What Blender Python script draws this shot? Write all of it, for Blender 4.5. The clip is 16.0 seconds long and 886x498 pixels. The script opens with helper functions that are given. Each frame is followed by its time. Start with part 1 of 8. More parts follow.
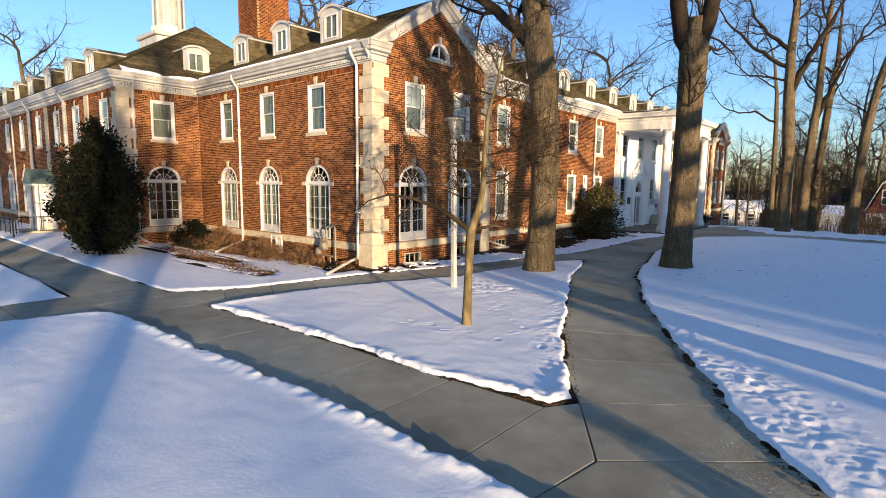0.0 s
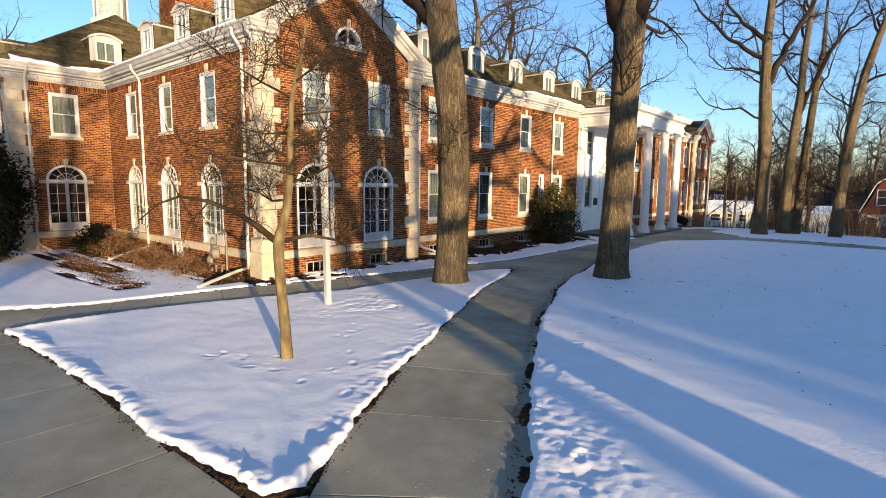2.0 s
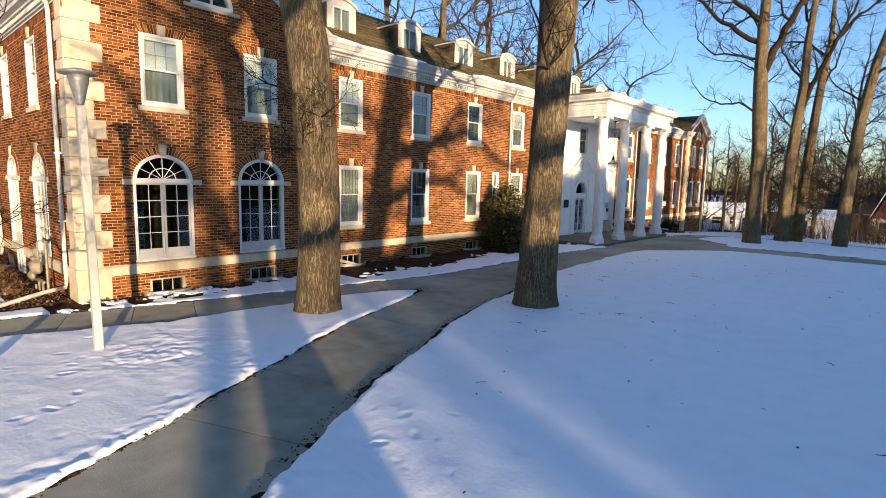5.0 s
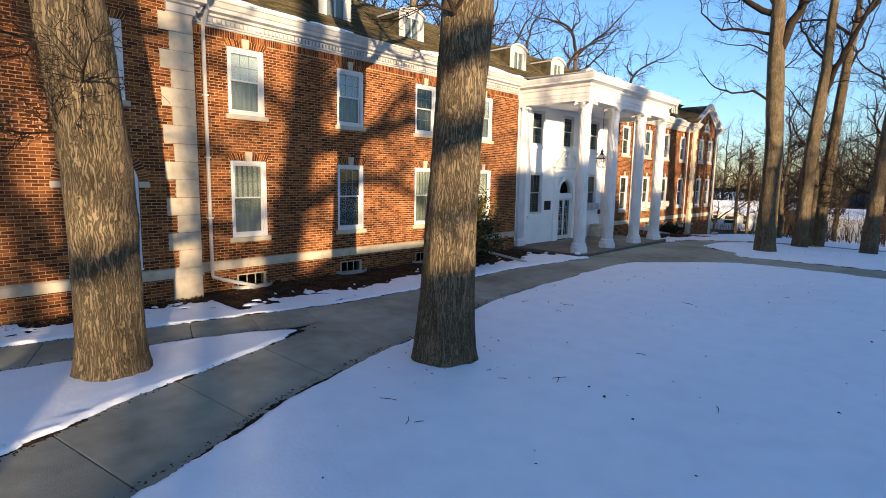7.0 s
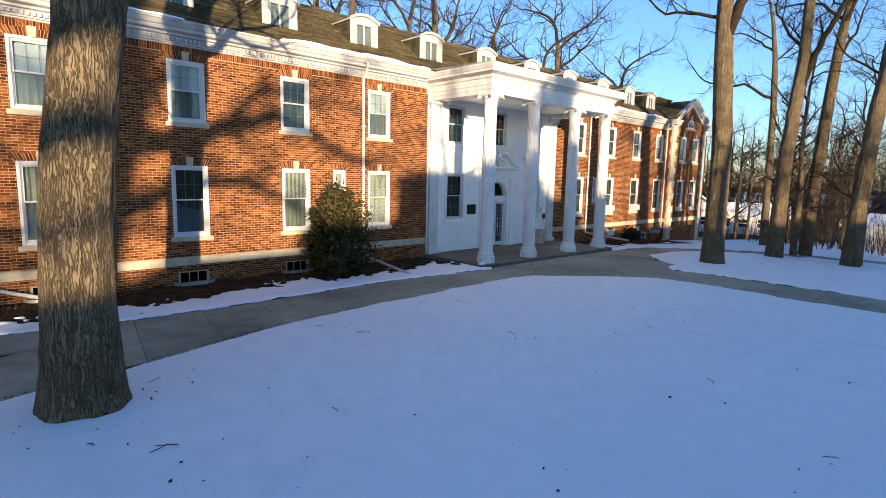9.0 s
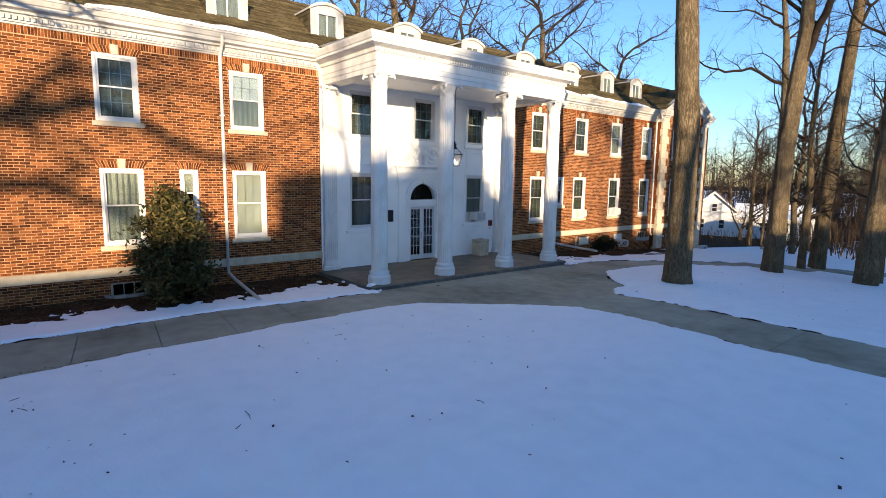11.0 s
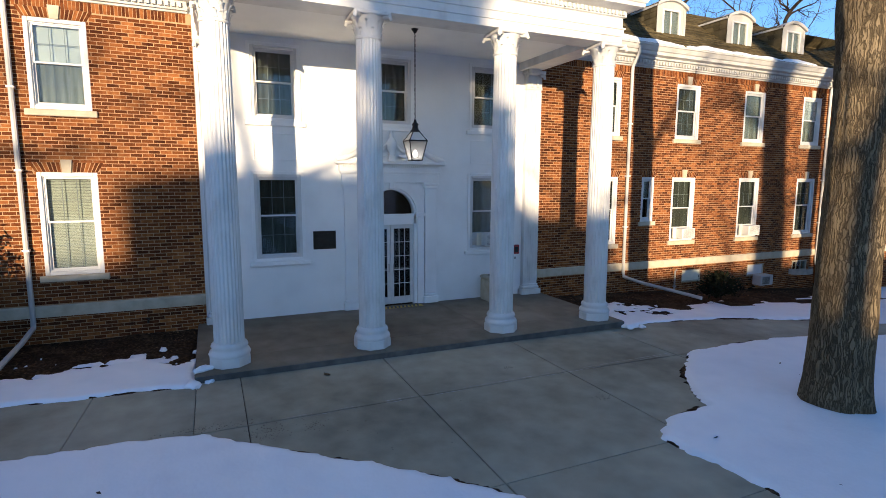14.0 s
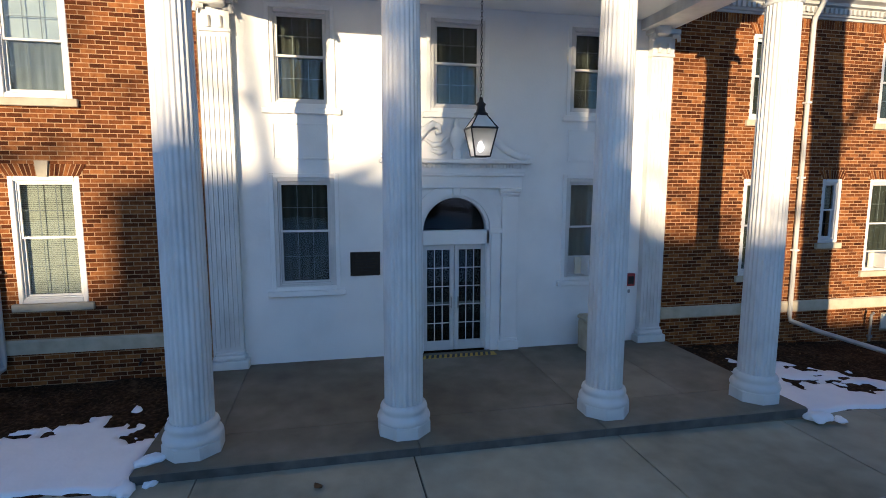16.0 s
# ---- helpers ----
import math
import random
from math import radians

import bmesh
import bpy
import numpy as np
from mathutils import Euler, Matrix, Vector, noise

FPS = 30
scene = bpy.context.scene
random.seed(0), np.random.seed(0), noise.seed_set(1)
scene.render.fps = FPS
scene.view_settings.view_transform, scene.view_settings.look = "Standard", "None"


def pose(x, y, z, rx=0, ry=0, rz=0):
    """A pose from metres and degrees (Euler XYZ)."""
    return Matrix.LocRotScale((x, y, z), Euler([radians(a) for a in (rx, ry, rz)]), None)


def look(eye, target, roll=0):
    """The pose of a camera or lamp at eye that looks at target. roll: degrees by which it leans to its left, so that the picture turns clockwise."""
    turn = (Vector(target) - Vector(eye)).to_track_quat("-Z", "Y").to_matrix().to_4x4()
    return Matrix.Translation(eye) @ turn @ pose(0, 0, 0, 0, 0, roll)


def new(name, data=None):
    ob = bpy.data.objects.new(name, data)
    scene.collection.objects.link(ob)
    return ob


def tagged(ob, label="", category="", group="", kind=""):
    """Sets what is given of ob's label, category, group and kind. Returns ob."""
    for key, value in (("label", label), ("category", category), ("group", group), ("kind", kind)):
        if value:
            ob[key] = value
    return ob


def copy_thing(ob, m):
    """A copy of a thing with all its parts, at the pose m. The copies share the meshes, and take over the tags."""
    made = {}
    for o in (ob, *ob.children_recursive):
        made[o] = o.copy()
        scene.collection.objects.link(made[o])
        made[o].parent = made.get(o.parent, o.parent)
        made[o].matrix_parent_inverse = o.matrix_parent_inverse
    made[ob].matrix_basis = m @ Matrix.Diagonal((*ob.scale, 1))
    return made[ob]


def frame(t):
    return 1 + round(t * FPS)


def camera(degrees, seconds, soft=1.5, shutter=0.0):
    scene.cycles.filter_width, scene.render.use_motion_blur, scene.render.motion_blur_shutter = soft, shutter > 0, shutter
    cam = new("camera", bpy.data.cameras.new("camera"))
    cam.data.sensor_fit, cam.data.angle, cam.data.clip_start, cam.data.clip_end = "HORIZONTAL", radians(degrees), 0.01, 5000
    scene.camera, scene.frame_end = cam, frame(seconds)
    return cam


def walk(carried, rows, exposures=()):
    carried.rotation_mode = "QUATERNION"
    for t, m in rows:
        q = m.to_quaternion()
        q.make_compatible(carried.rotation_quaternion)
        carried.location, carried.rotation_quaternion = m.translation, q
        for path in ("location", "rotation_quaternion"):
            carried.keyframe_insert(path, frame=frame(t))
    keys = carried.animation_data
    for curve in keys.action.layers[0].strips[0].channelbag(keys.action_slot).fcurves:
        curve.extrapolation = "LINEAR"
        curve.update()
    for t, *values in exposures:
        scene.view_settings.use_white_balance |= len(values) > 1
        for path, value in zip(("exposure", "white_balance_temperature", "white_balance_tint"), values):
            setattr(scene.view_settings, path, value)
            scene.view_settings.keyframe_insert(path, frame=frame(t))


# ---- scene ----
cam = camera(79.8, 16.0, soft=0.9)
PATH = [
    (0, (0.787, -0.121, 3.099), (-0.494, 1.395, 2.854), 0.7),
    (0.5, (0.86, 0.758, 3.005), (-0.423, 2.273, 2.762), 0.7),
    (1, (1.06, 1.714, 2.952), (-0.225, 3.227, 2.71), 0.7),
    (1.5, (1.397, 2.692, 2.986), (0.11, 4.203, 2.74), 0.6),
    (2, (1.84, 3.785, 3.107), (0.549, 5.293, 2.864), 0.6),
    (2.5, (2.299, 4.856, 3.039), (1.008, 6.365, 2.8), 0.6),
    (3, (2.922, 5.988, 2.989), (1.631, 7.497, 2.745), 0.6),
    (3.5, (3.236, 6.905, 3.04), (1.946, 8.414, 2.796), 0.9),
    (6, (0.844, 11.044, 3.258), (-0.484, 12.517, 2.996), 1.1),
    (6.3, (0.746, 11.877, 3.247), (-0.583, 13.348, 2.983), 1.0),
    (6.5, (0.778, 12.494, 3.242), (-0.555, 13.961, 2.98), 1.1),
    (7, (1.002, 14.02, 3.29), (-0.346, 15.476, 3.029), 1.0),
    (7.5, (1.431, 15.475, 3.329), (0.052, 16.899, 3.07), 1.0),
    (8, (2.057, 16.97, 3.384), (0.649, 18.366, 3.126), 1.0),
    (8.5, (2.911, 18.32, 3.508), (1.482, 19.693, 3.242), 1.2),
    (9, (3.712, 19.705, 3.52), (2.268, 21.063, 3.252), 1.2),
    (9.5, (4.077, 21.154, 3.514), (2.624, 22.502, 3.247), 1.2),
    (10, (4.118, 22.76, 3.527), (2.651, 24.095, 3.263), 1.1),
    (12.5, (2.394, 31.444, 3.534), (0.738, 32.533, 3.271), 0.4),
    (13, (1.66, 32.982, 3.522), (-0.044, 33.997, 3.259), 0.4),
    (13.5, (0.836, 34.331, 3.565), (-0.922, 35.247, 3.303), 0.3),
    (14, (-0.127, 35.363, 3.553), (-1.943, 36.161, 3.3), 0.2),
    (14.5, (-1.092, 36.129, 3.568), (-2.955, 36.81, 3.313), 0.2),
    (15, (-2.0, 36.74, 3.561), (-3.896, 37.325, 3.314), 0.1),
    (15.5, (-2.781, 37.119, 3.558), (-4.702, 37.62, 3.316), 0.1),
    (16, (-3.479, 37.416, 3.607), (-5.421, 37.826, 3.361), 0.1),
]
# (seconds, stops): the clip's camera darkens as it nears the white portico
EXPOSURES = [(0.0, 1.15, 5980, 20), (3.5, 1.27, 6060, 20), (10.0, 1.29, 5620, 20), (12.5, 1.19, 5580, 20), (14.0, 1.10, 5500, 20), (16.0, 0.99, 5430, 18)]
walk(cam, [(t, look(eye, target, roll)) for t, eye, target, roll in PATH], EXPOSURES)

# ---- light: low winter sun, clear sky ----
SUN_TO = Vector((-0.905, 0.425, -0.102)).normalized()     # the way the sunlight travels
elevation = math.asin(-SUN_TO.z)
world = bpy.data.worlds.new("sky")
world.use_nodes = True
scene.world = world
wn = world.node_tree
sky = wn.nodes.new("ShaderNodeTexSky")
sky.sky_type = "NISHITA"
sky.sun_disc = False
sky.sun_elevation = elevation
sky.sun_rotation = math.atan2(-SUN_TO.x, -SUN_TO.y)
sky.altitude = 200
sky.air_density, sky.dust_density, sky.ozone_density = 1.0, 0.25, 2.9
background = wn.nodes["Background"]
wn.links.new(sky.outputs[0], background.inputs[0])
background.inputs[1].default_value = 0.15
sun_data = bpy.data.lights.new("sun", "SUN")
sun_data.energy, sun_data.angle, sun_data.color = 5.0, radians(0.55), (1.0, 0.745, 0.385)
sun = new("sun", sun_data)
sun.matrix_world = Matrix.Translation((60, -30, 60)) @ SUN_TO.to_track_quat("-Z", "Y").to_matrix().to_4x4()

# ---- mesh tools ----
class Build:
    """Gathers corners and faces for one mesh."""

    def __init__(self):
        self.v, self.f, self.n = [], [], 0

    def face(self, *pts):
        self.v.extend(pts)
        self.f.append(tuple(range(self.n, self.n + len(pts))))
        self.n += len(pts)
        return self

    def box(self, x0, x1, y0, y1, z0, z1, c=0.0, back=True):
        """A box, its edges cut by c."""
        if c <= 0:
            p = [(x, y, z) for z in (z0, z1) for y in (y0, y1) for x in (x0, x1)]
            b = self.n
            self.v.extend(p)
            quads = [(0, 1, 5, 4), (1, 3, 7, 5), (2, 0, 4, 6), (4, 5, 7, 6), (0, 2, 3, 1)]
            if back:
                quads.append((3, 2, 6, 7))
            self.f.extend(tuple(b + i for i in q) for q in quads)
            self.n += 8
            return self
        bm = bmesh.new()
        bmesh.ops.create_cube(bm, size=1, matrix=Matrix.Translation(((x0 + x1) / 2, (y0 + y1) / 2, (z0 + z1) / 2)) @ Matrix.Diagonal((x1 - x0, y1 - y0, z1 - z0, 1)))
        bmesh.ops.bevel(bm, geom=bm.edges[:], offset=min(c, 0.45 * min(x1 - x0, y1 - y0, z1 - z0)), segments=1, affect="EDGES")
        return self.add(bm)

    def add(self, bm):
        bm.verts.index_update()
        b = self.n
        self.v.extend(tuple(v.co) for v in bm.verts)
        self.f.extend(tuple(b + v.index for v in f.verts) for f in bm.faces)
        self.n += len(bm.verts)
        bm.free()
        return self

    def grid(self, rows, close=False):
        """A skin over rows of points that have equal counts."""
        b, m = self.n, len(rows[0])
        for r in rows:
            self.v.extend(tuple(p) for p in r)
        for i in range(len(rows) - 1):
            for j in range(m if close else m - 1):
                k = (j + 1) % m
                self.f.append((b + i * m + j, b + i * m + k, b + (i + 1) * m + k, b + (i + 1) * m + j))
        self.n += m * len(rows)
        return self

    def lathe(self, profile, seg=24, centre=(0, 0), shape=None):
        rows = []
        for r, z in profile:
            rows.append([(centre[0] + r * (shape(a, z) if shape else 1) * math.cos(a), centre[1] + r * (shape(a, z) if shape else 1) * math.sin(a), z)
                         for a in (2 * math.pi * k / seg for k in range(seg))])
        self.grid(rows, close=True)
        for r in (rows[0][::-1], rows[-1]):
            self.face(*r)
        return self

    def tube(self, pts, radii, seg=6, cap=True):
        pts = [Vector(p) for p in pts]
        rows, side = [], None
        for i, p in enumerate(pts):
            d = (pts[min(i + 1, len(pts) - 1)] - pts[max(i - 1, 0)]).normalized()
            if side is None:
                side = d.orthogonal().normalized()
            side = (side - d * side.dot(d)).normalized()
            up = d.cross(side)
            r = radii[i] if hasattr(radii, "__len__") else radii
            rows.append([p + r * (math.cos(a) * side + math.sin(a) * up) for a in (2 * math.pi * k / seg for k in range(seg))])
        self.grid(rows, close=True)
        if cap:
            self.face(*[tuple(q) for q in rows[0][::-1]]).face(*[tuple(q) for q in rows[-1]])
        return self

    def sweep(self, profile, path, up=Vector((0, 0, 1))):
        """A closed profile of (out, up) pairs along a level path, mitred at its corners; out is to the right of the way."""
        path = [Vector(p) for p in path]
        rows = []
        for i, p in enumerate(path):
            a = (p - path[i - 1]).normalized() if i else None
            b = (path[i + 1] - p).normalized() if i < len(path) - 1 else None
            na = Vector((a.y, -a.x, 0)) if a else None
            nb = Vector((b.y, -b.x, 0)) if b else None
            if na and nb:
                n = (na + nb).normalized()
                n = n / max(0.3, n.dot(na))
            else:
                n = na or nb
            rows.append([p + n * o + up * h for o, h in profile])
        self.grid(rows, close=True)
        self.face(*[tuple(q) for q in rows[0]]).face(*[tuple(q) for q in rows[-1][::-1]])
        return self

    def mesh(self, name, mat, smooth=False):
        me = bpy.data.meshes.new(name)
        me.from_pydata([tuple(p) for p in self.v], [], self.f)
        me.materials.append(mat)
        if smooth:
            me.polygons.foreach_set("use_smooth", [True] * len(me.polygons))
        me.update()
        return me


def part(name, b, mat, parent=None, label="", smooth=False, m=None):
    """One mesh object from a Build, a bmesh or a mesh, under parent."""
    if isinstance(b, bmesh.types.BMesh):
        b = Build().add(b)
    me = b.mesh(name, mat, smooth) if isinstance(b, Build) else b
    ob = new(name, me)
    if parent is not None:
        ob.parent = parent
    if m is not None:
        ob.matrix_basis = m
    if label:
        tagged(ob, label)
    return ob


def thing(name, m, label, category, group="", kind=""):
    ob = new(name)
    ob.empty_display_size = 0.2
    ob.matrix_basis = m
    return tagged(ob, label, category, group, kind)


def smoothstep(a, b, x):
    t = np.clip((x - a) / (b - a), 0, 1)
    return t * t * (3 - 2 * t)


def value_noise(x, y, seed=0):
    """Smooth noise from -1 to 1 over arrays."""
    def corner(i, j):
        h = np.sin(i * 127.1 + j * 311.7 + seed * 74.7) * 43758.5453
        return 2 * (h - np.floor(h)) - 1
    i, j = np.floor(x), np.floor(y)
    fx, fy = x - i, y - j
    fx, fy = fx * fx * (3 - 2 * fx), fy * fy * (3 - 2 * fy)
    return (corner(i, j) * (1 - fx) + corner(i + 1, j) * fx) * (1 - fy) + (corner(i, j + 1) * (1 - fx) + corner(i + 1, j + 1) * fx) * fy


def fractal(x, y, seed=0, octaves=4):
    total, amp = 0, 1.0
    for k in range(octaves):
        total = total + amp * value_noise(x * 2 ** k, y * 2 ** k, seed + k)
        amp *= 0.5
    return total


# ---- materials ----
def material(name, colours, rough=0.7, scale=6.0, bump=0.2, bump_scale=60.0, metal=0.0, detail=6.0, stretch=(1, 1, 1), big=0.35, island=None, spec=0.5, obj_random=0.0):
    """A worn surface: colours mixed by two scales of noise, fine relief, and piece-by-piece change."""
    m = bpy.data.materials.new(name)
    m.use_nodes = True
    t = m.node_tree
    p = t.nodes["Principled BSDF"]
    p.inputs["Roughness"].default_value, p.inputs["Metallic"].default_value = rough, metal
    p.inputs["Specular IOR Level"].default_value = spec
    co = t.nodes.new("ShaderNodeTexCoord")
    mp = t.nodes.new("ShaderNodeMapping")
    mp.inputs["Scale"].default_value = stretch
    t.links.new(co.outputs["Object"], mp.inputs[0])

    def noise_node(s, d=detail):
        n = t.nodes.new("ShaderNodeTexNoise")
        n.inputs["Scale"].default_value, n.inputs["Detail"].default_value = s, d
        t.links.new(mp.outputs[0], n.inputs["Vector"])
        return n

    def maths(op, a, b):
        n = t.nodes.new("ShaderNodeMath")
        n.operation = op
        for k, v in enumerate((a, b)):
            if isinstance(v, (int, float)):
                n.inputs[k].default_value = v
            else:
                t.links.new(v, n.inputs[k])
        return n.outputs[0]

    fine, coarse = noise_node(scale), noise_node(scale * 0.13, 3.0)
    f = maths("ADD", maths("MULTIPLY", fine.outputs[0], 1 - big), maths("MULTIPLY", coarse.outputs[0], big))
    f = maths("ADD", maths("MULTIPLY", maths("SUBTRACT", f, 0.5), 2.0), 0.5)
    if island:
        g = t.nodes.new("ShaderNodeNewGeometry")
        f = maths("ADD", maths("MULTIPLY", f, 1 - island), maths("MULTIPLY", g.outputs["Random Per Island"], island))
    if obj_random:
        oi = t.nodes.new("ShaderNodeObjectInfo")
        f = maths("ADD", maths("MULTIPLY", f, 1 - obj_random), maths("MULTIPLY", oi.outputs["Random"], obj_random))
    ramp = t.nodes.new("ShaderNodeValToRGB")
    els = ramp.color_ramp.elements
    while len(els) < len(colours):
        els.new(0.5)
    for k, c in enumerate(colours):
        els[k].position = 0.12 + 0.76 * k / max(1, len(colours) - 1)
        els[k].color = (*c, 1)
    t.links.new(f, ramp.inputs[0])
    t.links.new(ramp.outputs[0], p.inputs["Base Color"])
    if bump:
        bn = noise_node(bump_scale, 5.0)
        b = t.nodes.new("ShaderNodeBump")
        b.inputs["Strength"].default_value, b.inputs["Distance"].default_value = bump, 0.02
        t.links.new(bn.outputs[0], b.inputs["Height"])
        t.links.new(b.outputs[0], p.inputs["Normal"])
    return m


def glass_material(name, tint, rough=0.02):
    m = bpy.data.materials.new(name)
    m.use_nodes = True
    t = m.node_tree
    t.nodes.remove(t.nodes["Principled BSDF"])
    clear, gloss, mix, edge, power, fres = (t.nodes.new("ShaderNode" + k) for k in ("BsdfTransparent", "BsdfGlossy", "MixShader", "LayerWeight", "Math", "MapRange"))
    clear.inputs[0].default_value = (*tint, 1)
    gloss.inputs["Roughness"].default_value = rough
    power.operation = "POWER"
    power.inputs[1].default_value = 4.6
    t.links.new(edge.outputs["Facing"], power.inputs[0])
    t.links.new(power.outputs[0], fres.inputs["Value"])
    fres.inputs["To Min"].default_value, fres.inputs["To Max"].default_value = 0.045, 1.0
    nz, bp, tc = (t.nodes.new("ShaderNode" + k) for k in ("TexNoise", "Bump", "TexCoord"))
    nz.inputs["Scale"].default_value = 1.6
    bp.inputs["Strength"].default_value, bp.inputs["Distance"].default_value = 0.12, 0.02
    t.links.new(tc.outputs["Object"], nz.inputs["Vector"])
    t.links.new(nz.outputs[0], bp.inputs["Height"])
    t.links.new(bp.outputs[0], gloss.inputs["Normal"])
    t.links.new(fres.outputs[0], mix.inputs[0])
    t.links.new(clear.outputs[0], mix.inputs[1])
    t.links.new(gloss.outputs[0], mix.inputs[2])
    t.links.new(mix.outputs[0], t.nodes["Material Output"].inputs[0])
    return m


def bark_material(name, furrow, plate, ridge):
    """Long upright bark plates with dark furrows between them, broken across."""
    m = bpy.data.materials.new(name)
    m.use_nodes = True
    t = m.node_tree
    p = t.nodes["Principled BSDF"]
    p.inputs["Roughness"].default_value, p.inputs["Specular IOR Level"].default_value = 0.95, 0.05
    co, mp, warp, add = (t.nodes.new("ShaderNode" + k) for k in ("TexCoord", "Mapping", "TexNoise", "VectorMath"))
    warp.inputs["Scale"].default_value, warp.inputs["Detail"].default_value = 5.0, 4.0
    t.links.new(co.outputs["Object"], warp.inputs["Vector"])
    add.operation = "MULTIPLY_ADD"
    add.inputs[1].default_value = (0.12, 0.12, 0.5)
    t.links.new(warp.outputs["Color"], add.inputs[0])
    t.links.new(co.outputs["Object"], add.inputs[2])
    mp.inputs["Scale"].default_value = (1, 1, 0.085)
    t.links.new(add.outputs[0], mp.inputs[0])
    cells, fine, coarse = t.nodes.new("ShaderNodeTexNoise"), t.nodes.new("ShaderNodeTexNoise"), t.nodes.new("ShaderNodeTexNoise")
    cells.inputs["Scale"].default_value, cells.inputs["Detail"].default_value = 27.0, 4.0
    t.links.new(mp.outputs[0], cells.inputs["Vector"])
    fold, ridge_line = t.nodes.new("ShaderNodeMath"), t.nodes.new("ShaderNodeMath")
    fold.operation, ridge_line.operation = "SUBTRACT", "ABSOLUTE"
    fold.inputs[1].default_value = 0.5
    t.links.new(cells.outputs[0], fold.inputs[0])
    t.links.new(fold.outputs[0], ridge_line.inputs[0])
    fine.inputs["Scale"].default_value, fine.inputs["Detail"].default_value = 60.0, 6.0
    t.links.new(mp.outputs[0], fine.inputs["Vector"])
    coarse.inputs["Scale"].default_value, coarse.inputs["Detail"].default_value = 2.2, 4.0
    t.links.new(co.outputs["Object"], coarse.inputs["Vector"])
    gap = t.nodes.new("ShaderNodeMapRange")
    gap.inputs["From Min"].default_value, gap.inputs["From Max"].default_value = -0.05, 0.085
    t.links.new(ridge_line.outputs[0], gap.inputs["Value"])
    grain = t.nodes.new("ShaderNodeMath")
    grain.operation = "MULTIPLY_ADD"
    grain.inputs[1].default_value = 0.6
    t.links.new(fine.outputs[0], grain.inputs[0])
    t.links.new(coarse.outputs[0], grain.inputs[2])
    hue = t.nodes.new("ShaderNodeMapRange")
    hue.inputs["From Min"].default_value, hue.inputs["From Max"].default_value = 0.45, 1.15
    t.links.new(grain.outputs[0], hue.inputs["Value"])
    top, mix = t.nodes.new("ShaderNodeMix"), t.nodes.new("ShaderNodeMix")
    for n in (top, mix):
        n.data_type = "RGBA"
    top.inputs[6].default_value, top.inputs[7].default_value = (*plate, 1), (*ridge, 1)
    t.links.new(hue.outputs[0], top.inputs[0])
    mix.inputs[6].default_value = (*furrow, 1)
    t.links.new(top.outputs[2], mix.inputs[7])
    t.links.new(gap.outputs[0], mix.inputs[0])
    t.links.new(mix.outputs[2], p.inputs["Base Color"])
    height, b = t.nodes.new("ShaderNodeMath"), t.nodes.new("ShaderNodeBump")
    height.operation = "MULTIPLY_ADD"
    height.inputs[1].default_value = 0.25
    t.links.new(fine.outputs[0], height.inputs[0])
    t.links.new(gap.outputs[0], height.inputs[2])
    b.inputs["Strength"].default_value, b.inputs["Distance"].default_value = 1.0, 0.045
    t.links.new(height.outputs[0], b.inputs["Height"])
    t.links.new(b.outputs[0], p.inputs["Normal"])
    return m


BRICK = material("brick", [(0.036, 0.0100, 0.005), (0.094, 0.0285, 0.0092), (0.178, 0.0580, 0.0165), (0.33, 0.130, 0.036)], 0.85, 9, 0.35, 90, island=0.55, spec=0.08)
BRICK_PIECE = material("brick piece", [(0.036, 0.0100, 0.005), (0.094, 0.0285, 0.0092), (0.178, 0.0580, 0.0165), (0.33, 0.130, 0.036)], 0.85, 9, 0.35, 90, obj_random=0.55, spec=0.08)
MORTAR = material("mortar", [(0.31, 0.190, 0.100), (0.455, 0.300, 0.165)], 0.95, 5, 0.4, 120, spec=0.08)
STONE = material("limestone", [(0.36, 0.30, 0.215), (0.47, 0.405, 0.295), (0.55, 0.48, 0.365)], 0.85, 4, 0.25, 50, spec=0.22)
WHITE = material("white paint", [(0.50, 0.49, 0.465), (0.64, 0.635, 0.61), (0.71, 0.705, 0.68)], 0.5, 3, 0.06, 40, stretch=(1, 1, 0.5))
# darker copy of the white: sun glare on the trim held down in colour
DIMWHITE = material("white paint dimmed for sunlit trim", [(0.31, 0.30, 0.275), (0.44, 0.43, 0.405), (0.53, 0.525, 0.50)], 0.55, 2.2, 0.08, 40, stretch=(1, 1, 0.45))
STUCCO = material("white painted render", [(0.73, 0.73, 0.71), (0.81, 0.81, 0.79), (0.85, 0.85, 0.83)], 0.65, 1.2, 0.12, 22)
VINYL = material("white window frame", [(0.55, 0.54, 0.52), (0.65, 0.64, 0.62)], 0.4, 3, 0.03, 30)
GRILLE = material("window grille", [(0.30, 0.295, 0.28), (0.40, 0.39, 0.37)], 0.5, 3, 0.0)
SHADE = material("roller shade", [(0.74, 0.74, 0.72), (0.82, 0.82, 0.80)], 0.8, 2, 0.05, 30)
DRAPE = material("grey drapery", [(0.20, 0.20, 0.165), (0.32, 0.315, 0.26), (0.42, 0.41, 0.35)], 0.9, 5, 0.1, stretch=(4, 1, 0.3))
# olive sheet behind panes; its colour stands in for what the glass reflects
DIM = material("olive pane tone", [(0.055, 0.052, 0.036), (0.095, 0.090, 0.066), (0.15, 0.142, 0.108)], 0.9, 4, 0.1, stretch=(3, 1, 0.4))
# white greyed for casements shaded behind storm glass; outdoor units share it
CASEMENT = material("greyed white paint", [(0.40, 0.39, 0.37), (0.52, 0.51, 0.48)], 0.5, 3, 0.05, 30)
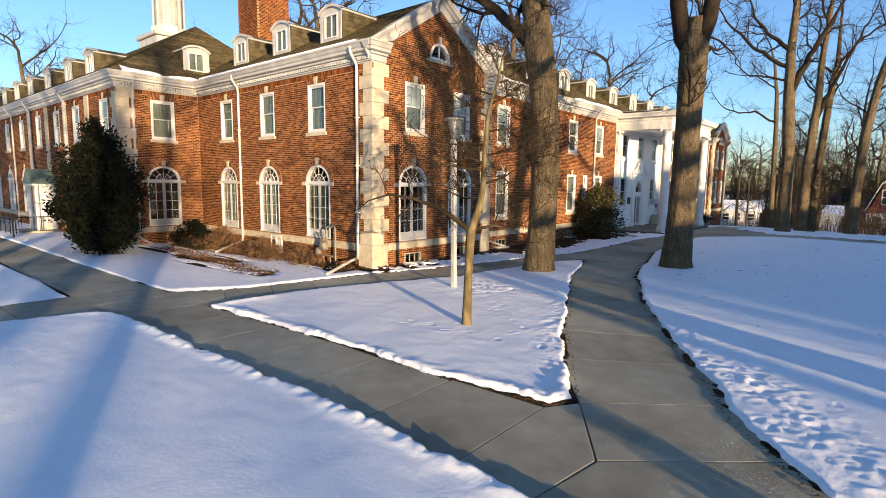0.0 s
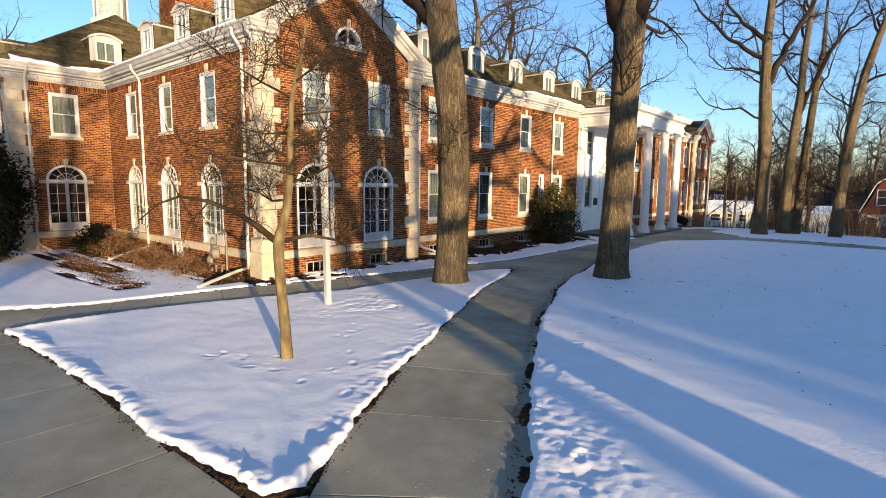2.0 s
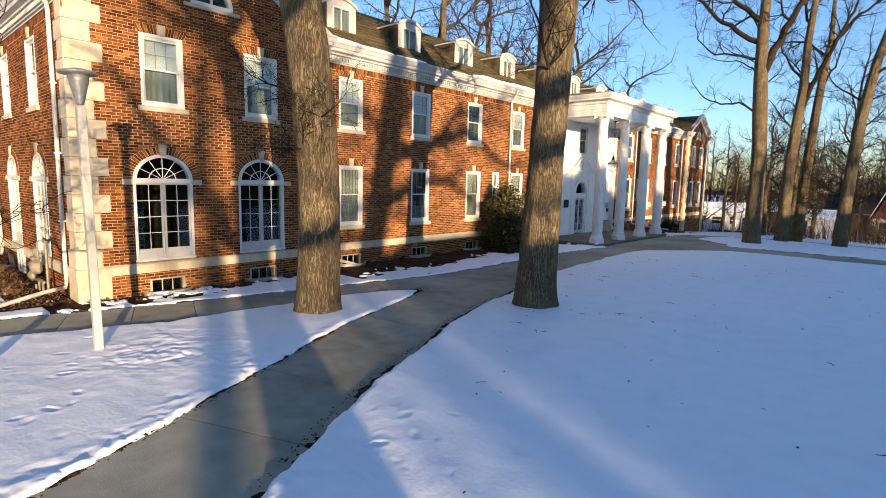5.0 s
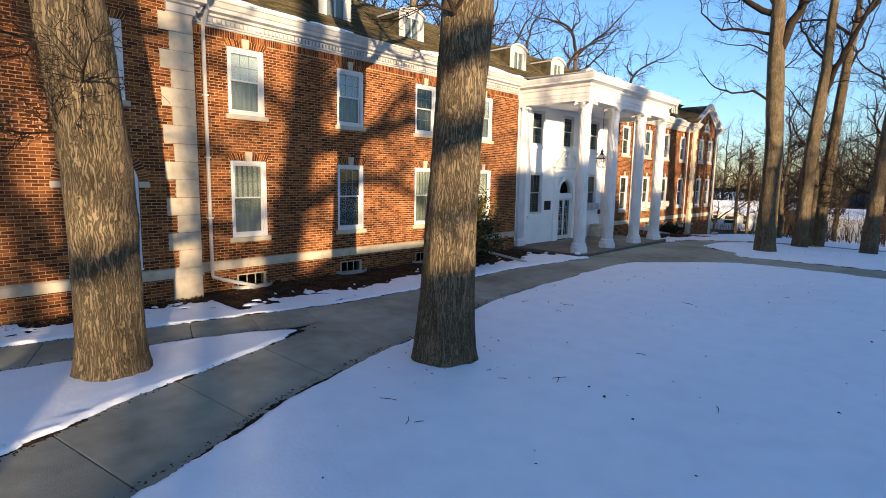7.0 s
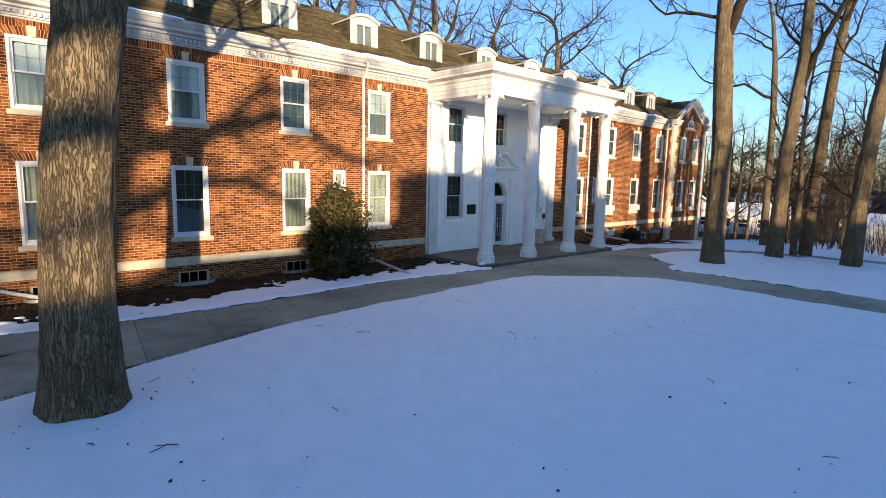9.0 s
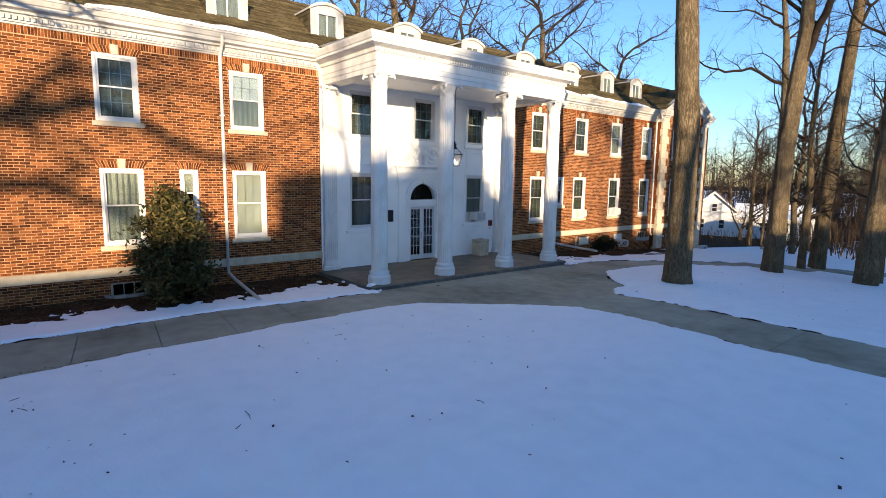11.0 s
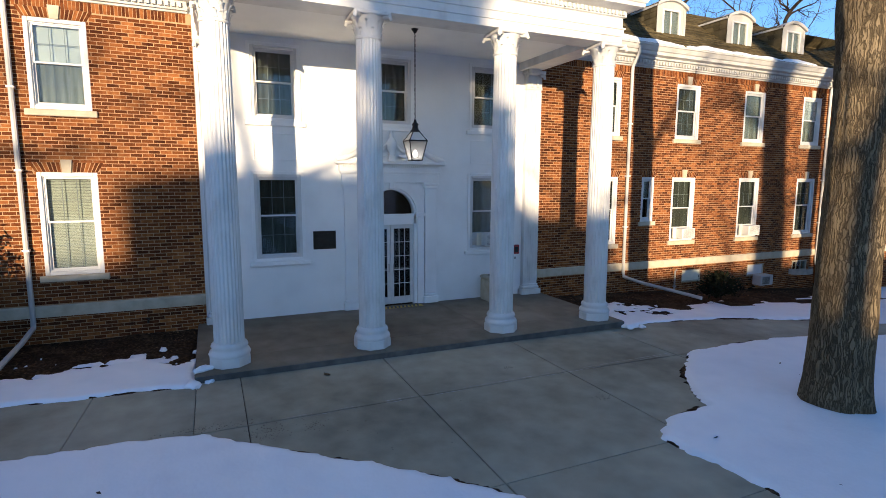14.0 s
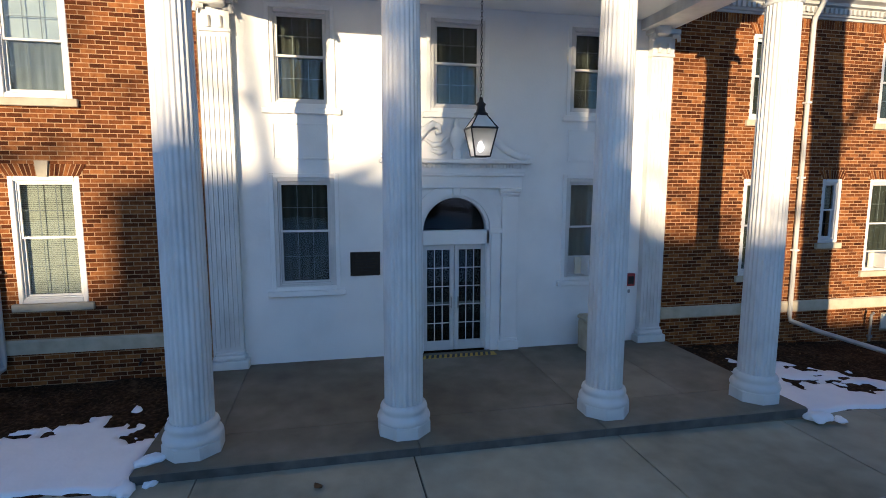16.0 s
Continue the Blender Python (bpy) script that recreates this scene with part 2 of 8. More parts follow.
SHINGLE = material("shingle", [(0.032, 0.025, 0.013), (0.088, 0.070, 0.036), (0.17, 0.138, 0.070)], 0.95, 5, 0.5, 70, island=0.4, spec=0.08)
SLATE = material("dormer shingle", [(0.040, 0.034, 0.019), (0.075, 0.062, 0.034), (0.12, 0.098, 0.054)], 0.95, 5, 0.5, 70, island=0.4, spec=0.08)
SNOW = material("snow", [(0.84, 0.85, 0.87), (0.89, 0.90, 0.91), (0.93, 0.93, 0.94)], 0.6, 2.0, 0.26, 17, spec=0.3)
CONCRETE = material("concrete", [(0.150, 0.137, 0.098), (0.315, 0.293, 0.217), (0.465, 0.432, 0.325)], 0.88, 2.6, 0.3, 90, big=0.7, obj_random=0.13, spec=0.22)
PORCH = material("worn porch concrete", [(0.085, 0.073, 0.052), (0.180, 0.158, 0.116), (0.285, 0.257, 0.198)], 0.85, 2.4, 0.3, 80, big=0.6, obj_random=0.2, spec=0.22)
STEPFACE = material("darker step-face concrete", [(0.055, 0.052, 0.046), (0.095, 0.090, 0.080), (0.15, 0.14, 0.12)], 0.8, 4, 0.3, 60)
SOIL = material("soil and dead grass", [(0.008, 0.005, 0.003), (0.036, 0.021, 0.011), (0.115, 0.070, 0.036)], 1.0, 16, 1.0, 45, spec=0.08)
GLASS = glass_material("window glass", (0.78, 0.82, 0.82))
# near-black colour stands in for unlit rooms, also as opaque panes
DARK = material("unlit room black", [(0.012, 0.011, 0.011), (0.028, 0.025, 0.022)], 0.9, 1.0, 0.0)
BLIND = material("blind", [(0.62, 0.57, 0.44), (0.74, 0.69, 0.55)], 0.8, 3, 0.0)
CURTAIN = material("net curtain", [(0.55, 0.55, 0.53), (0.78, 0.78, 0.75)], 0.9, 8, 0.1, stretch=(4, 1, 0.4))
IRON = material("black iron", [(0.012, 0.012, 0.013), (0.03, 0.03, 0.03)], 0.45, 8, 0.1, metal=0.6)
BRONZE = material("dark bronze", [(0.022, 0.018, 0.014), (0.045, 0.036, 0.028)], 0.4, 12, 0.1, metal=0.7)
STEEL = material("galvanised grey metal", [(0.22, 0.22, 0.21), (0.38, 0.37, 0.35)], 0.5, 6, 0.08, metal=0.5)
BARK = bark_material("oak bark", (0.036, 0.027, 0.017), (0.108, 0.082, 0.049), (0.265, 0.204, 0.121))
TWIG = material("branch bark", [(0.014, 0.010, 0.008), (0.042, 0.031, 0.022)], 0.9, 6, 0.3, 40, spec=0.08)
SAPBARK = material("young tree bark", [(0.045, 0.034, 0.017), (0.135, 0.103, 0.050), (0.24, 0.190, 0.098)], 0.85, 9, 0.5, 34, stretch=(1, 1, 0.35), spec=0.08)
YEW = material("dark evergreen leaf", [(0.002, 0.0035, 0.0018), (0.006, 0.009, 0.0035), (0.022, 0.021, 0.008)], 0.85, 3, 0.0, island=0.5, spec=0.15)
RHODO = material("rhododendron leaf", [(0.010, 0.013, 0.005), (0.040, 0.040, 0.010), (0.13, 0.095, 0.030)], 0.7, 3, 0.0, island=0.6, spec=0.2)
DRYLEAF = material("dry brown leaf", [(0.06, 0.030, 0.016), (0.14, 0.075, 0.035), (0.22, 0.14, 0.07)], 0.9, 3, 0.0, island=0.6, spec=0.08)
REDBOX = material("red enamel", [(0.22, 0.012, 0.015), (0.30, 0.02, 0.02)], 0.35, 6, 0.02)

# ---- ground, snow and walks ----
XF, XG, YS, XW, YW = -13.87, -13.42, 12.75, -26.35, 9.0     # faces: main, gable bay, south, west wing east, west wing south
Y_IN, Y_OUT = 19.97, 58.30                                    # inner ends of the gable bays
MID = 39.87                                                   # the door's middle


def ground_z(x, y):
    """Level before the hall, falling away beyond the porch and towards the lawn's far corner."""
    d = np.maximum(0, y - 40.0)
    fall = np.where(d < 11, 0.0028 * d * d, 0.339 + 0.0616 * (d - 11)) + 0.026 * np.clip(x + 8.0, 0, 9) * smoothstep(45, 54, y)
    return -np.minimum(3.2, fall)


A_IN = [(1.4, 5.75), (0.45, 6.15), (-0.62, 7.5), (-1.21, 8.67), (-1.91, 9.76), (-2.9, 11.6), (-3.76, 13.2), (-4.4, 14.4), (-5.1, 16.3), (-5.75, 17.6), (-6.4, 19.7), (-6.85, 21.9), (-7.3, 23.6), (-7.8, 25.6), (-7.95, 28.0), (-8.05, 30.0), (-8.2, 31.4), (-8.2, 33.4),
        (-8.0, 35.1), (-7.3, 35.9), (-6.6, 36.8), (-5.7, 37.8), (-4.85, 38.6), (-3.7, 38.75), (-1.1, 38.6), (2.2, 38.5), (60, 38.0)]
C_UP = [(-14.3, 5.95), (-13.5, 7.3), (-12.95, 9.5), (-12.6, 11.7), (-11.75, 14.6), (-11.3, 16.8), (-10.95, 18.6), (-10.6, 20.2), (-10.15, 22.2), (-10.1, 25.0), (-10.2, 28.0), (-10.35, 30.6), (-10.0, 33.2), (-9.9, 35.0)]
TRI = [(-2.62, 6.28), (-4.6, 6.1), (-7.7, 6.1), (-11.95, 5.9), (-11.75, 9.1), (-10.9, 11.6), (-10.2, 13.6), (-10.0, 15.6), (-9.85, 17.7), (-9.4, 19.3), (-8.75, 20.4), (-8.3, 19.3), (-7.4, 16.6), (-5.8, 13.2), (-4.38, 10.2), (-3.28, 8.2), (-2.45, 6.75)]
ISLAND = [(-8.1, 44.5), (-7.1, 43.2), (-6.0, 42.5), (-5.8, 41.5), (-5.3, 40.9), (-4.5, 41.05), (-2.0, 41.0), (2.0, 40.8), (60, 40.2), (60, 62.6), (20, 66.6), (6, 64.6), (-2.5, 59.6), (-6.6, 54.6), (-7.9, 50.6), (-8.3, 46.8)]
NORTH = [(-10.2, 44.65), (-10.15, 47.5), (-8.9, 52.2), (-6.8, 57.3), (-2.0, 62.6), (6, 67.6), (20, 69.6), (60, 65.6), (400, 60), (400, 500), (-400, 500), (-400, 20), (-30, 20), (-14.5, 44.65)]
SNOWS = [
    TRI, ISLAND, NORTH,
    A_IN + [(400, 38), (400, 5.6), (60, 5.6), (4, 5.8)],
    C_UP + [(-14.5, 35.0), (-30, 30), (-400, 25), (-400, 6.0), (-34, 5.95)],
    [(-12.9, 4.25), (-13.4, 3.4), (-13.8, 2.2), (-13.9, -60), (-13.9, -400), (400, -400), (400, 4.3), (-1.6, 4.3), (-5.4, 4.4)],
    [(-15.3, 4.05), (-15.5, 2.6), (-15.6, -60), (-15.6, -400), (-400, -400), (-400, 4.0), (-24, 4.1)],
]


def polygon_depth(px, py, poly):
    """How far points lie inside a polygon (negative: outside)."""
    best = np.full(px.shape, 1e9)
    inside = np.zeros(px.shape, bool)
    for (ax, ay), (bx, by) in zip(poly, poly[1:] + poly[:1]):
        ex, ey = bx - ax, by - ay
        t = np.clip(((px - ax) * ex + (py - ay) * ey) / (ex * ex + ey * ey + 1e-12), 0, 1)
        best = np.minimum(best, (px - ax - t * ex) ** 2 + (py - ay - t * ey) ** 2)
        if abs(ey) > 1e-9:
            inside ^= ((ay > py) != (by > py)) & (px < ax + (py - ay) / ey * ex)
    return np.where(inside, 1, -1) * np.sqrt(best)


def lines_of(fine0, fine1, step, far0, far1):
    mid = list(np.arange(fine0, fine1 + step / 2, step))
    for sign, start, stop in ((-1, fine0, far0), (1, fine1, far1)):
        out, s, p = [], step, start
        while (stop - p) * sign > 0:
            s *= 1.18
            p += sign * s
            out.append(p)
        mid = out[::-1] + mid if sign < 0 else mid + out
    return np.array(mid)


def sheet(xs, ys, z, name, mat, smooth=True):
    nx, ny = len(xs), len(ys)
    gx, gy = np.meshgrid(xs, ys)
    co = np.stack([gx, gy, z], -1).reshape(-1, 3)
    k = np.arange(nx * ny).reshape(ny, nx)
    q = np.stack([k[:-1, :-1], k[:-1, 1:], k[1:, 1:], k[1:, :-1]], -1).reshape(-1, 4)
    me = bpy.data.meshes.new(name)
    me.vertices.add(len(co))
    me.vertices.foreach_set("co", co.ravel())
    me.loops.add(q.size)
    me.loops.foreach_set("vertex_index", q.ravel().astype(np.int32))
    me.polygons.add(len(q))
    me.polygons.foreach_set("loop_start", np.arange(0, q.size, 4, dtype=np.int32))
    me.polygons.foreach_set("use_smooth", np.full(len(q), smooth))
    me.update(calc_edges=True)
    me.materials.append(mat)
    return new(name, me)


xs = lines_of(-13.0, 3.4, 0.046, -600, 600)
ys = np.concatenate([lines_of(0.5, 15.0, 0.042, -600, 15.0), lines_of(15.07, 47.0, 0.085, 15.07, 900)])
gx, gy = np.meshgrid(xs, ys)
depth = np.full(gx.shape, -1e9)
for poly in SNOWS:
    depth = np.maximum(depth, polygon_depth(gx, gy, poly))
ragged = depth + 0.02 - 0.015 * smoothstep(25, 20, gy) * smoothstep(-11.5, -10, gx) + 0.030 * fractal(gx * 1.6, gy * 1.6, 3) + 0.028 * value_noise(gx * 4.3, gy * 4.3, 8) + 0.014 * value_noise(gx * 13, gy * 13, 9)
ragged -= 0.07 * np.exp(-(polygon_depth(gx, gy, SNOWS[3]) / 0.3) ** 2) * (0.1 + 0.9 * smoothstep(32, 26, gy)) * smoothstep(42, 39, gy)
ragged += (0.05 * fractal(gx * 2.4, gy * 2.4, 12) + 0.05 * value_noise(gx * 5.2, gy * 5.2, 13)) * smoothstep(32, 35, gy) * smoothstep(47, 44, gy)
# bare beds along the foundations
bed_main = np.where((gy > 12) & (gy < 58), gx - (XF + 1.95 - 0.45 * np.exp(-((gy - 34.6) / 1.0) ** 2) + 0.5 * fractal(gx * 0.75, gy * 0.75, 21)), 9)
bed_gable = np.where((gy > 12.2) & (gy < 20.0), gx - (XG + 0.55 + 0.25 * fractal(gx * 0.9, gy * 0.9, 22)), 9)
bed_main = np.where((gy > 12.2) & (gy < 20.0), bed_gable, bed_main)
bed_south = np.where((gx < -13.4) & (gx > XW - 1), (YS - 1.5 + 0.9 * fractal(gx * 0.45, gy * 0.45, 23)) - gy, 9)
patch = 0.35 * (fractal(gx * 0.8 + 0.3 * gy, gy * 0.8, 31) + 0.25) + np.abs(gy - (9.75 - 0.08 * (gx + 20))) * 0.75 + 0.05 + 0.22 * value_noise(gx * 3.1, gy * 5.5, 33)
patch = np.where((gx < -14.6) & (gx > -25) & (gy > 8.2) & (gy < 12), patch, 9)
bed = np.minimum(np.minimum(bed_main, bed_south), patch)
ragged = np.minimum(ragged, bed * 0.42 + 0.25 * fractal(gx * 2.1, gy * 2.1, 41, 4) + 0.16 * value_noise(gx * 6.5, gy * 6.5, 45))
near_edge = np.exp(-np.clip(depth, 0, 9) / 0.38)
bank = np.exp(-((polygon_depth(gx, gy, SNOWS[5]) - 0.17) / 0.15) ** 2) + np.exp(-((polygon_depth(gx, gy, TRI) - 0.17) / 0.15) ** 2) * smoothstep(8.4, 7.0, gy)
bank = bank * smoothstep(-14, -11.5, gx) * smoothstep(6, 3, gx) * smoothstep(-2, 0, gy)
billow = lambda f, k: 1 - 2.2 * np.abs(value_noise(gx * f, gy * f, k))
clods = 0.6 * billow(3.1, 51) + 0.5 * billow(6.3, 52) + 0.35 * value_noise(gx * 11.0, gy * 11.0, 53)
south_half = smoothstep(24, 14, gy)
walked = np.clip(np.exp(-(((gx + 8.0) / 1.3) ** 2 + ((gy - 12.6) / 1.6) ** 2)) + 0.75 * np.exp(-((gx + 2.0 * (gy - 9.4) * 0.27 + 3.9) / 0.55) ** 2) * smoothstep(16.5, 13, gy) * smoothstep(6.8, 8.2, gy)
                 + 0.8 * np.exp(-(((gx - 0.5 + 0.62 * (gy - 7.5)) / 0.55) ** 2)) * smoothstep(13.5, 11, gy) * smoothstep(6.0, 7.0, gy), 0, 1) * np.where(depth > 0, 1, 0)
patches = smoothstep(-0.35, 0.35, fractal(gx * 0.9, gy * 0.9, 66, 3))
snow_z = (0.055 + 0.010 * fractal(gx * 0.5, gy * 0.5, 61) + 0.0022 * fractal(gx * 2.2, gy * 0.9, 62) * (0.4 + 0.6 * south_half)
          + clods * (0.010 * near_edge * (0.3 + 0.7 * south_half) + 0.030 * walked * (0.35 + 0.65 * patches) * (0.6 + 0.8 * billow(9.5, 54))) + bank * (0.046 + 0.026 * clods + 0.014 * value_noise(gx * 8.0, gy * 8.0, 68)) * (0.75 + 0.5 * value_noise(gx * 1.3, gy * 1.3, 67))
          + 0.0035 * south_half * value_noise(gx * 2.6 + gy * 1.2, gy * 5.2 - gx * 0.8, 69))
# footprints
rf_ = random.Random(29)
for x0, y0, x1, y1, count, wide in ((-9.4, 11.3, -6.9, 13.9, 60, 0.55), (-7.4, 8.0, -4.9, 8.6, 16, 0.25), (-3.3, 8.3, -7.6, 16.8, 60, 0.35), (0.4, 6.9, -3.2, 12.9, 150, 0.45), (-4.6, 8.9, -8.2, 12.4, 24, 0.3), (-0.2, 9.6, -3.8, 15.2, 30, 0.5)):
    way = math.atan2(y1 - y0, x1 - x0)
    for k in range(count):
        f = (k + rf_.random()) / count
        px, py = x0 + (x1 - x0) * f + rf_.gauss(0, wide), y0 + (y1 - y0) * f + rf_.gauss(0, wide)
        i0, i1, j0, j1 = np.searchsorted(xs, px - 0.4), np.searchsorted(xs, px + 0.4), np.searchsorted(ys, py - 0.4), np.searchsorted(ys, py + 0.4)
        if i1 - i0 < 4 or j1 - j0 < 4:
            continue
        a = way + rf_.gauss(0, 0.5)
        dx, dy = gx[j0:j1, i0:i1] - px, gy[j0:j1, i0:i1] - py
        u_, v_ = dx * math.cos(a) + dy * math.sin(a), -dx * math.sin(a) + dy * math.cos(a)
        big = rf_.uniform(0.3, 0.85)
        q = (u_ / (0.15 * big)) ** 2 + (v_ / (0.07 * big)) ** 2
        deep = rf_.uniform(0.010, 0.026) * big
        snow_z[j0:j1, i0:i1] += -deep * np.exp(-q ** 2) + 0.45 * deep * np.exp(-((np.sqrt(q) - 1.45) / 0.4) ** 2)
snow_z = snow_z + 0.030 * clods * np.exp(-np.abs(bed) / 0.6) - 0.02 * np.exp(-np.abs(bed) / 0.8)
snow_z = ground_z(gx, gy) - 0.12 + (snow_z + 0.12) * smoothstep(0.0, 0.15 + 0.06 * value_noise(gx * 1.7, gy * 1.7, 10), ragged)
snow = tagged(sheet(xs, ys, snow_z, "snow", SNOW), "thin crusted snow cover over the lawns, shoveled off the walks", "snow", kind="structure")
# dark turf that shows between snow and walk, and the earth of the beds
near = (xs > -27.5) & (xs < 5.5), (ys > -0.5) & (ys < 60)
vx, vy = gx[near[1]][:, near[0]], gy[near[1]][:, near[0]]
turf = depth[near[1]][:, near[0]] + 0.010 + 0.025 * fractal(vx * 0.9, vy * 0.9, 71, 4) + 0.022 * value_noise(vx * 13, vy * 13, 74)
verge_z = ground_z(vx, vy) - 0.12 + (0.128 + 0.012 * value_noise(vx * 9, vy * 9, 72) + 0.02 * fractal(vx * 2.2, vy * 2.2, 73, 3)) * smoothstep(0.0, 0.06, turf)
tagged(sheet(xs[near[0]], ys[near[1]], verge_z, "verge", SOIL), "dark dead turf and mulch at the snow's edges and in the beds", "turf", kind="structure")
gxs, gys = lines_of(-40, 40, 2.0, -700, 700), lines_of(-20, 90, 2.0, -700, 1000)
ggx, ggy = np.meshgrid(gxs, gys)
tagged(sheet(gxs, gys, ground_z(ggx, ggy) - 0.045, "ground", SOIL), "bare wet soil and dead grass under the snow", "ground", kind="structure")

pavement = thing("pavement", pose(0, 0, 0), "grey broom-finished concrete walks with cut joints, wet at the edges", "pavement", kind="structure")


def slab(corners, thick=0.14, gap=0.009):
    """One concrete slab of a walk, drawn in from its neighbours by gap."""
    pts = [Vector((x, y, 0)) for x, y in corners]
    c = sum(pts, Vector()) / len(pts)
    ring, low = [], []
    for p in pts:
        q = p + (c - p).normalized() * gap * 1.5
        z = float(ground_z(q.x, q.y))
        ring.append((q.x, q.y, z))
        low.append((q.x, q.y, z - thick))
    edge = [tuple(Vector(r) + (c - Vector((r[0], r[1], 0))).normalized() * 0.012) for r in ring]
    edge = [(x, y, r[2] + 0.004) for (x, y, _), r in zip(edge, ring)]
    b = Build().face(*edge)
    n = len(ring)
    for i in range(n):
        j = (i + 1) % n
        b.face(ring[i], ring[j], edge[j], edge[i])
        b.face(low[i], low[j], ring[j], ring[i])
    ob = part("slab", b, CONCRETE, pavement)
    return ob


def cut(line, step, start=0.0):
    """Points along a line at even steps."""
    pts = [Vector(p) for p in line]
    out, want, run = [], start, 0.0
    for a, b in zip(pts, pts[1:]):
        d = (b - a).length
        while want <= run + d:
            out.append(tuple(a + (b - a) * ((want - run) / d)))
            want += step
        run += d
    return out


def ribbon(left, right, count):
    """Slabs between two edges, cut across count times."""
    def along(line, k):
        pts = [Vector(p) for p in line]
        total = sum((b - a).length for a, b in zip(pts, pts[1:]))
        got = cut(line, total / k - 1e-6)
        return got[:k] + [line[-1]]
    a, b = along(left, count), along(right, count)
    for i in range(count):
        slab([a[i], b[i], b[i + 1], a[i + 1]])


# the walk beside the lawn, from the fork to where it meets the walk along the house
ribbon([(-2.39, 6.71), (-3.5, 8.2), (-4.7, 10.2), (-6.1, 13.2), (-7.6, 16.6), (-8.5, 18.9), (-9.1, 20.8)],
       [(-0.6, 8.15), (-1.5, 9.7), (-2.7, 11.7), (-3.8, 13.9), (-4.7, 16.0), (-6.1, 20.6)], 8)
# the two joined
ribbon([(-10.8, 21.3), (-10.4, 25.0), (-10.5, 28.0), (-10.8, 30.6), (-10.55, 35.0)],
       [(-6.1, 20.6), (-6.6, 22.4), (-7.2, 25.0), (-7.6, 28.0), (-8.0, 31.0), (-7.7, 35.0)], 9)
slab([(-9.1, 20.8), (-6.1, 20.6), (-10.8, 21.3)])
# the walk along the house
ribbon([(-13.8, 7.3), (-13.2, 9.5), (-12.85, 11.7), (-12.0, 14.6), (-11.55, 16.8), (-11.2, 18.6), (-10.8, 21.3)],
       [(-11.75, 6.35), (-11.55, 9.1), (-10.7, 11.6), (-10.0, 13.6), (-9.8, 15.6), (-9.6, 17.7), (-9.1, 20.8)], 11)
slab([(-14.6, 6.15), (-11.75, 6.15), (-11.75, 6.35), (-13.8, 7.3)])
# the walk across, from the camera's side to the west
for k in range(25):
    x1 = -2.7 - 1.62 * k
    slab([(x1, 4.1), (x1, 6.15 + (0.1 if k < 1 else 0)), (x1 - 1.62, 6.2), (x1 - 1.62, 4.1)])
slab([(-2.7, 4.1), (-2.7, 6.25), (-2.39, 6.71), (-1.52, 5.34), (-1.70, 4.1)])
slab([(-1.52, 5.34), (-2.39, 6.71), (-0.6, 8.15), (0.45, 7.05)])
slab([(-1.70, 4.1), (-1.52, 5.34), (0.45, 7.05), (1.3, 6.05), (1.3, 4.1)])
for k in range(36):
    x0 = 1.3 + 1.6 * k
    slab([(x0, 4.1), (x0, 6.1), (x0 + 1.6, 6.1), (x0 + 1.6, 4.1)])
for k in range(8):
    y0 = 4.1 - 1.55 * k
    slab([(-15.7, y0), (-12.7 if k == 0 else -13.6, y0), (-13.6, y0 - 1.55), (-15.7, y0 - 1.55)])
# forecourt before the porch
for u0, u1 in ((-10.55, -8.0), (-8.0, -5.2), (-5.2, -3.9)):
    for k, (y0, y1) in enumerate(((35.0, 35.72), (35.72, 38.42), (38.42, 41.4), (41.4, 44.2), (44.2, 46.0))):
        if k == 0 and u0 > -7 or k == 0 and u0 > -9.5:
            y0 = 34.4 if u0 < -7 else 35.0
            if u0 < -7:
                slab([(-7.7, 35.0), (u1, 34.6), (u1, y1), (u0, y1), (u0, 35.0)])
                continue
        slab([(u0, y0), (u1, y0), (u1, y1), (u0, y1)])
for k in range(33):
    x0 = -3.9 + 1.9 * k
    slab([(x0, 38.2), (x0 + 1.9, 38.2), (x0 + 1.9, 41.3), (x0, 41.3)])
# the walk on towards the north
ribbon([(-10.6, 46.0), (-10.5, 47.8), (-9.3, 52.5), (-7.3, 57.6), (-2.4, 63.0), (6, 68.2), (20, 70.1)],
       [(-6.4, 46.0), (-8.0, 46.8), (-7.6, 50.6), (-6.3, 54.4), (-2.2, 59.2), (6, 64.2), (20, 66.2)], 16)

# ---- the hall: walls ----
COURSE, LENGTH, JOINT = 0.0780, 0.223, 0.0150
EAST = lambda x, y, z=0.0: pose(x, y, z, 0, 0, 90)            # a unit built facing -y, turned to face +x
SOUTH = lambda x, y, z=0.0: pose(x, y, z)


def open_at(o, z0, z1):
    """The stretch that opening o = (u0, u1, v0, v1, arched) takes out of a course."""
    u0, u1, v0, v1, arched = o
    zc = (z0 + z1) / 2
    if v0 - 1e-6 <= zc <= v1:
        return u0, u1
    if arched and v1 < zc < v1 + arched * (u1 - u0) / 2:
        h = math.sqrt(max(0, ((u1 - u0) / 2) ** 2 - ((zc - v1) / arched) ** 2))
        return (u0 + u1) / 2 - h, (u0 + u1) / 2 + h
    return None


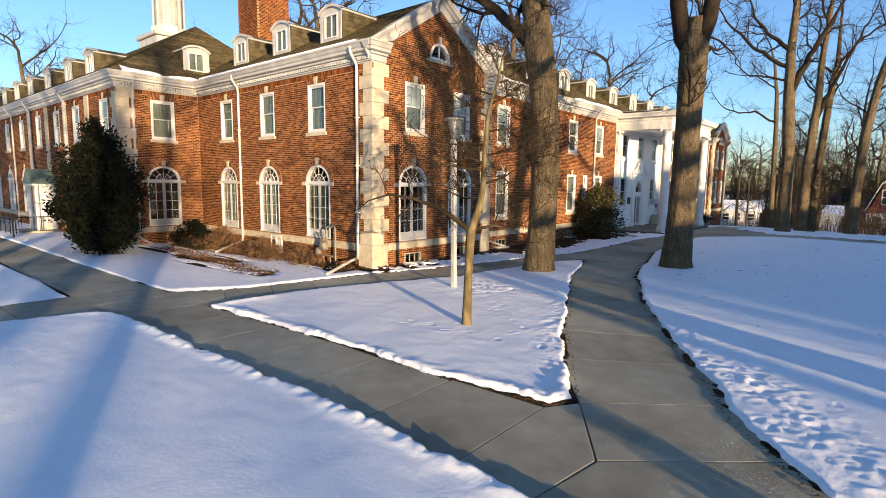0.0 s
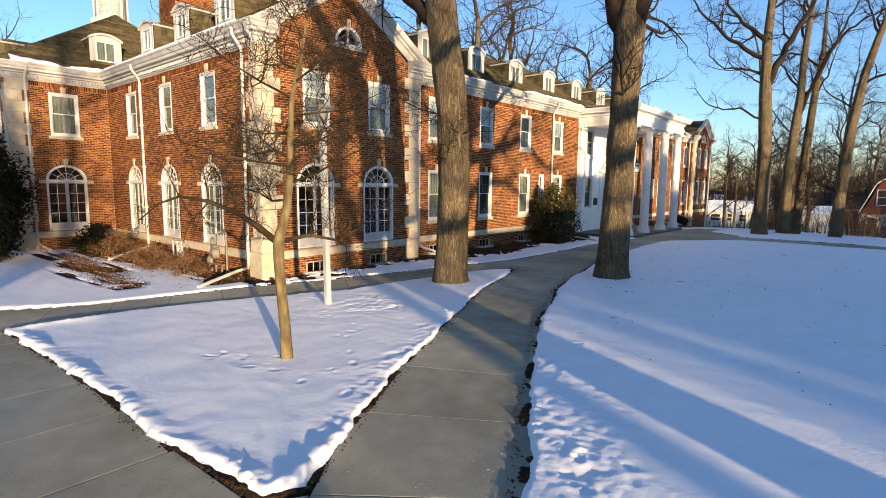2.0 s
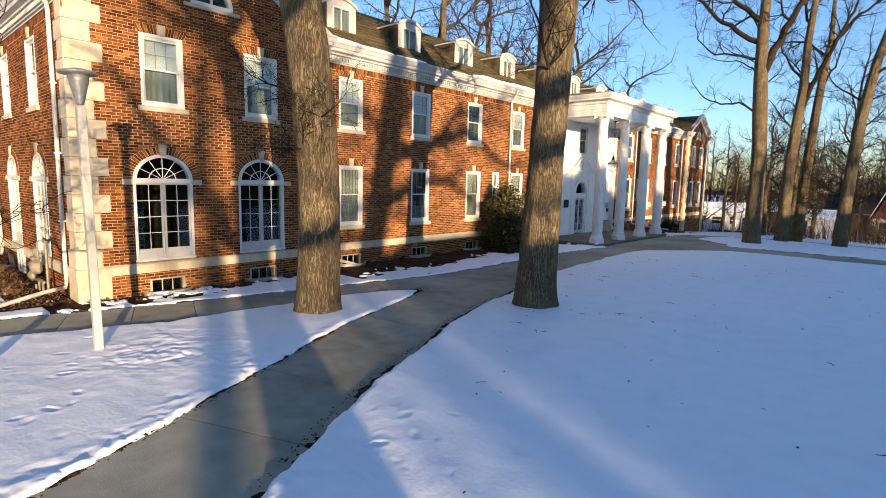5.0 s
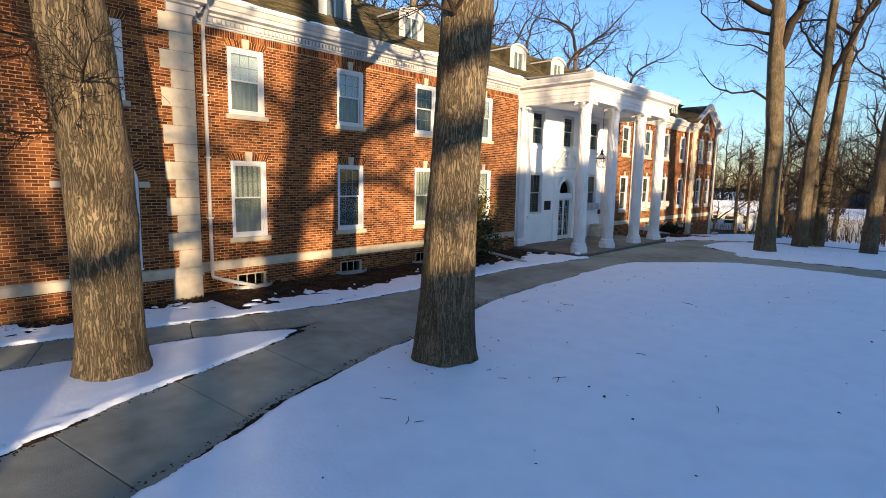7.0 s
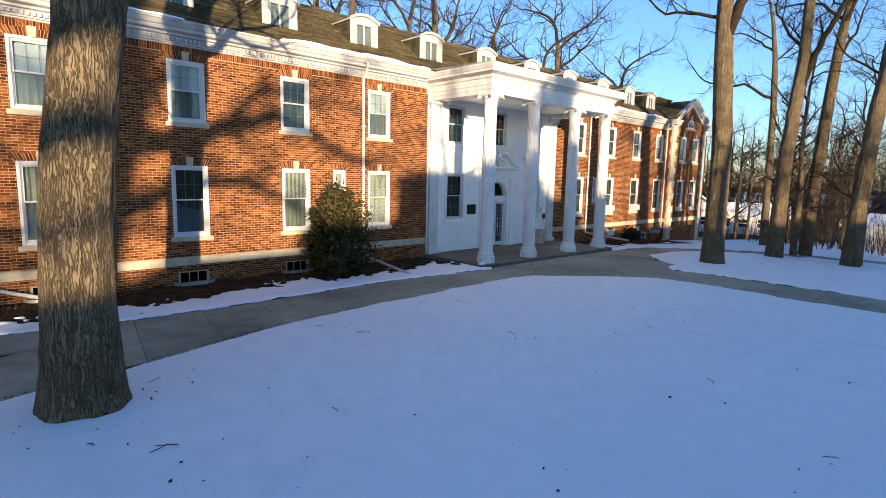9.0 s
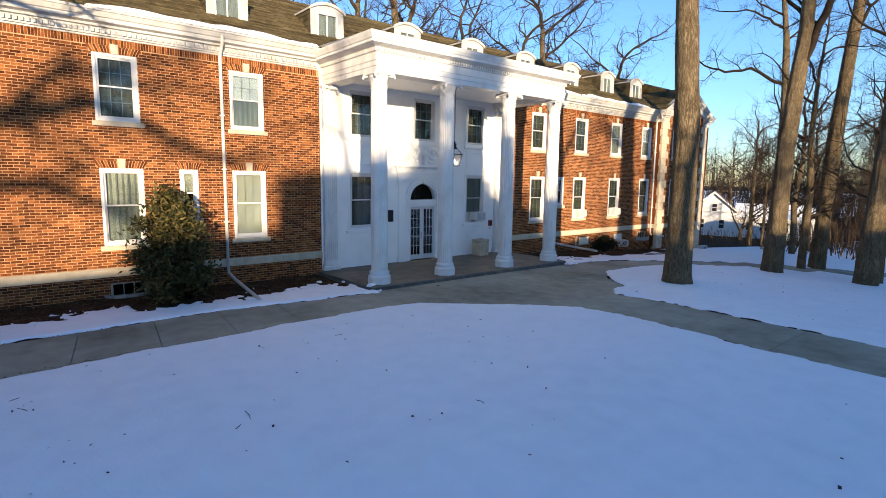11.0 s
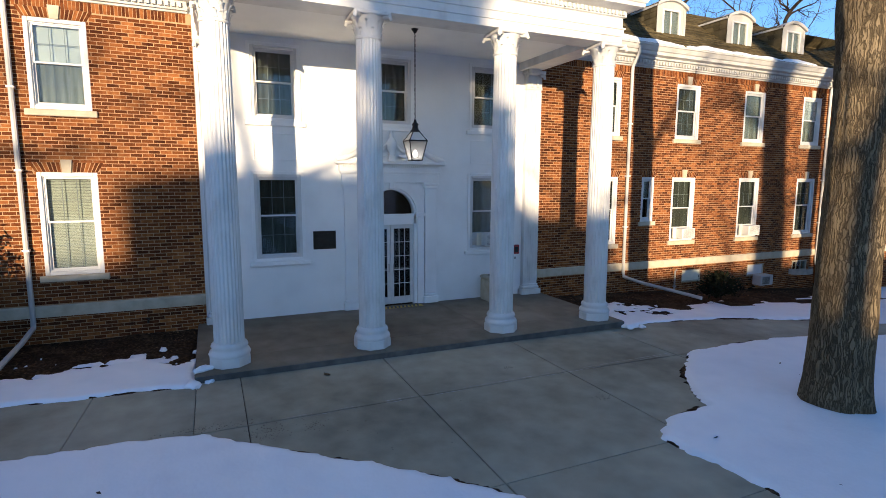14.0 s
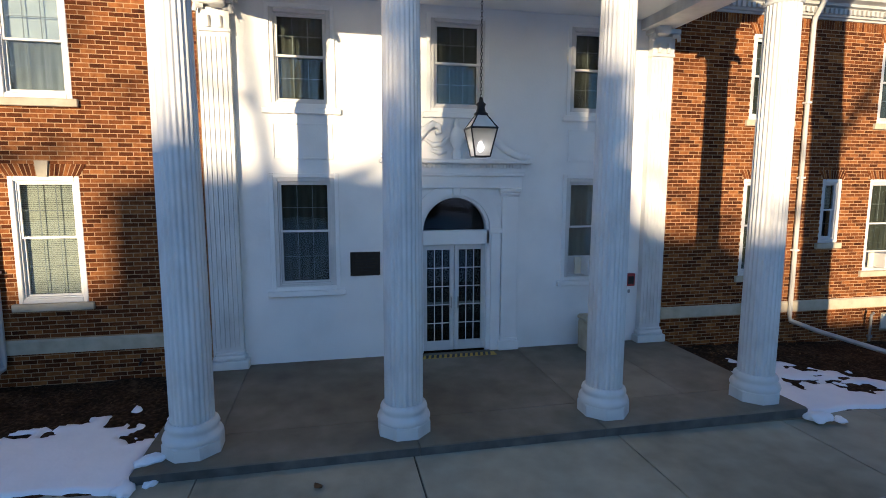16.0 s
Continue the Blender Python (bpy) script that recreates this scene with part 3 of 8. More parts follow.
def brick_wall(name, m, u0, u1, z0, z1, openings, label, span=None, no_brick=(), pieces=None, seed=1, thick=0.32):
    """A brick wall with real openings, built facing -y along u; span(z) narrows it towards a gable's peak."""
    rng = random.Random(seed)
    back, bricks, singles = Build(), Build(), []
    rows = int(round((z1 - z0) / COURSE))
    for r in range(rows):
        a, b = z0 + r * COURSE, z0 + (r + 1) * COURSE
        lo, hi = span((a + b) / 2) if span else (u0, u1)
        if hi - lo < 0.1:
            continue
        holes = sorted(h for h in (open_at(o, a, b) for o in openings) if h)
        solid, at = [], lo
        for h0, h1 in holes:
            if h0 > at:
                solid.append((at, h0))
            at = max(at, h1)
        if at < hi:
            solid.append((at, hi))
        for s0, s1 in solid:
            back.face((s0, 0, a), (s1, 0, a), (s1, 0, b), (s0, 0, b))
            back.face((s1, thick, a), (s0, thick, a), (s0, thick, b), (s1, thick, b))
            back.face((s1, 0, a), (s1, thick, a), (s1, thick, b), (s1, 0, b))
            back.face((s0, thick, a), (s0, 0, a), (s0, 0, b), (s0, thick, b))
            if any(p0 <= (a + b) / 2 <= p1 for p0, p1 in no_brick):
                continue
            k = math.floor(s0 / (LENGTH + JOINT)) - 1
            u = k * (LENGTH + JOINT) + (r % 2) * (LENGTH + JOINT) / 2
            while u < s1:
                c0, c1 = max(u, s0) + JOINT / 2, min(u + LENGTH + JOINT, s1) - JOINT / 2
                if c1 - c0 > 0.03:
                    proud = 0.003 + 0.004 * rng.random()
                    if pieces and len(singles) < 300 and pieces[0] < c0 and c1 < pieces[1] and pieces[2] < a < pieces[3] and c1 - c0 > LENGTH - 0.02:
                        singles.append((c0, a + JOINT / 2, proud))
                    else:
                        bricks.box(c0, c1, -proud, 0.0, a + JOINT / 2, b - JOINT / 2, back=False)
                u += LENGTH + JOINT
    wall = part(name, back, MORTAR, None, m=m)
    tagged(wall, label, "wall", kind="structure")
    tagged(part("bricks", bricks, BRICK, wall), "weathered orange-red bricks in running bond", kind="stuff")
    if singles:
        one = Build().box(0, LENGTH - JOINT, -0.010, 0.0, 0, COURSE - JOINT, c=0.003).mesh("brick", BRICK_PIECE)
        for u, z, proud in singles:
            part("brick", one, None, wall, m=pose(u, 0.010 - proud, z))
    return wall


WIN_W, ARCH_W, FLAT = 1.10, 1.54, 0.87      # FLAT: rise of the flattened round heads against half their width
LOW, HIGH = (1.50, 3.72), (5.02, 6.86)          # frames of the lower and upper windows, bottom and top
ARCH_Z = (0.90, 3.10)


def rect_hole(u, z, w=WIN_W):
    return (u - w / 2 + 0.02, u + w / 2 - 0.02, z[0] + 0.02, z[1] - 0.02, False)


def arch_hole(u):
    return (u - ARCH_W / 2 + 0.03, u + ARCH_W / 2 - 0.03, ARCH_Z[0], ARCH_Z[1], FLAT)


def cellar_hole(u):
    return (u - 0.46, u + 0.46, -0.02, 0.42, False)


S_WIN = [21.64, 25.34, 28.95, 32.60]
N_WIN = [47.10, 50.60, 53.95, 57.25]
N_CELLAR = [51.24, 54.66, 57.30]
WALL_LABEL = "orange-red brick wall with pale joints, sunlit with branch shadows"


def both(us):
    return [rect_hole(u, LOW) for u in us] + [rect_hole(u, HIGH) for u in us]


brick_wall("wall_main_south", EAST(XF, 0), Y_IN, 35.17, -0.3, 7.30, both(S_WIN) + [rect_hole(30.74, (2.22, 3.72), 0.54)] + [cellar_hole(u) for u in S_WIN[:3]], WALL_LABEL, no_brick=[(0.60, 0.84), (7.05, 7.3)], seed=3)
brick_wall("wall_main_north", EAST(XF, 0), 44.58, Y_OUT, -1.3, 7.30, both(N_WIN) + [rect_hole(48.96, (2.22, 3.72), 0.54)] + [cellar_hole(u) for u in N_CELLAR], WALL_LABEL, no_brick=[(0.60, 0.84), (7.05, 7.3)], seed=4)
G_WIN, G_ARCH, PEAK = (14.95, 17.81), (14.86, 17.76), 10.28
HALF, G_MID, FAR_MID = 3.61, 16.36, 61.27
FAR_HALF, FAR_PEAK = 2.97, 9.6


def gable_wall(name, mid, z0, wins, arches, pieces, seed):
    def span(z):
        half = HALF if z < 7.35 else HALF * (PEAK - 0.25 - z) / (PEAK - 0.25 - 7.35)
        return mid - half, mid + half
    holes = [rect_hole(u, HIGH) for u in wins] + [arch_hole(u) for u in arches] + [(mid - 0.58, mid + 0.58, 7.90, 7.98, True)] + [cellar_hole(u) for u in arches]
    return brick_wall(name, EAST(XG, 0), mid - HALF, mid + HALF, z0, PEAK - 0.2, holes, "brick gable wall with stone quoins, mottled with tree shadows", span, no_brick=[(0.60, 0.86)], pieces=pieces, seed=seed)


gable_wall("wall_gable_south", G_MID, -0.3, G_WIN, G_ARCH, (13.5, 19.1, 3.95, 4.95), 5)
G2_WIN = (FAR_MID - 1.13, FAR_MID + 1.13)


def far_gable():
    def span(z):
        half = FAR_HALF if z < 7.35 else FAR_HALF * (FAR_PEAK - 0.25 - z) / (FAR_PEAK - 0.25 - 7.35)
        return FAR_MID - half, FAR_MID + half
    holes = [rect_hole(u, HIGH) for u in G2_WIN] + [rect_hole(u, LOW) for u in G2_WIN] + [(FAR_MID - 0.58, FAR_MID + 0.58, 7.52, 7.60, True)]
    brick_wall("wall_gable_north", EAST(XG, 0), FAR_MID - FAR_HALF, FAR_MID + FAR_HALF, -1.6, FAR_PEAK - 0.2, holes, "far brick gable wall with stone corners", span, no_brick=[(0.60, 0.86)], seed=6)


far_gable()
SOUTH_WIN = [-23.54, -20.07, -16.60]
brick_wall("wall_south", SOUTH(0, YS), XW, XG, -0.3, 7.30, [rect_hole(u, HIGH) for u in SOUTH_WIN] + [arch_hole(u) for u in SOUTH_WIN] + [cellar_hole(-21.4)], WALL_LABEL, no_brick=[(0.60, 0.86), (7.05, 7.3)], seed=7)
brick_wall("wall_west_wing_east", EAST(XW, 0), YW, YS, -0.3, 7.30, [rect_hole(11.02, HIGH), arch_hole(10.93)], WALL_LABEL, no_brick=[(0.60, 0.86), (7.05, 7.3)], seed=8)
WEST_WIN = [-27.9, -32.0, -35.4, -39.1, -43.1, -47.1, -51.1]
brick_wall("wall_west_wing_south", SOUTH(0, YW), -58.0, XW, -0.3, 7.30, [rect_hole(u, HIGH) for u in WEST_WIN] + [arch_hole(u) for u in WEST_WIN if u not in (-35.4, -39.1)], WALL_LABEL, no_brick=[(0.60, 0.86), (7.05, 7.3)], seed=9)


def plain_wall(name, x0, x1, y0, y1, z0, z1, mat=MORTAR, label="plain brick wall at the back of the hall"):
    return tagged(part(name, Build().box(x0, x1, y0, y1, z0, z1), mat), label, "wall", kind="structure")


plain_wall("wall_back_main", -20.6, -20.3, 16.2, 66.0, -1.6, 7.6, BRICK)
plain_wall("wall_back_south", XW, -20.6, 19.2, 19.5, -0.3, 7.6, BRICK)
plain_wall("wall_back_west", -58.0, XW, 19.2, 19.5, -0.3, 7.6, BRICK)
plain_wall("wall_end_west", -58.3, -58.0, YW, 19.5, -0.3, 7.6, BRICK)
plain_wall("wall_end_north", -20.3, XG - 0.01, FAR_MID + FAR_HALF, FAR_MID + FAR_HALF + 0.3, -1.8, 7.6, BRICK)
for y0, y1, nm in ((Y_IN - 0.02, Y_IN + 0.0, "south"), (Y_OUT, Y_OUT + 0.02, "north")):
    plain_wall("wall_return_" + nm, XF - 0.2, XG - 0.003, y0 - 0.02, y1 + 0.02, -0.6, 7.6, BRICK, "brick return of the gable bay")
# rooms behind the windows, their lack of light put into a near-black colour
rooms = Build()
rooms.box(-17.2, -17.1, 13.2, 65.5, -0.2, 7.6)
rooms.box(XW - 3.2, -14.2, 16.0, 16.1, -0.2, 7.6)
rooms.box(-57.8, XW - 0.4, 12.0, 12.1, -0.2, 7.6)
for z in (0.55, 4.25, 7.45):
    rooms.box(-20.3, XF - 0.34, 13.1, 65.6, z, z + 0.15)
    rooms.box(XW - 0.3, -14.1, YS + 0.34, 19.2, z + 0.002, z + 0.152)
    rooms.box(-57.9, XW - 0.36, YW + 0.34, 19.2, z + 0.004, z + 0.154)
tagged(part("interior_walls", rooms, DARK), "near-black inner walls and floors standing in for unlit rooms", "interior", kind="structure")

# ---- stone bands, quoins ----
def band(name, path, z0, z1, out=0.05, mat=STONE, label="smooth limestone band course"):
    prof = [(-0.02, z0), (out, z0), (out, z1 - 0.03), (0.012, z1), (-0.02, z1)]
    return tagged(part(name, Build().sweep(prof, path), mat), label, "stone band", kind="structure")


band("trim_band_south", [(-58, YW, 0), (XW, YW, 0), (XW, YS, 0), (XG, YS, 0), (XG, Y_IN, 0), (XF, Y_IN, 0), (XF, 35.17, 0)], 0.60, 0.85)
band("trim_band_north", [(XF, 44.58, 0), (XF, Y_OUT, 0), (XG, Y_OUT, 0), (XG, FAR_MID + FAR_HALF, 0)], 0.60, 0.85)


def quoin_pile(name, x, y, sx, sy, z0, z1, wide=(0.62, 0.92)):
    """Stone corner blocks, long and short by turns, on a base block; sx and sy say to which sides they run."""
    ob = thing(name, pose(x, y, 0), "cream limestone quoin blocks, long and short by turns", "quoins", kind="structure")
    z, k = 0.86, 0
    e = 0.025
    base = Build()

    def block(a, b, c, d, cc):
        bb = Build()
        x0, x1 = sorted((-e * math.copysign(1, sx), sx * a))
        y0, y1 = sorted((-e * math.copysign(1, sy), sy * b))
        bb.box(x0, x1, y0, y1, c, d, c=cc)
        return bb
    part("stone_block", block(wide[1] * 0.8, wide[1] * 0.8, z0, 0.62, 0.01), STONE, ob)
    part("stone_block", block(wide[1] * 0.82, wide[1] * 0.82, 0.62, 0.86, 0.02), STONE, ob)
    while z < z1 - 0.1:
        h = min(0.46, z1 - z)
        a, b = (0.56, 0.80) if k % 2 else (0.80, 0.56)
        part("stone_block", block(a * 0.8, b, z + 0.004, z + h - 0.004, 0.008), STONE, ob)
        z += h
        k += 1
    return ob


quoin_pile("quoins", XG, YS, -1, 1, -0.1, 7.28)
quoin_pile("quoins", XG, Y_IN, -0.25, -1, -0.1, 7.28)
quoin_pile("quoins", XG, FAR_MID + FAR_HALF, -1, -1, -1.3, 7.28)
quoin_pile("quoins", XG, Y_OUT, -0.25, 1, -0.7, 7.28)
quoin_pile("quoins", XW, YW, -1, 1, -0.1, 7.28)
for u in (-30.2, -33.8, -37.3, -41.1):
    part("stone_strip", Build().box(u - 0.28, u + 0.28, YW - 0.06, YW + 0.02, 0.86, 7.2, c=0.01), STONE)
    tagged(bpy.context.scene.objects[-1], "flat limestone wall strip", "stone strip", kind="structure")

# ---- cornice with dentils, gutter ----
CORNICE = [(-0.02, 7.26), (0.035, 7.26), (0.035, 7.30), (0.09, 7.31), (0.09, 7.50), (0.17, 7.52), (0.17, 7.58), (0.30, 7.62), (0.30, 7.72), (0.34, 7.74), (0.40, 7.86), (0.43, 7.87), (0.43, 7.93), (0.36, 7.94), (0.30, 7.90), (-0.02, 7.97)]


def cornice(name, path):
    return tagged(part(name, Build().sweep(CORNICE, path), DIMWHITE), "white painted wooden cornice with gutter", "cornice", kind="structure")


def dentils(name, m, u0, u1):
    b = Build()
    u = u0
    while u < u1 - 0.07:
        b.box(u, u + 0.07, -0.155, -0.08, 7.36, 7.47, back=False)
        u += 0.125
    ob = part(name, b, DIMWHITE, m=m)
    return tagged(ob, "row of small white dentil blocks", "dentils", kind="stuff")


def soldier(name, m, u0, u1, z0=7.05, z1=7.26):
    b, u = Build(), u0
    while u < u1 - 0.05:
        b.box(u + 0.006, u + 0.063, -0.006, 0, z0 + 0.008, z1 - 0.008, back=False)
        u += 0.069
    return tagged(part(name, b, BRICK, m=m), "course of upright bricks under the cornice", "bricks", kind="stuff")


cornice("cornice", [(-58, YW, 0), (XW, YW, 0), (XW, YS, 0), (XG, YS, 0), (XG, YS + 0.62, 0)])
cornice("cornice", [(XG, Y_IN - 0.62, 0), (XG, Y_IN, 0), (XF, Y_IN, 0), (XF, 35.1, 0)])
cornice("cornice", [(XF, 44.65, 0), (XF, Y_OUT, 0), (XG, Y_OUT, 0), (XG, Y_OUT + 0.62, 0)])
cornice("cornice", [(XG, FAR_MID + FAR_HALF - 0.62, 0), (XG, FAR_MID + FAR_HALF, 0), (XG - 3, FAR_MID + FAR_HALF, 0)])
for nm, m, u0, u1 in (("dentils_main", EAST(XF, 0), Y_IN + 0.2, 35.0), ("dentils_north", EAST(XF, 0), 44.7, Y_OUT - 0.2), ("dentils_south", SOUTH(0, YS), XW + 0.2, XG), ("dentils_wing", EAST(XW, 0), YW, YS - 0.15), ("dentils_west", SOUTH(0, YW), -57.9, XW)):
    dentils(nm, m, u0, u1)
    soldier(nm.replace("dentils", "soldier_course"), m, u0 - 0.15, u1 + 0.1)

# ---- roofs ----
def roof_plane(b, p0, p1, q1, q0, course=0.22):
    """Lapped courses of shingles from the eave p0-p1 up to the ridge q0-q1."""
    p0, p1, q0, q1 = (Vector(p) for p in (p0, p1, q0, q1))
    up = ((q0 + q1) / 2 - (p0 + p1) / 2)
    n = max(2, int(up.length / course))
    nor = (p1 - p0).cross(q0 - p0)
    if nor.length < 1e-6:
        nor = (p1 - p0).cross(q1 - p0)
    nor.normalize()
    if nor.z < 0:
        nor = -nor
    for i in range(n):
        a0, a1 = p0.lerp(q0, i / n), p1.lerp(q1, i / n)
        b0, b1 = p0.lerp(q0, (i + 1) / n), p1.lerp(q1, (i + 1) / n)
        m = max(1, int((a1 - a0).length / 1.4))
        for k in range(m):
            s, e = k / m, (k + 1) / m
            lift0, lift1 = nor * 0.028, nor * 0.004
            b.face(a0.lerp(a1, s) + lift0, a0.lerp(a1, e) + lift0, b0.lerp(b1, e) + lift1, b0.lerp(b1, s) + lift1)
            b.face(a0.lerp(a1, s) - nor * 0.004, a0.lerp(a1, e) - nor * 0.004, a0.lerp(a1, e) + lift0, a0.lerp(a1, s) + lift0)


RZ, EX = 10.45, 0.36          # ridge height; how far the eaves stand out
RX = -17.05                   # ridge of the long wing
b = Build()
roof_plane(b, (XF + EX, Y_IN, 7.92), (XF + EX, Y_OUT, 7.92), (RX, Y_OUT, RZ), (RX, Y_IN, RZ))
roof_plane(b, (-20.7, 66, 7.9), (-20.7, 19.6, 7.9), (RX, 19.6, RZ), (RX, 66, RZ), 0.6)
tagged(part("roof", b, SHINGLE), "mossy brown shingle roof of the long wing, snow in its gutter", "roof", kind="structure")
b = Build()
for mid, west, half, peak in ((G_MID, -27.5, HALF, PEAK), (FAR_MID, -19.5, FAR_HALF, FAR_PEAK)):
    for s in (-1, 1):
        roof_plane(b, (XG + 0.32, mid + s * (half + 0.38), 7.93), (west if s < 0 and mid < 30 else -16.5, mid + s * (half + 0.38), 7.93), (west, mid, peak + 0.02), (XG + 0.32, mid, peak + 0.02))
tagged(part("roof", b, SHINGLE), "mossy brown shingle roof over the gable bays", "roof", kind="structure")
b = Build()
HIP = Vector((-29.9, 14.5, 11.65))
roof_plane(b, (XW + EX, YW - EX, 7.92), (XW + EX, 19.8, 7.92), tuple(HIP), tuple(HIP))
roof_plane(b, (-58.4, YW - EX, 7.92), (XW + EX, YW - EX, 7.92), tuple(HIP), (-58.4, 14.5, 11.65))
roof_plane(b, (XW + EX, 19.8, 7.9), (-58.4, 19.8, 7.9), (-58.4, 14.5, 11.65), tuple(HIP), 0.6)
tagged(part("roof", b, SHINGLE), "hipped mossy shingle roof of the west wing", "roof", kind="structure")


def snow_strip(name, p0, p1, q0, q1, seed):
    """A strip of old snow with a ragged upper edge, lying along an eave."""
    p0, p1, q0, q1 = (Vector(p) for p in (p0, p1, q0, q1))
    n = max(8, int((p1 - p0).length / 0.12))
    rows = [[], [], [], []]
    nor = (p1 - p0).cross(q0 - p0).normalized()
    nor = nor if nor.z > 0 else -nor
    for i in range(n + 1):
        s = i / n
        w = float(0.30 + 0.62 * fractal(np.array(s * (p1 - p0).length * 0.55), np.array(seed * 3.1), seed))
        w = min(1.0, max(0.02, w))
        a, c = p0.lerp(p1, s), q0.lerp(q1, s)
        hgt = 0.03 if w > 0.12 else -0.03
        rows[0].append(a + nor * 0.0)
        rows[1].append(a.lerp(c, 0.1 * w) + nor * (0.03 + hgt))
        rows[2].append(a.lerp(c, 0.75 * w) + nor * (0.03 + hgt))
        rows[3].append(a.lerp(c, w) + nor * 0.01)
    return tagged(part(name, Build().grid(rows), SNOW, smooth=True), "old snow left along the gutter and roof edge", "snow", kind="structure")


snow_strip("snow_on_eave", (XF + 0.33, Y_IN + 0.3, 7.93), (XF + 0.33, 35.0, 7.93), (XF - 0.05, Y_IN + 0.3, 8.24), (XF - 0.05, 35.0, 8.24), 2)
snow_strip("snow_on_eave", (XF + 0.33, 44.8, 7.93), (XF + 0.33, Y_OUT, 7.93), (XF - 0.15, 44.8, 8.31), (XF - 0.15, Y_OUT, 8.31), 5)
snow_strip("snow_on_eave", (XW + 0.6, YS - 0.44, 7.92), (XG - 0.3, YS - 0.44, 7.92), (XW + 0.6, YS + 0.0, 8.12), (XG - 0.3, YS + 0.0, 8.12), 7)
snow_strip("snow_on_eave", (XW + 0.42, YW + 0.2, 7.92), (XW + 0.42, YS - 0.2, 7.92), (XW - 0.35, YW + 0.2, 8.42), (XW - 0.35, YS - 0.2, 8.42), 9)


def rake(mid, name, half, peak):
    """White boards and crown up both slopes of a gable, with a wide frieze board."""
    for s in (-1, 1):
        b = Build()
        p0, p1 = Vector((0, mid + s * (half + 0.44), 7.80)), Vector((0, mid, peak + 0.06))
        d = (p1 - p0).normalized()
        up = Vector((0, -d.z * (1 if d.y > 0 else -1), abs(d.y)))
        up = Vector((1, 0, 0)).cross(d)
        up = up if up.z > 0 else -up
        prof = [(0.0, -0.46), (0.05, -0.46), (0.05, -0.20), (0.14, -0.17), (0.14, -0.12), (0.26, -0.09), (0.32, 0.02), (0.32, 0.07), (0.0, 0.07)]
        rows = []
        for q in (p0, p1):
            rows.append([(XG + o, (q + up * h).y if abs(q.y - mid) > 0.01 else mid, (q + up * h).z if abs(q.y - mid) > 0.01 else q.z + h / max(0.2, up.z)) for o, h in prof])
        b.grid(rows, close=True).face(*rows[0]).face(*rows[1][::-1])
        tagged(part(name, b, DIMWHITE), "white painted sloping gable cornice board", "cornice", kind="structure")


rake(G_MID, "rake_cornice", HALF, PEAK)
rake(FAR_MID, "rake_cornice", FAR_HALF, FAR_PEAK)

# ---- windows ----
def glazing(parent, u0, u1, z0, z1, y, cols, rows, name="pane", bar=0.016, inside=False):
    """The glass of one sash and its bars, before the pane or, as thin grilles, behind it."""
    part(name, Build().box(u0, u1, y, y + 0.006, z0, z1), GLASS, parent)
    b = Build()
    f0, f1 = (0.008, 0.014) if inside else (-0.008, 0.004)
    for k in range(1, cols):
        u = u0 + (u1 - u0) * k / cols
        b.box(u - bar / 2, u + bar / 2, y + f0, y + f1, z0, z1)
    for k in range(1, rows):
        z = z0 + (z1 - z0) * k / rows
        b.box(u0, u1, y + f0 + 0.001, y + f1 - 0.001, z - bar / 2, z + bar / 2)
    if cols > 1 or rows > 1:
        part("glazing_bars", b, GRILLE if inside else VINYL, parent)


def frame_box(b, u0, u1, z0, z1, w, y0, y1, c=0.006):
    b.box(u0, u0 + w, y0, y1, z0, z1, c)
    b.box(u1 - w, u1, y0, y1, z0, z1, c)
    b.box(u0 + w, u1 - w, y0, y1, z1 - w, z1, c)
    b.box(u0 + w, u1 - w, y0, y1, z0, z0 + w, c)


def lintel(ob, w, h, key=True):
    """Splayed upright bricks over a window, with a stone key."""
    n, b = int(w / 0.075) + 3, Build()
    for k in range(n):
        s0, s1 = (k + 0.11) / n, (k + 0.89) / n
        lo, hi = w / 2 + 0.02, w / 2 + 0.13
        x0, x1, X0, X1 = (-lo + 2 * lo * s0, -lo + 2 * lo * s1, -hi + 2 * hi * s0, -hi + 2 * hi * s1)
        if key and abs((x0 + x1) / 2) < 0.10:
            continue
        z0, z1, f = h + 0.005, h + 0.205, -0.017
        b.face((x0, f, z0), (x1, f, z0), (X1, f, z1), (X0, f, z1)).face((x1, f, z0), (x1, 0, z0), (X1, 0, z1), (X1, f, z1)).face((x0, 0, z0), (x0, f, z0), (X0, f, z1), (X0, 0, z1)).face((X0, f, z1), (X1, f, z1), (X1, 0, z1), (X0, 0, z1))
    tagged(part("brick_lintel", b, BRICK, ob), "flat arch of splayed upright bricks", kind="stuff")
    part("lintel_bed", Build().box(-w / 2 - 0.06, w / 2 + 0.06, -0.0125, 0.0, h + 0.003, h + 0.207), MORTAR, ob)
    if key:
        kb = Build()
        front = [(-0.075, -0.05, h - 0.01), (0.075, -0.05, h - 0.01), (0.105, -0.05, h + 0.26), (-0.105, -0.05, h + 0.26)]
        backp = [(x, 0.0, z) for x, _, z in front]
        kb.face(*front)
        for i in range(4):
            j = (i + 1) % 4
            kb.face(front[j], front[i], backp[i], backp[j])
        part("keystone", kb, STONE, ob, "pale limestone keystone")


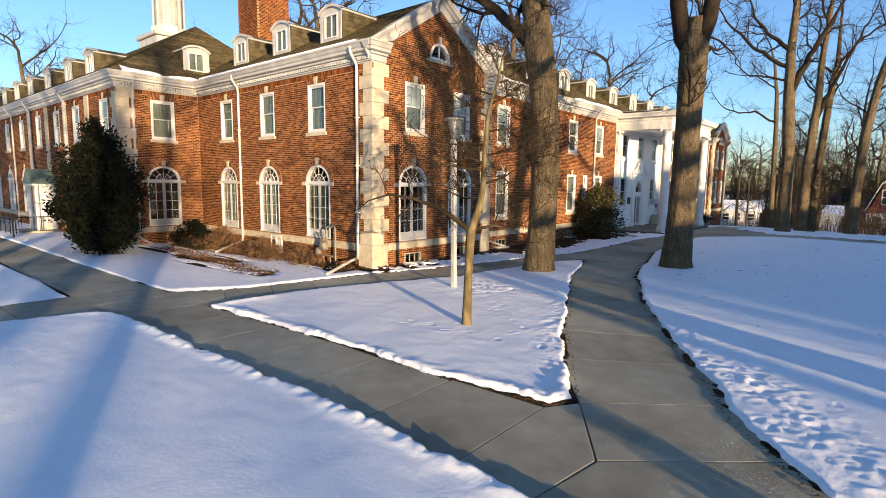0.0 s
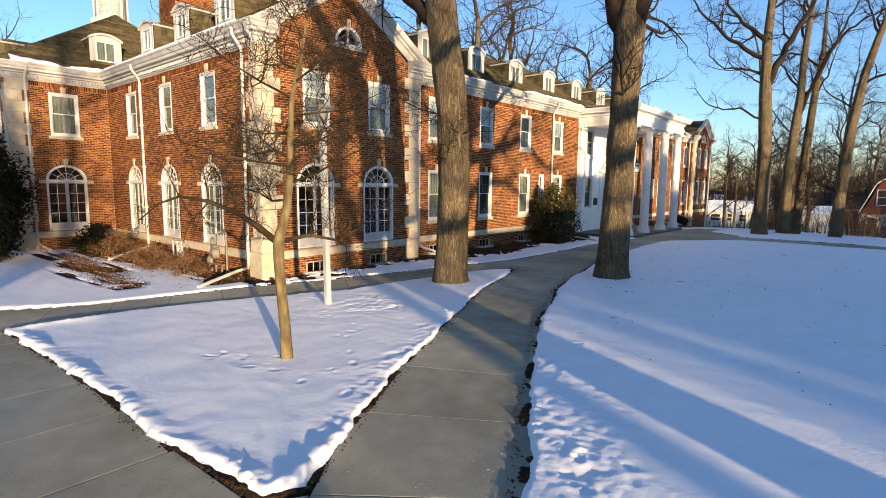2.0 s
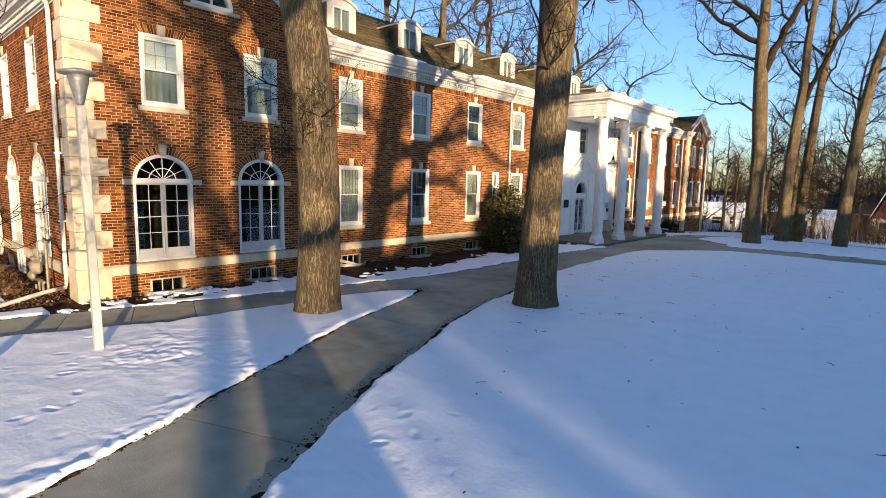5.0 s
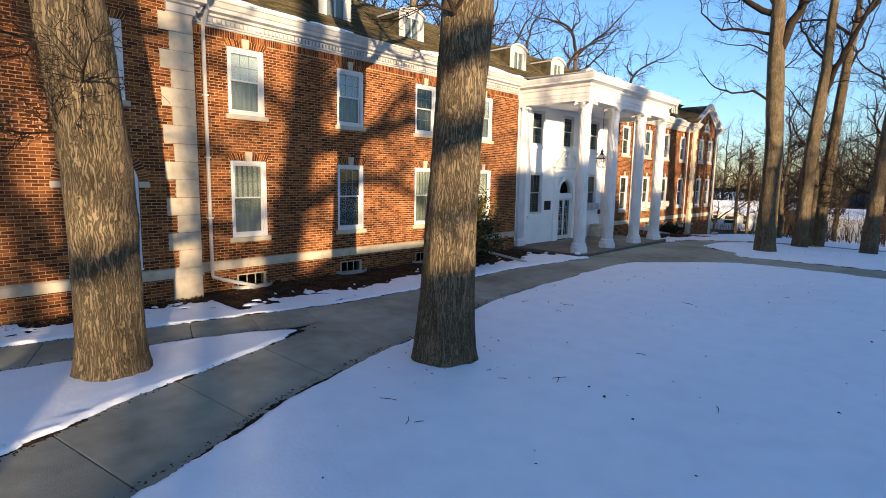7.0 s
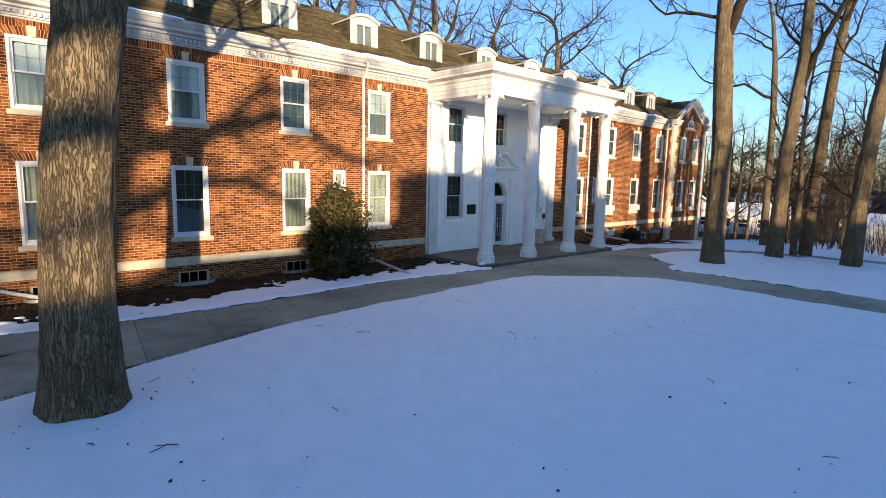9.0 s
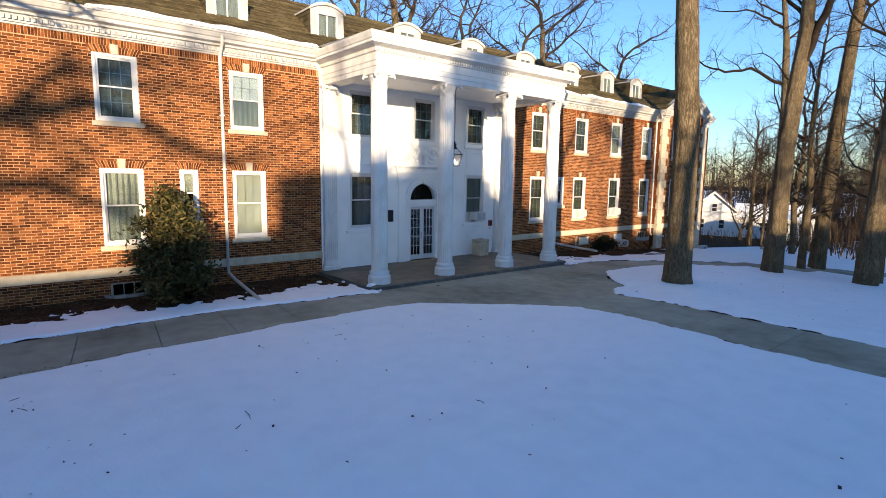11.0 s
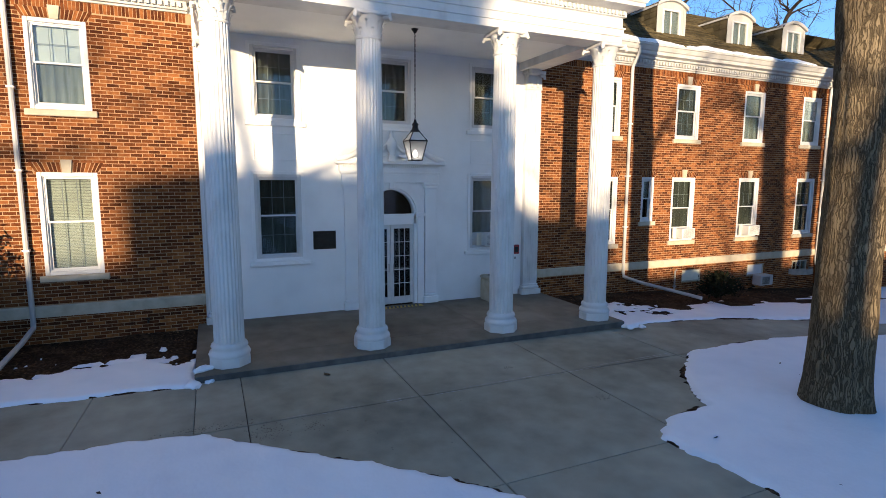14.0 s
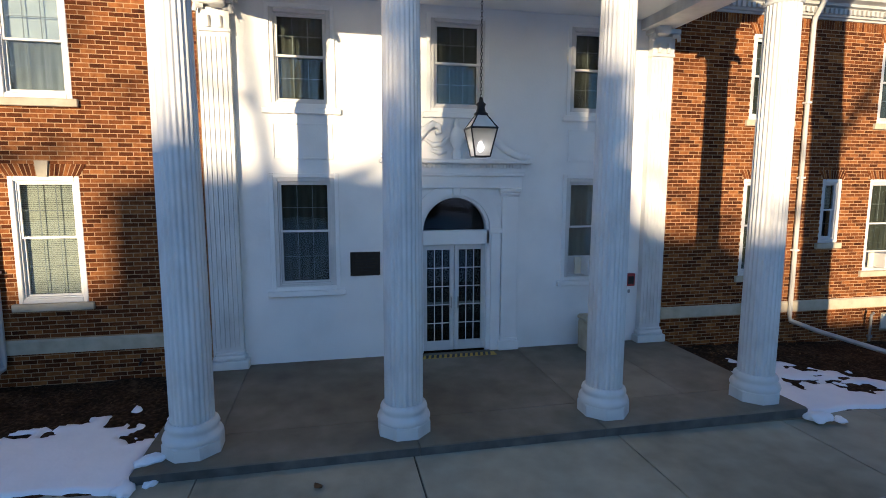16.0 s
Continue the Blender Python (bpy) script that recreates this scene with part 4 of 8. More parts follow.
def sash_window(name, w, h, label, cols=3, sill=True, key=True, blind=None, curtain=None, unit=False, head=True, bars_low=True, shade=None, drape=None):
    """A white double-hung window with sill, keystone and brick lintel; built at the origin, facing -y."""
    ob = thing(name, pose(0, 0, 0), label, "window", kind="structure")
    b = Build()
    frame_box(b, -w / 2, w / 2, 0, h, 0.085, -0.012, 0.14, 0.01)
    frame_box(b, -w / 2 + 0.08, w / 2 - 0.08, 0.08, h - 0.08, 0.03, 0.03, 0.14, 0.004)
    part("window_frame", b, VINYL, ob)
    i0, i1, mid = -w / 2 + 0.105, w / 2 - 0.105, h * 0.52
    for nm, z0, z1, y, rows in (("upper_sash", mid - 0.02, h - 0.105, 0.05, 2), ("lower_sash", 0.105, mid + 0.02, 0.085, 2)):
        s = Build()
        frame_box(s, i0, i1, z0, z1, 0.042, y, y + 0.035, 0.004)
        so = part(nm, s, VINYL, ob)
        if nm == "lower_sash" and unit:
            z0 += 0.34
            part("filler_panel", Build().box(i0 + 0.042, i1 - 0.042, y + 0.012, y + 0.02, z0 - 0.3, z0 + 0.04), VINYL, ob)
        glazing(so, i0 + 0.04, i1 - 0.04, z0 + 0.04, z1 - 0.04, y + 0.016, cols if (nm == "upper_sash" or bars_low) else 1, rows if (nm == "upper_sash" or bars_low) else 1, bar=0.015 if nm == "upper_sash" else 0.011, inside=True)
    if sill:
        part("window_sill", Build().box(-w / 2 - 0.09, w / 2 + 0.09, -0.075, 0.06, -0.135, 0.0, 0.012), STONE, ob, "pale limestone sill")
    if head:
        lintel(ob, w, h, key)
    if blind:
        s = Build()
        top = h - 0.1
        z = top
        while z > h - 0.1 - blind * (h - 0.2):
            s.box(i0, i1, 0.17, 0.178, z - 0.028, z)
            z -= 0.033
        part("blind", s, BLIND, ob, "half drawn cream slatted blind")
    if shade:
        part("shade", Build().box(i0, i1, 0.150, 0.156, h - 0.09 - shade * (h - 0.2), h - 0.09).box(i0, i1, 0.146, 0.160, h - 0.105 - shade * (h - 0.2), h - 0.085 - shade * (h - 0.2)), SHADE, ob, "white roller shade drawn part way")
    # "dim" hangs the added olive sheet that tones the panes
    if drape:
        rows = [[(-w / 2 + w * k / 40, 0.175 + 0.014 * math.sin(k * 1.1), z) for k in range(41)] for z in (0.02, h - 0.02)]
        part("drape", Build().grid(rows), DIM if drape == "dim" else DRAPE, ob, "pleated grey drape, olive where it tones dark panes", smooth=True)
    if curtain:
        rows = [[(i0 + (i1 - i0) * k / 40, 0.20 + 0.02 * math.sin(k * 1.3), z) for k in range(41)] for z in (h * (1 - curtain), h - 0.08)]
        part("curtain", Build().grid(rows), CURTAIN, ob, "pale net curtain", smooth=True)
    return ob


def arc(cx, cz, r, y, a0=0.0, a1=math.pi, n=18, flat=1.0):
    return [(cx + r * math.cos(a0 + (a1 - a0) * k / n), y, cz + flat * r * math.sin(a0 + (a1 - a0) * k / n)) for k in range(n + 1)]


def ring(b, r0, r1, cz, y0, y1, n=18, cx=0.0, flat=1.0):
    rows = [arc(cx, cz, r, y, n=n, flat=flat) for r, y in ((r0, y1), (r0, y0), (r1, y0), (r1, y1))]
    b.grid(rows)


def arch_bricks(ob, r, cz, depth=0.22, flat=1.0):
    b, n = Build(), int(math.pi * r / 0.072)
    for k in range(n):
        a0, a1 = math.pi * (k + 0.12) / n, math.pi * (k + 0.88) / n
        if abs((a0 + a1) / 2 - math.pi / 2) < 0.09 / r:
            continue
        p = [(r * math.cos(a0), r * math.sin(a0)), ((r + depth) * math.cos(a0), (r + depth) * math.sin(a0)), ((r + depth) * math.cos(a1), (r + depth) * math.sin(a1)), (r * math.cos(a1), r * math.sin(a1))]
        f = [(x, -0.018, cz + flat * z) for x, z in p]
        g = [(x, 0.0, cz + flat * z) for x, z in p]
        b.face(*f)
        for i in range(4):
            j = (i + 1) % 4
            b.face(f[j], f[i], g[i], g[j])
    tagged(part("brick_arch", b, BRICK, ob), "round arch of upright bricks", kind="stuff")
    m = Build()
    ring(m, r - 0.002, r + depth + 0.008, cz, -0.0135, 0.002, 24, flat=flat)
    part("arch_bed", m, MORTAR, ob)


def arch_window(name, w=ARCH_W, spring=2.20, label="white arched french window with fanlight and brick arch", rows=4, drape=False):
    """A round-headed french window on the stone band: two glazed leaves, transom and fanlight."""
    ob = thing(name, pose(0, 0, 0), label, "window", kind="structure")
    r = w / 2
    b = Build()
    for s in (-1, 1):
        x0, x1 = sorted((s * (r - 0.075), s * r))
        b.box(x0, x1, -0.015, 0.16, 0.0, spring, 0.008)
    b.box(-r, r, -0.02, 0.16, spring - 0.10, spring + 0.03, 0.01)
    b.box(-r - 0.02, r + 0.02, -0.03, 0.16, 0.0, 0.05, 0.008)
    part("window_frame", b, VINYL, ob)
    b = Build()
    ring(b, r - 0.10, r, spring, -0.015, 0.16, 24, flat=FLAT)
    part("arched_head", b, VINYL, ob)
    b = Build()
    inner = r - 0.10
    for k in range(1, 6):
        a = math.pi * k / 6
        b.tube([(inner * 0.06 * math.cos(a), 0.06, spring + inner * 0.06 * math.sin(a)), (inner * math.cos(a), 0.06, spring + FLAT * inner * math.sin(a))], 0.012, 4)
    ring(b, inner * 0.50, inner * 0.535, spring, 0.045, 0.075, 16, flat=FLAT)
    b.box(-inner, inner, 0.03, 0.08, spring - 0.005, spring + 0.03)
    part("fanlight_bars", b, VINYL, ob)
    part("fanlight_pane", Build().face(*arc(0, spring, inner, 0.085, flat=FLAT)), GLASS, ob)
    for s in (-1, 1):
        x0, x1 = sorted((s * 0.006, s * (r - 0.075)))
        d, inn, out = Build(), 0.060, 0.032
        a, c = (x0 + inn, x1 - out) if s > 0 else (x0 + out, x1 - inn)
        d.box(x0, a, 0.07, 0.11, 0.05, spring - 0.10, 0.004)
        d.box(c, x1, 0.07, 0.11, 0.05, spring - 0.10, 0.004)
        d.box(a, c, 0.07, 0.11, 0.05, 0.33, 0.004)
        d.box(a, c, 0.07, 0.11, spring - 0.14, spring - 0.10, 0.004)
        leaf = part("casement", d, CASEMENT, ob)
        glazing(leaf, a - 0.004, c + 0.004, 0.325, spring - 0.135, 0.085, 2, rows, bar=0.018)
    if drape:
        dr = [[(-r + 0.1 + (2 * r - 0.2) * k / 48, 0.24 + 0.03 * math.sin(k * 1.2), z) for k in range(49)] for z in (0.06, spring + 0.05)]
        part("drape", Build().grid(dr), DRAPE, ob, "pleated grey drape, olive where it tones dark panes", smooth=True)
    arch_bricks(ob, r + 0.01, spring, flat=FLAT)
    kb = Build()
    zk = spring + r * FLAT
    front = [(-0.07, -0.055, zk - 0.04), (0.07, -0.055, zk - 0.04), (0.10, -0.055, zk + 0.27), (-0.10, -0.055, zk + 0.27)]
    kb.face(*front)
    for i in range(4):
        j = (i + 1) % 4
        kb.face(front[j], front[i], (front[i][0], 0, front[i][2]), (front[j][0], 0, front[j][2]))
    part("keystone", kb, STONE, ob, "pale limestone keystone")
    for s in (-1, 1):
        x0, x1 = sorted((s * (r + 0.005), s * (r + 0.25)))
        part("impost_block", Build().box(x0, x1, -0.04, 0.0, spring - 0.14, spring + 0.0, 0.006), STONE, ob)
    return ob


def half_round(name, r=0.60):
    ob = thing(name, pose(0, 0, 0), "white half-round attic window with brick arch", "window", kind="structure")
    b = Build()
    ring(b, r - 0.10, r, 0.08, -0.02, 0.14, 20)
    b.box(-r, r, -0.02, 0.14, 0.0, 0.10, 0.006)
    b.box(-0.025, 0.025, 0.02, 0.08, 0.08, r + 0.02)
    part("window_frame", b, VINYL, ob)
    part("pane", Build().face(*arc(0, 0.08, r - 0.09, 0.07)), GLASS, ob)
    arch_bricks(ob, r + 0.01, 0.08, 0.2)
    part("keystone", Build().box(-0.08, 0.08, -0.05, 0.0, r + 0.03, r + 0.33, 0.008), STONE, ob)
    part("window_sill", Build().box(-r - 0.2, r + 0.2, -0.06, 0.05, -0.10, 0.0, 0.01), STONE, ob, "pale limestone sill")
    return ob


HU, HL = HIGH[1] - HIGH[0], LOW[1] - LOW[0]
up_a = sash_window("window_1", WIN_W, HU, "white double-hung window with a shade half down and grey drape", shade=0.47, drape=True)
up_b = sash_window("window_2", WIN_W, HU, "white double-hung window with grey drape behind the panes", drape=True)
lo_a = sash_window("window_3", WIN_W, HL, "tall white double-hung window with dark panes and stone sill", drape="dim")
up_d = sash_window("window_16", WIN_W, HU, "white double-hung window with an olive sheet toning the panes", drape="dim")
lo_b = sash_window("window_4", WIN_W, HL, "tall white double-hung window with cream slatted blind", blind=1.0)
lo_d = sash_window("window_14", WIN_W, HL, "tall white double-hung window with a blind over its upper sash", blind=0.46, drape=True)
lo_c = sash_window("window_5", WIN_W, HL, "tall white double-hung window with an air conditioner below the raised sash", unit=True, bars_low=False, drape="dim")
slim = sash_window("window_6", 0.54, 1.50, "narrow white double-hung window with stone sill", cols=1, key=False, blind=0.45)
arch_a = arch_window("window_7")
arch_b = arch_window("window_15", label="white arched french window with grey drapes behind the panes", drape=True)
round_a = half_round("window_8")
used = set()


def place(ob, m):
    """The unit itself at its first place, copies after that."""
    if ob not in used:
        used.add(ob)
        ob.matrix_basis = m
        return ob
    return copy_thing(ob, m)


for k, u in enumerate(S_WIN):
    place((up_a, up_a, up_d, up_a)[k], EAST(XF, u, HIGH[0]))
    place((lo_d, lo_a, lo_d, lo_b)[k], EAST(XF, u, LOW[0]))
for k, u in enumerate(N_WIN):
    place((up_d, up_d, up_b, up_a)[k], EAST(XF, u, HIGH[0]))
    place((lo_a, lo_c, lo_c, lo_a)[k], EAST(XF, u, LOW[0]))
place(slim, EAST(XF, 30.74, 2.22))
place(slim, EAST(XF, 48.96, 2.22))
for u in G_WIN:
    place(up_a, EAST(XG, u, HIGH[0]))
for u in G_ARCH:
    place(arch_a, EAST(XG, u, ARCH_Z[0]))
for u in G2_WIN:
    place(up_b, EAST(XG, u, HIGH[0]))
    place(lo_a, EAST(XG, u, LOW[0]))
place(round_a, EAST(XG, G_MID, 7.90))
place(round_a, EAST(XG, FAR_MID, 7.52))
for u in SOUTH_WIN:
    place(up_b, SOUTH(u, YS, HIGH[0]))
    place(arch_b, SOUTH(u, YS, ARCH_Z[0]))
place(up_b, EAST(XW, 11.02, HIGH[0]))
place(arch_a, EAST(XW, 10.93, ARCH_Z[0]))
for u in WEST_WIN:
    place(up_b, SOUTH(u, YW, HIGH[0]))
    if u not in (-35.4, -39.1):
        place(arch_a, SOUTH(u, YW, ARCH_Z[0]))


CELLAR = material("cream cellar sash", [(0.30, 0.27, 0.20), (0.42, 0.38, 0.29)], 0.7, 4, 0.1)


def cellar_window(name):
    ob = thing(name, pose(0, 0, 0), "low cellar window in a cream frame at the foot of the wall", "window", kind="structure")
    b = Build()
    frame_box(b, -0.46, 0.46, -0.02, 0.42, 0.055, 0.0, 0.12, 0.004)
    for k in (-1, 1):
        b.box(k * 0.135 - 0.012, k * 0.135 + 0.012, 0.03, 0.06, 0.03, 0.37)
    part("window_frame", b, CELLAR, ob)
    well = Build()
    arcp = [(0.62 * math.cos(math.pi * (1 + k / 14)), 0.02 + 0.42 * math.sin(math.pi * (1 + k / 14))) for k in range(15)]
    well.grid([[(x, y, z) for x, y in arcp] for z in (-0.12, 0.10)]).grid([[(x * 1.03, y * 1.03, z) for x, y in arcp] for z in (-0.12, 0.10)]).grid([[(x * f, y * f, 0.10) for x, y in arcp] for f in (1.0, 1.03)])
    part("window_well", well, STEEL, ob, "curved galvanised window well")
    part("pane", Build().box(-0.41, 0.41, 0.06, 0.066, 0.03, 0.37), GLASS, ob)
    return ob


cellar = cellar_window("window_9")
for u in S_WIN[:3] + N_CELLAR[2:]:
    place(cellar, EAST(XF, u))
for u in G_ARCH:
    place(cellar, EAST(XG, u))
place(cellar, SOUTH(-21.4, YS))

# ---- dormers ----
def dormer(name):
    """A dormer: white arched front with a two-light window, shingled cheeks and a low curved roof; base line at z 0, facing -y."""
    ob = thing(name, pose(0, 0, 0), "white dormer with curved head and shingled cheeks on the roof", "dormer", "dormers on the roof")
    w, h, crown = 1.32, 1.14, 0.24
    face = Build()
    top = lambda x: h + crown * (1 - (2 * x / w) ** 2)
    iw, z0, z1 = 0.41, 0.14, 1.04
    n = 12
    for x0, x1 in ((-w / 2, -iw), (iw, w / 2)):
        pts = [(x0 + (x1 - x0) * k / 5) for k in range(6)]
        face.face((x0, 0, -0.1), (x1, 0, -0.1), *[(x, 0, top(x)) for x in pts[::-1]])
    xs_ = [-iw + 2 * iw * k / 10 for k in range(11)]
    face.face((-iw, 0, z1), (iw, 0, z1), *[(x, 0, top(x)) for x in xs_[::-1]])
    face.face((-iw, 0, -0.1), (iw, 0, -0.1), (iw, 0, z0), (-iw, 0, z0))
    rows = [[(-w / 2 - 0.05 + (w + 0.10) * k / n, y, top((-w / 2 + w * k / n) * 0.98) + dz) for k in range(n + 1)] for y, dz in ((0.02, -0.07), (-0.09, -0.07), (-0.10, 0.03), (0.25, 0.03))]
    face.grid(rows)
    for s in (-1, 1):
        x0, x1 = sorted((s * w / 2, s * (w / 2 - 0.12)))
        face.box(x0, x1, -0.025, 0.0, -0.1, h - 0.02, 0.008)
    face.box(-w / 2, w / 2, -0.05, 0.0, -0.12, 0.02, 0.008)
    part("front", face, DIMWHITE, ob)
    f = Build()
    frame_box(f, -iw, iw, z0, z1, 0.06, -0.03, 0.06, 0.006)
    f.box(-0.022, 0.022, 0.0, 0.05, z0, z1)
    win = part("window", f, VINYL, ob)
    part("pane", Build().box(-iw + 0.05, iw - 0.05, 0.03, 0.036, z0 + 0.05, z1 - 0.05), GLASS, win)
    part("backing", Build().box(-iw, iw, 0.065, 0.075, z0, z1), DRAPE, ob)
    for s in (-1, 1):
        cheek = Build()
        x = s * (w / 2 - 0.02)
        for k in range(6):
            a, bz = h * k / 6, h * (k + 1) / 6
            y0a, y1a = 0.03, 0.35 + a / 0.76
            y1b = 0.35 + bz / 0.76
            m = 1 + k
            for j in range(m):
                s0, s1 = j / m, (j + 1) / m
                cheek.face((x + s * 0.02, y0a + (y1a - y0a) * s0, a), (x + s * 0.02, y0a + (y1a - y0a) * s1 - 0.006, a), (x, y0a + (y1b - y0a) * s1, bz), (x, y0a + (y1b - y0a) * s0, bz))
        tagged(part("cheek", cheek, SLATE, ob), kind="stuff")
    r = Build()
    rows = []
    for k in range(n + 1):
        x = -w / 2 - 0.03 + (w + 0.06) * k / n
        z = top(x * 0.97)
        rows.append([(x, 0.02, z + 0.02), (x, 0.35 + z / 0.76, z + 0.035)])
    r.grid(rows)
    part("roof", r, SHINGLE, ob)
    for s in (-1, 1):
        x = s * (w / 2 + 0.03)
        bmw = Build().box(min(x, x - s * 0.03), max(x, x - s * 0.03), 0.0, 1.75, h - 0.04, h + 0.025)
        part("eave_board", bmw, DIMWHITE, ob)
    return ob


dm = dormer("dormer")
DX, DZ = XF - 0.62, 8.40
for u in (21.7, 25.2, 28.75, 32.3, 35.85, 39.45, 43.05, 46.6, 50.25, 53.65, 56.7):
    place(dm, EAST(DX, u, DZ))
for u in (-23.25, -19.9, -16.5):
    place(dm, SOUTH(u, YS + 0.68, 8.52))
place(dm, EAST(XW - 0.30, 12.9, 8.42))
for u in (-31.7, -35.25, -39.3, -43.3, -46.9, -50.6, -54.3):
    place(dm, SOUTH(u, YW + 0.7, 8.45))

# ---- chimney and cupola ----
ch = thing("chimney", pose(-26.4, 16.6, 0), "square orange brick chimney stack on the ridge", "chimney")
bb = Build()
for r in range(48):
    z = 9.6 + r * 0.0715
    for side in range(4):
        for k in range(8):
            u = -0.95 + k * 0.24 + (0.12 if r % 2 else 0)
            u1 = min(u + 0.229, 0.95)
            if u1 - u < 0.05:
                continue
            q = [(u, -0.96, z), (u1, -0.96, z), (u1, -0.96, z + 0.06), (u, -0.96, z + 0.06)]
            t = pose(0, 0, 0, 0, 0, 90 * side)
            bb.face(*[tuple(t @ Vector(p)) for p in q])
part("shaft", Build().box(-0.95, 0.95, -0.95, 0.95, 9.0, 13.05), MORTAR, ch)
tagged(part("bricks", bb, BRICK, ch), "orange-red bricks in running bond", kind="stuff")
part("cap", Build().box(-1.02, 1.02, -1.02, 1.02, 13.05, 13.35, 0.03), STONE, ch)
cu = thing("cupola", pose(-42.6, 18.5, 0), "white painted louvred cupola on the roof", "cupola")
cu.scale = (0.76, 0.76, 1.0)
part("base", Build().box(-2.1, 2.1, -2.1, 2.1, 10.2, 13.6, 0.03), DIMWHITE, cu)
part("base_cornice", Build().box(-2.35, 2.35, -2.35, 2.35, 13.6, 13.9, 0.06), DIMWHITE, cu)
part("plinth", Build().lathe([(1.75, 13.9), (1.75, 14.5), (1.55, 14.55)], 8), DIMWHITE, cu)
part("drum", Build().lathe([(1.25, 14.4), (1.25, 19.0)], 8), DIMWHITE, cu)
for k in range(8):
    t = pose(0, 0, 0, 0, 0, 45 * k)
    lv = Build()
    for j in range(22):
        z = 14.8 + 0.16 * j
        lv.face(*[tuple(t @ Vector(p)) for p in ((-0.34, -1.30, z), (0.34, -1.30, z), (0.34, -1.18, z + 0.13), (-0.34, -1.18, z + 0.13))])
    part("louvre", lv, DIMWHITE, cu)
    part("pilaster", Build().tube([tuple(t @ Vector((0.52, -1.25, 14.5))), tuple(t @ Vector((0.52, -1.25, 18.8)))], 0.11, 6), DIMWHITE, cu)
part("dome", Build().lathe([(1.6, 19.0), (1.6, 19.3), (1.2, 20.2), (0.5, 21.0), (0.05, 22.5)], 16), BRONZE, cu)

# ---- portico ----
PX, PZ = -10.62, 0.13
COLS = [35.58, 38.36, 41.36, 44.12]
P0, P1 = 34.98, 44.66
WALLX = XF - 0.02
holes = [(u - 0.53, u + 0.53, 1.60, 3.70, False) for u in (36.93, 42.81)] + [(u - 0.52, u + 0.52, 5.04, 6.74, False) for u in (36.93, 39.90, 42.81)] + [(39.15, 40.59, 0.0, 2.66, True)]


def stucco_wall():
    b = Build()
    us = sorted({35.17, 44.58, *[h[0] for h in holes], *[h[1] for h in holes]})
    step = 0.04
    z = -0.1
    t = 0.3
    while z < 7.3:
        z1 = z + step
        hs = sorted(h for h in (open_at(o, z, z1) for o in holes) if h)
        at, solid = 35.17, []
        for a, c in hs:
            solid.append((at, a))
            at = c
        solid.append((at, 44.58))
        for s0, s1 in solid:
            b.face((s0, 0, z), (s1, 0, z), (s1, 0, z1), (s0, 0, z1)).face((s1, 0, z), (s1, t, z), (s1, t, z1), (s1, 0, z1)).face((s0, t, z), (s0, 0, z), (s0, 0, z1), (s0, t, z1)).face((s1, t, z), (s0, t, z), (s0, t, z1), (s1, t, z1))
        z = z1
    return tagged(part("wall_portico", b, STUCCO, m=EAST(WALLX, 0)), "white painted brick wall under the portico", "wall", kind="structure")


stucco_wall()
porch = thing("porch_floor", pose(0, 0, 0), "grey concrete porch slab one step high with cut joints", "porch", kind="structure")
ys_ = [P0, 35.83, 38.5, 41.2, 43.1, P1]
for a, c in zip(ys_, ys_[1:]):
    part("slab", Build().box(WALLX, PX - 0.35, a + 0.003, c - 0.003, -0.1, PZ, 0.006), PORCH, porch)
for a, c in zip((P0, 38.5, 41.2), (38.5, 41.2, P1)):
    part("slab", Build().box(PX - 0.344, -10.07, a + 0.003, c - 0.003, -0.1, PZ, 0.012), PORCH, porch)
# riser faces in a darker concrete than the slabs
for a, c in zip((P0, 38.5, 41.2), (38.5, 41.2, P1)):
    part("riser", Build().box(-10.07, -10.062, a + 0.005, c - 0.005, -0.02, PZ - 0.016), STEPFACE, porch, "darker step-face concrete riser")
part("riser", Build().box(WALLX + 0.1, -10.08, P0 - 0.008, P0, -0.02, PZ - 0.016), STEPFACE, porch, "darker step-face concrete riser")

col = thing("column", pose(0, 0, 0), "tall white fluted column with octagonal base", "column", "portico columns")
part("plinth", Build().lathe([(0.385, 0.0), (0.385, 0.16), (0.365, 0.185)], 8, shape=None), WHITE, col, m=pose(0, 0, 0, 0, 0, 22.5))
part("base", Build().lathe([(0.362, 0.175), (0.376, 0.215), (0.358, 0.265), (0.318, 0.285), (0.314, 0.32), (0.334, 0.355), (0.318, 0.40), (0.285, 0.43)], 32), WHITE, col, smooth=True)
FL = 24
part("shaft", Build().lathe([(0.272, 0.42), (0.274, 1.2), (0.270, 2.6), (0.262, 4.2), (0.251, 5.6), (0.244, 6.15)], FL * 6, shape=lambda a, z: 1 - 0.06 * (1 - abs(math.cos(a * FL / 2)) ** 2.0)), WHITE, col)
cap = Build().lathe([(0.252, 6.14), (0.275, 6.17), (0.252, 6.20), (0.25, 6.24), (0.262, 6.42), (0.31, 6.52), (0.33, 6.56)], 32)
part("necking", cap, WHITE, col, smooth=True)
leaves = Build()
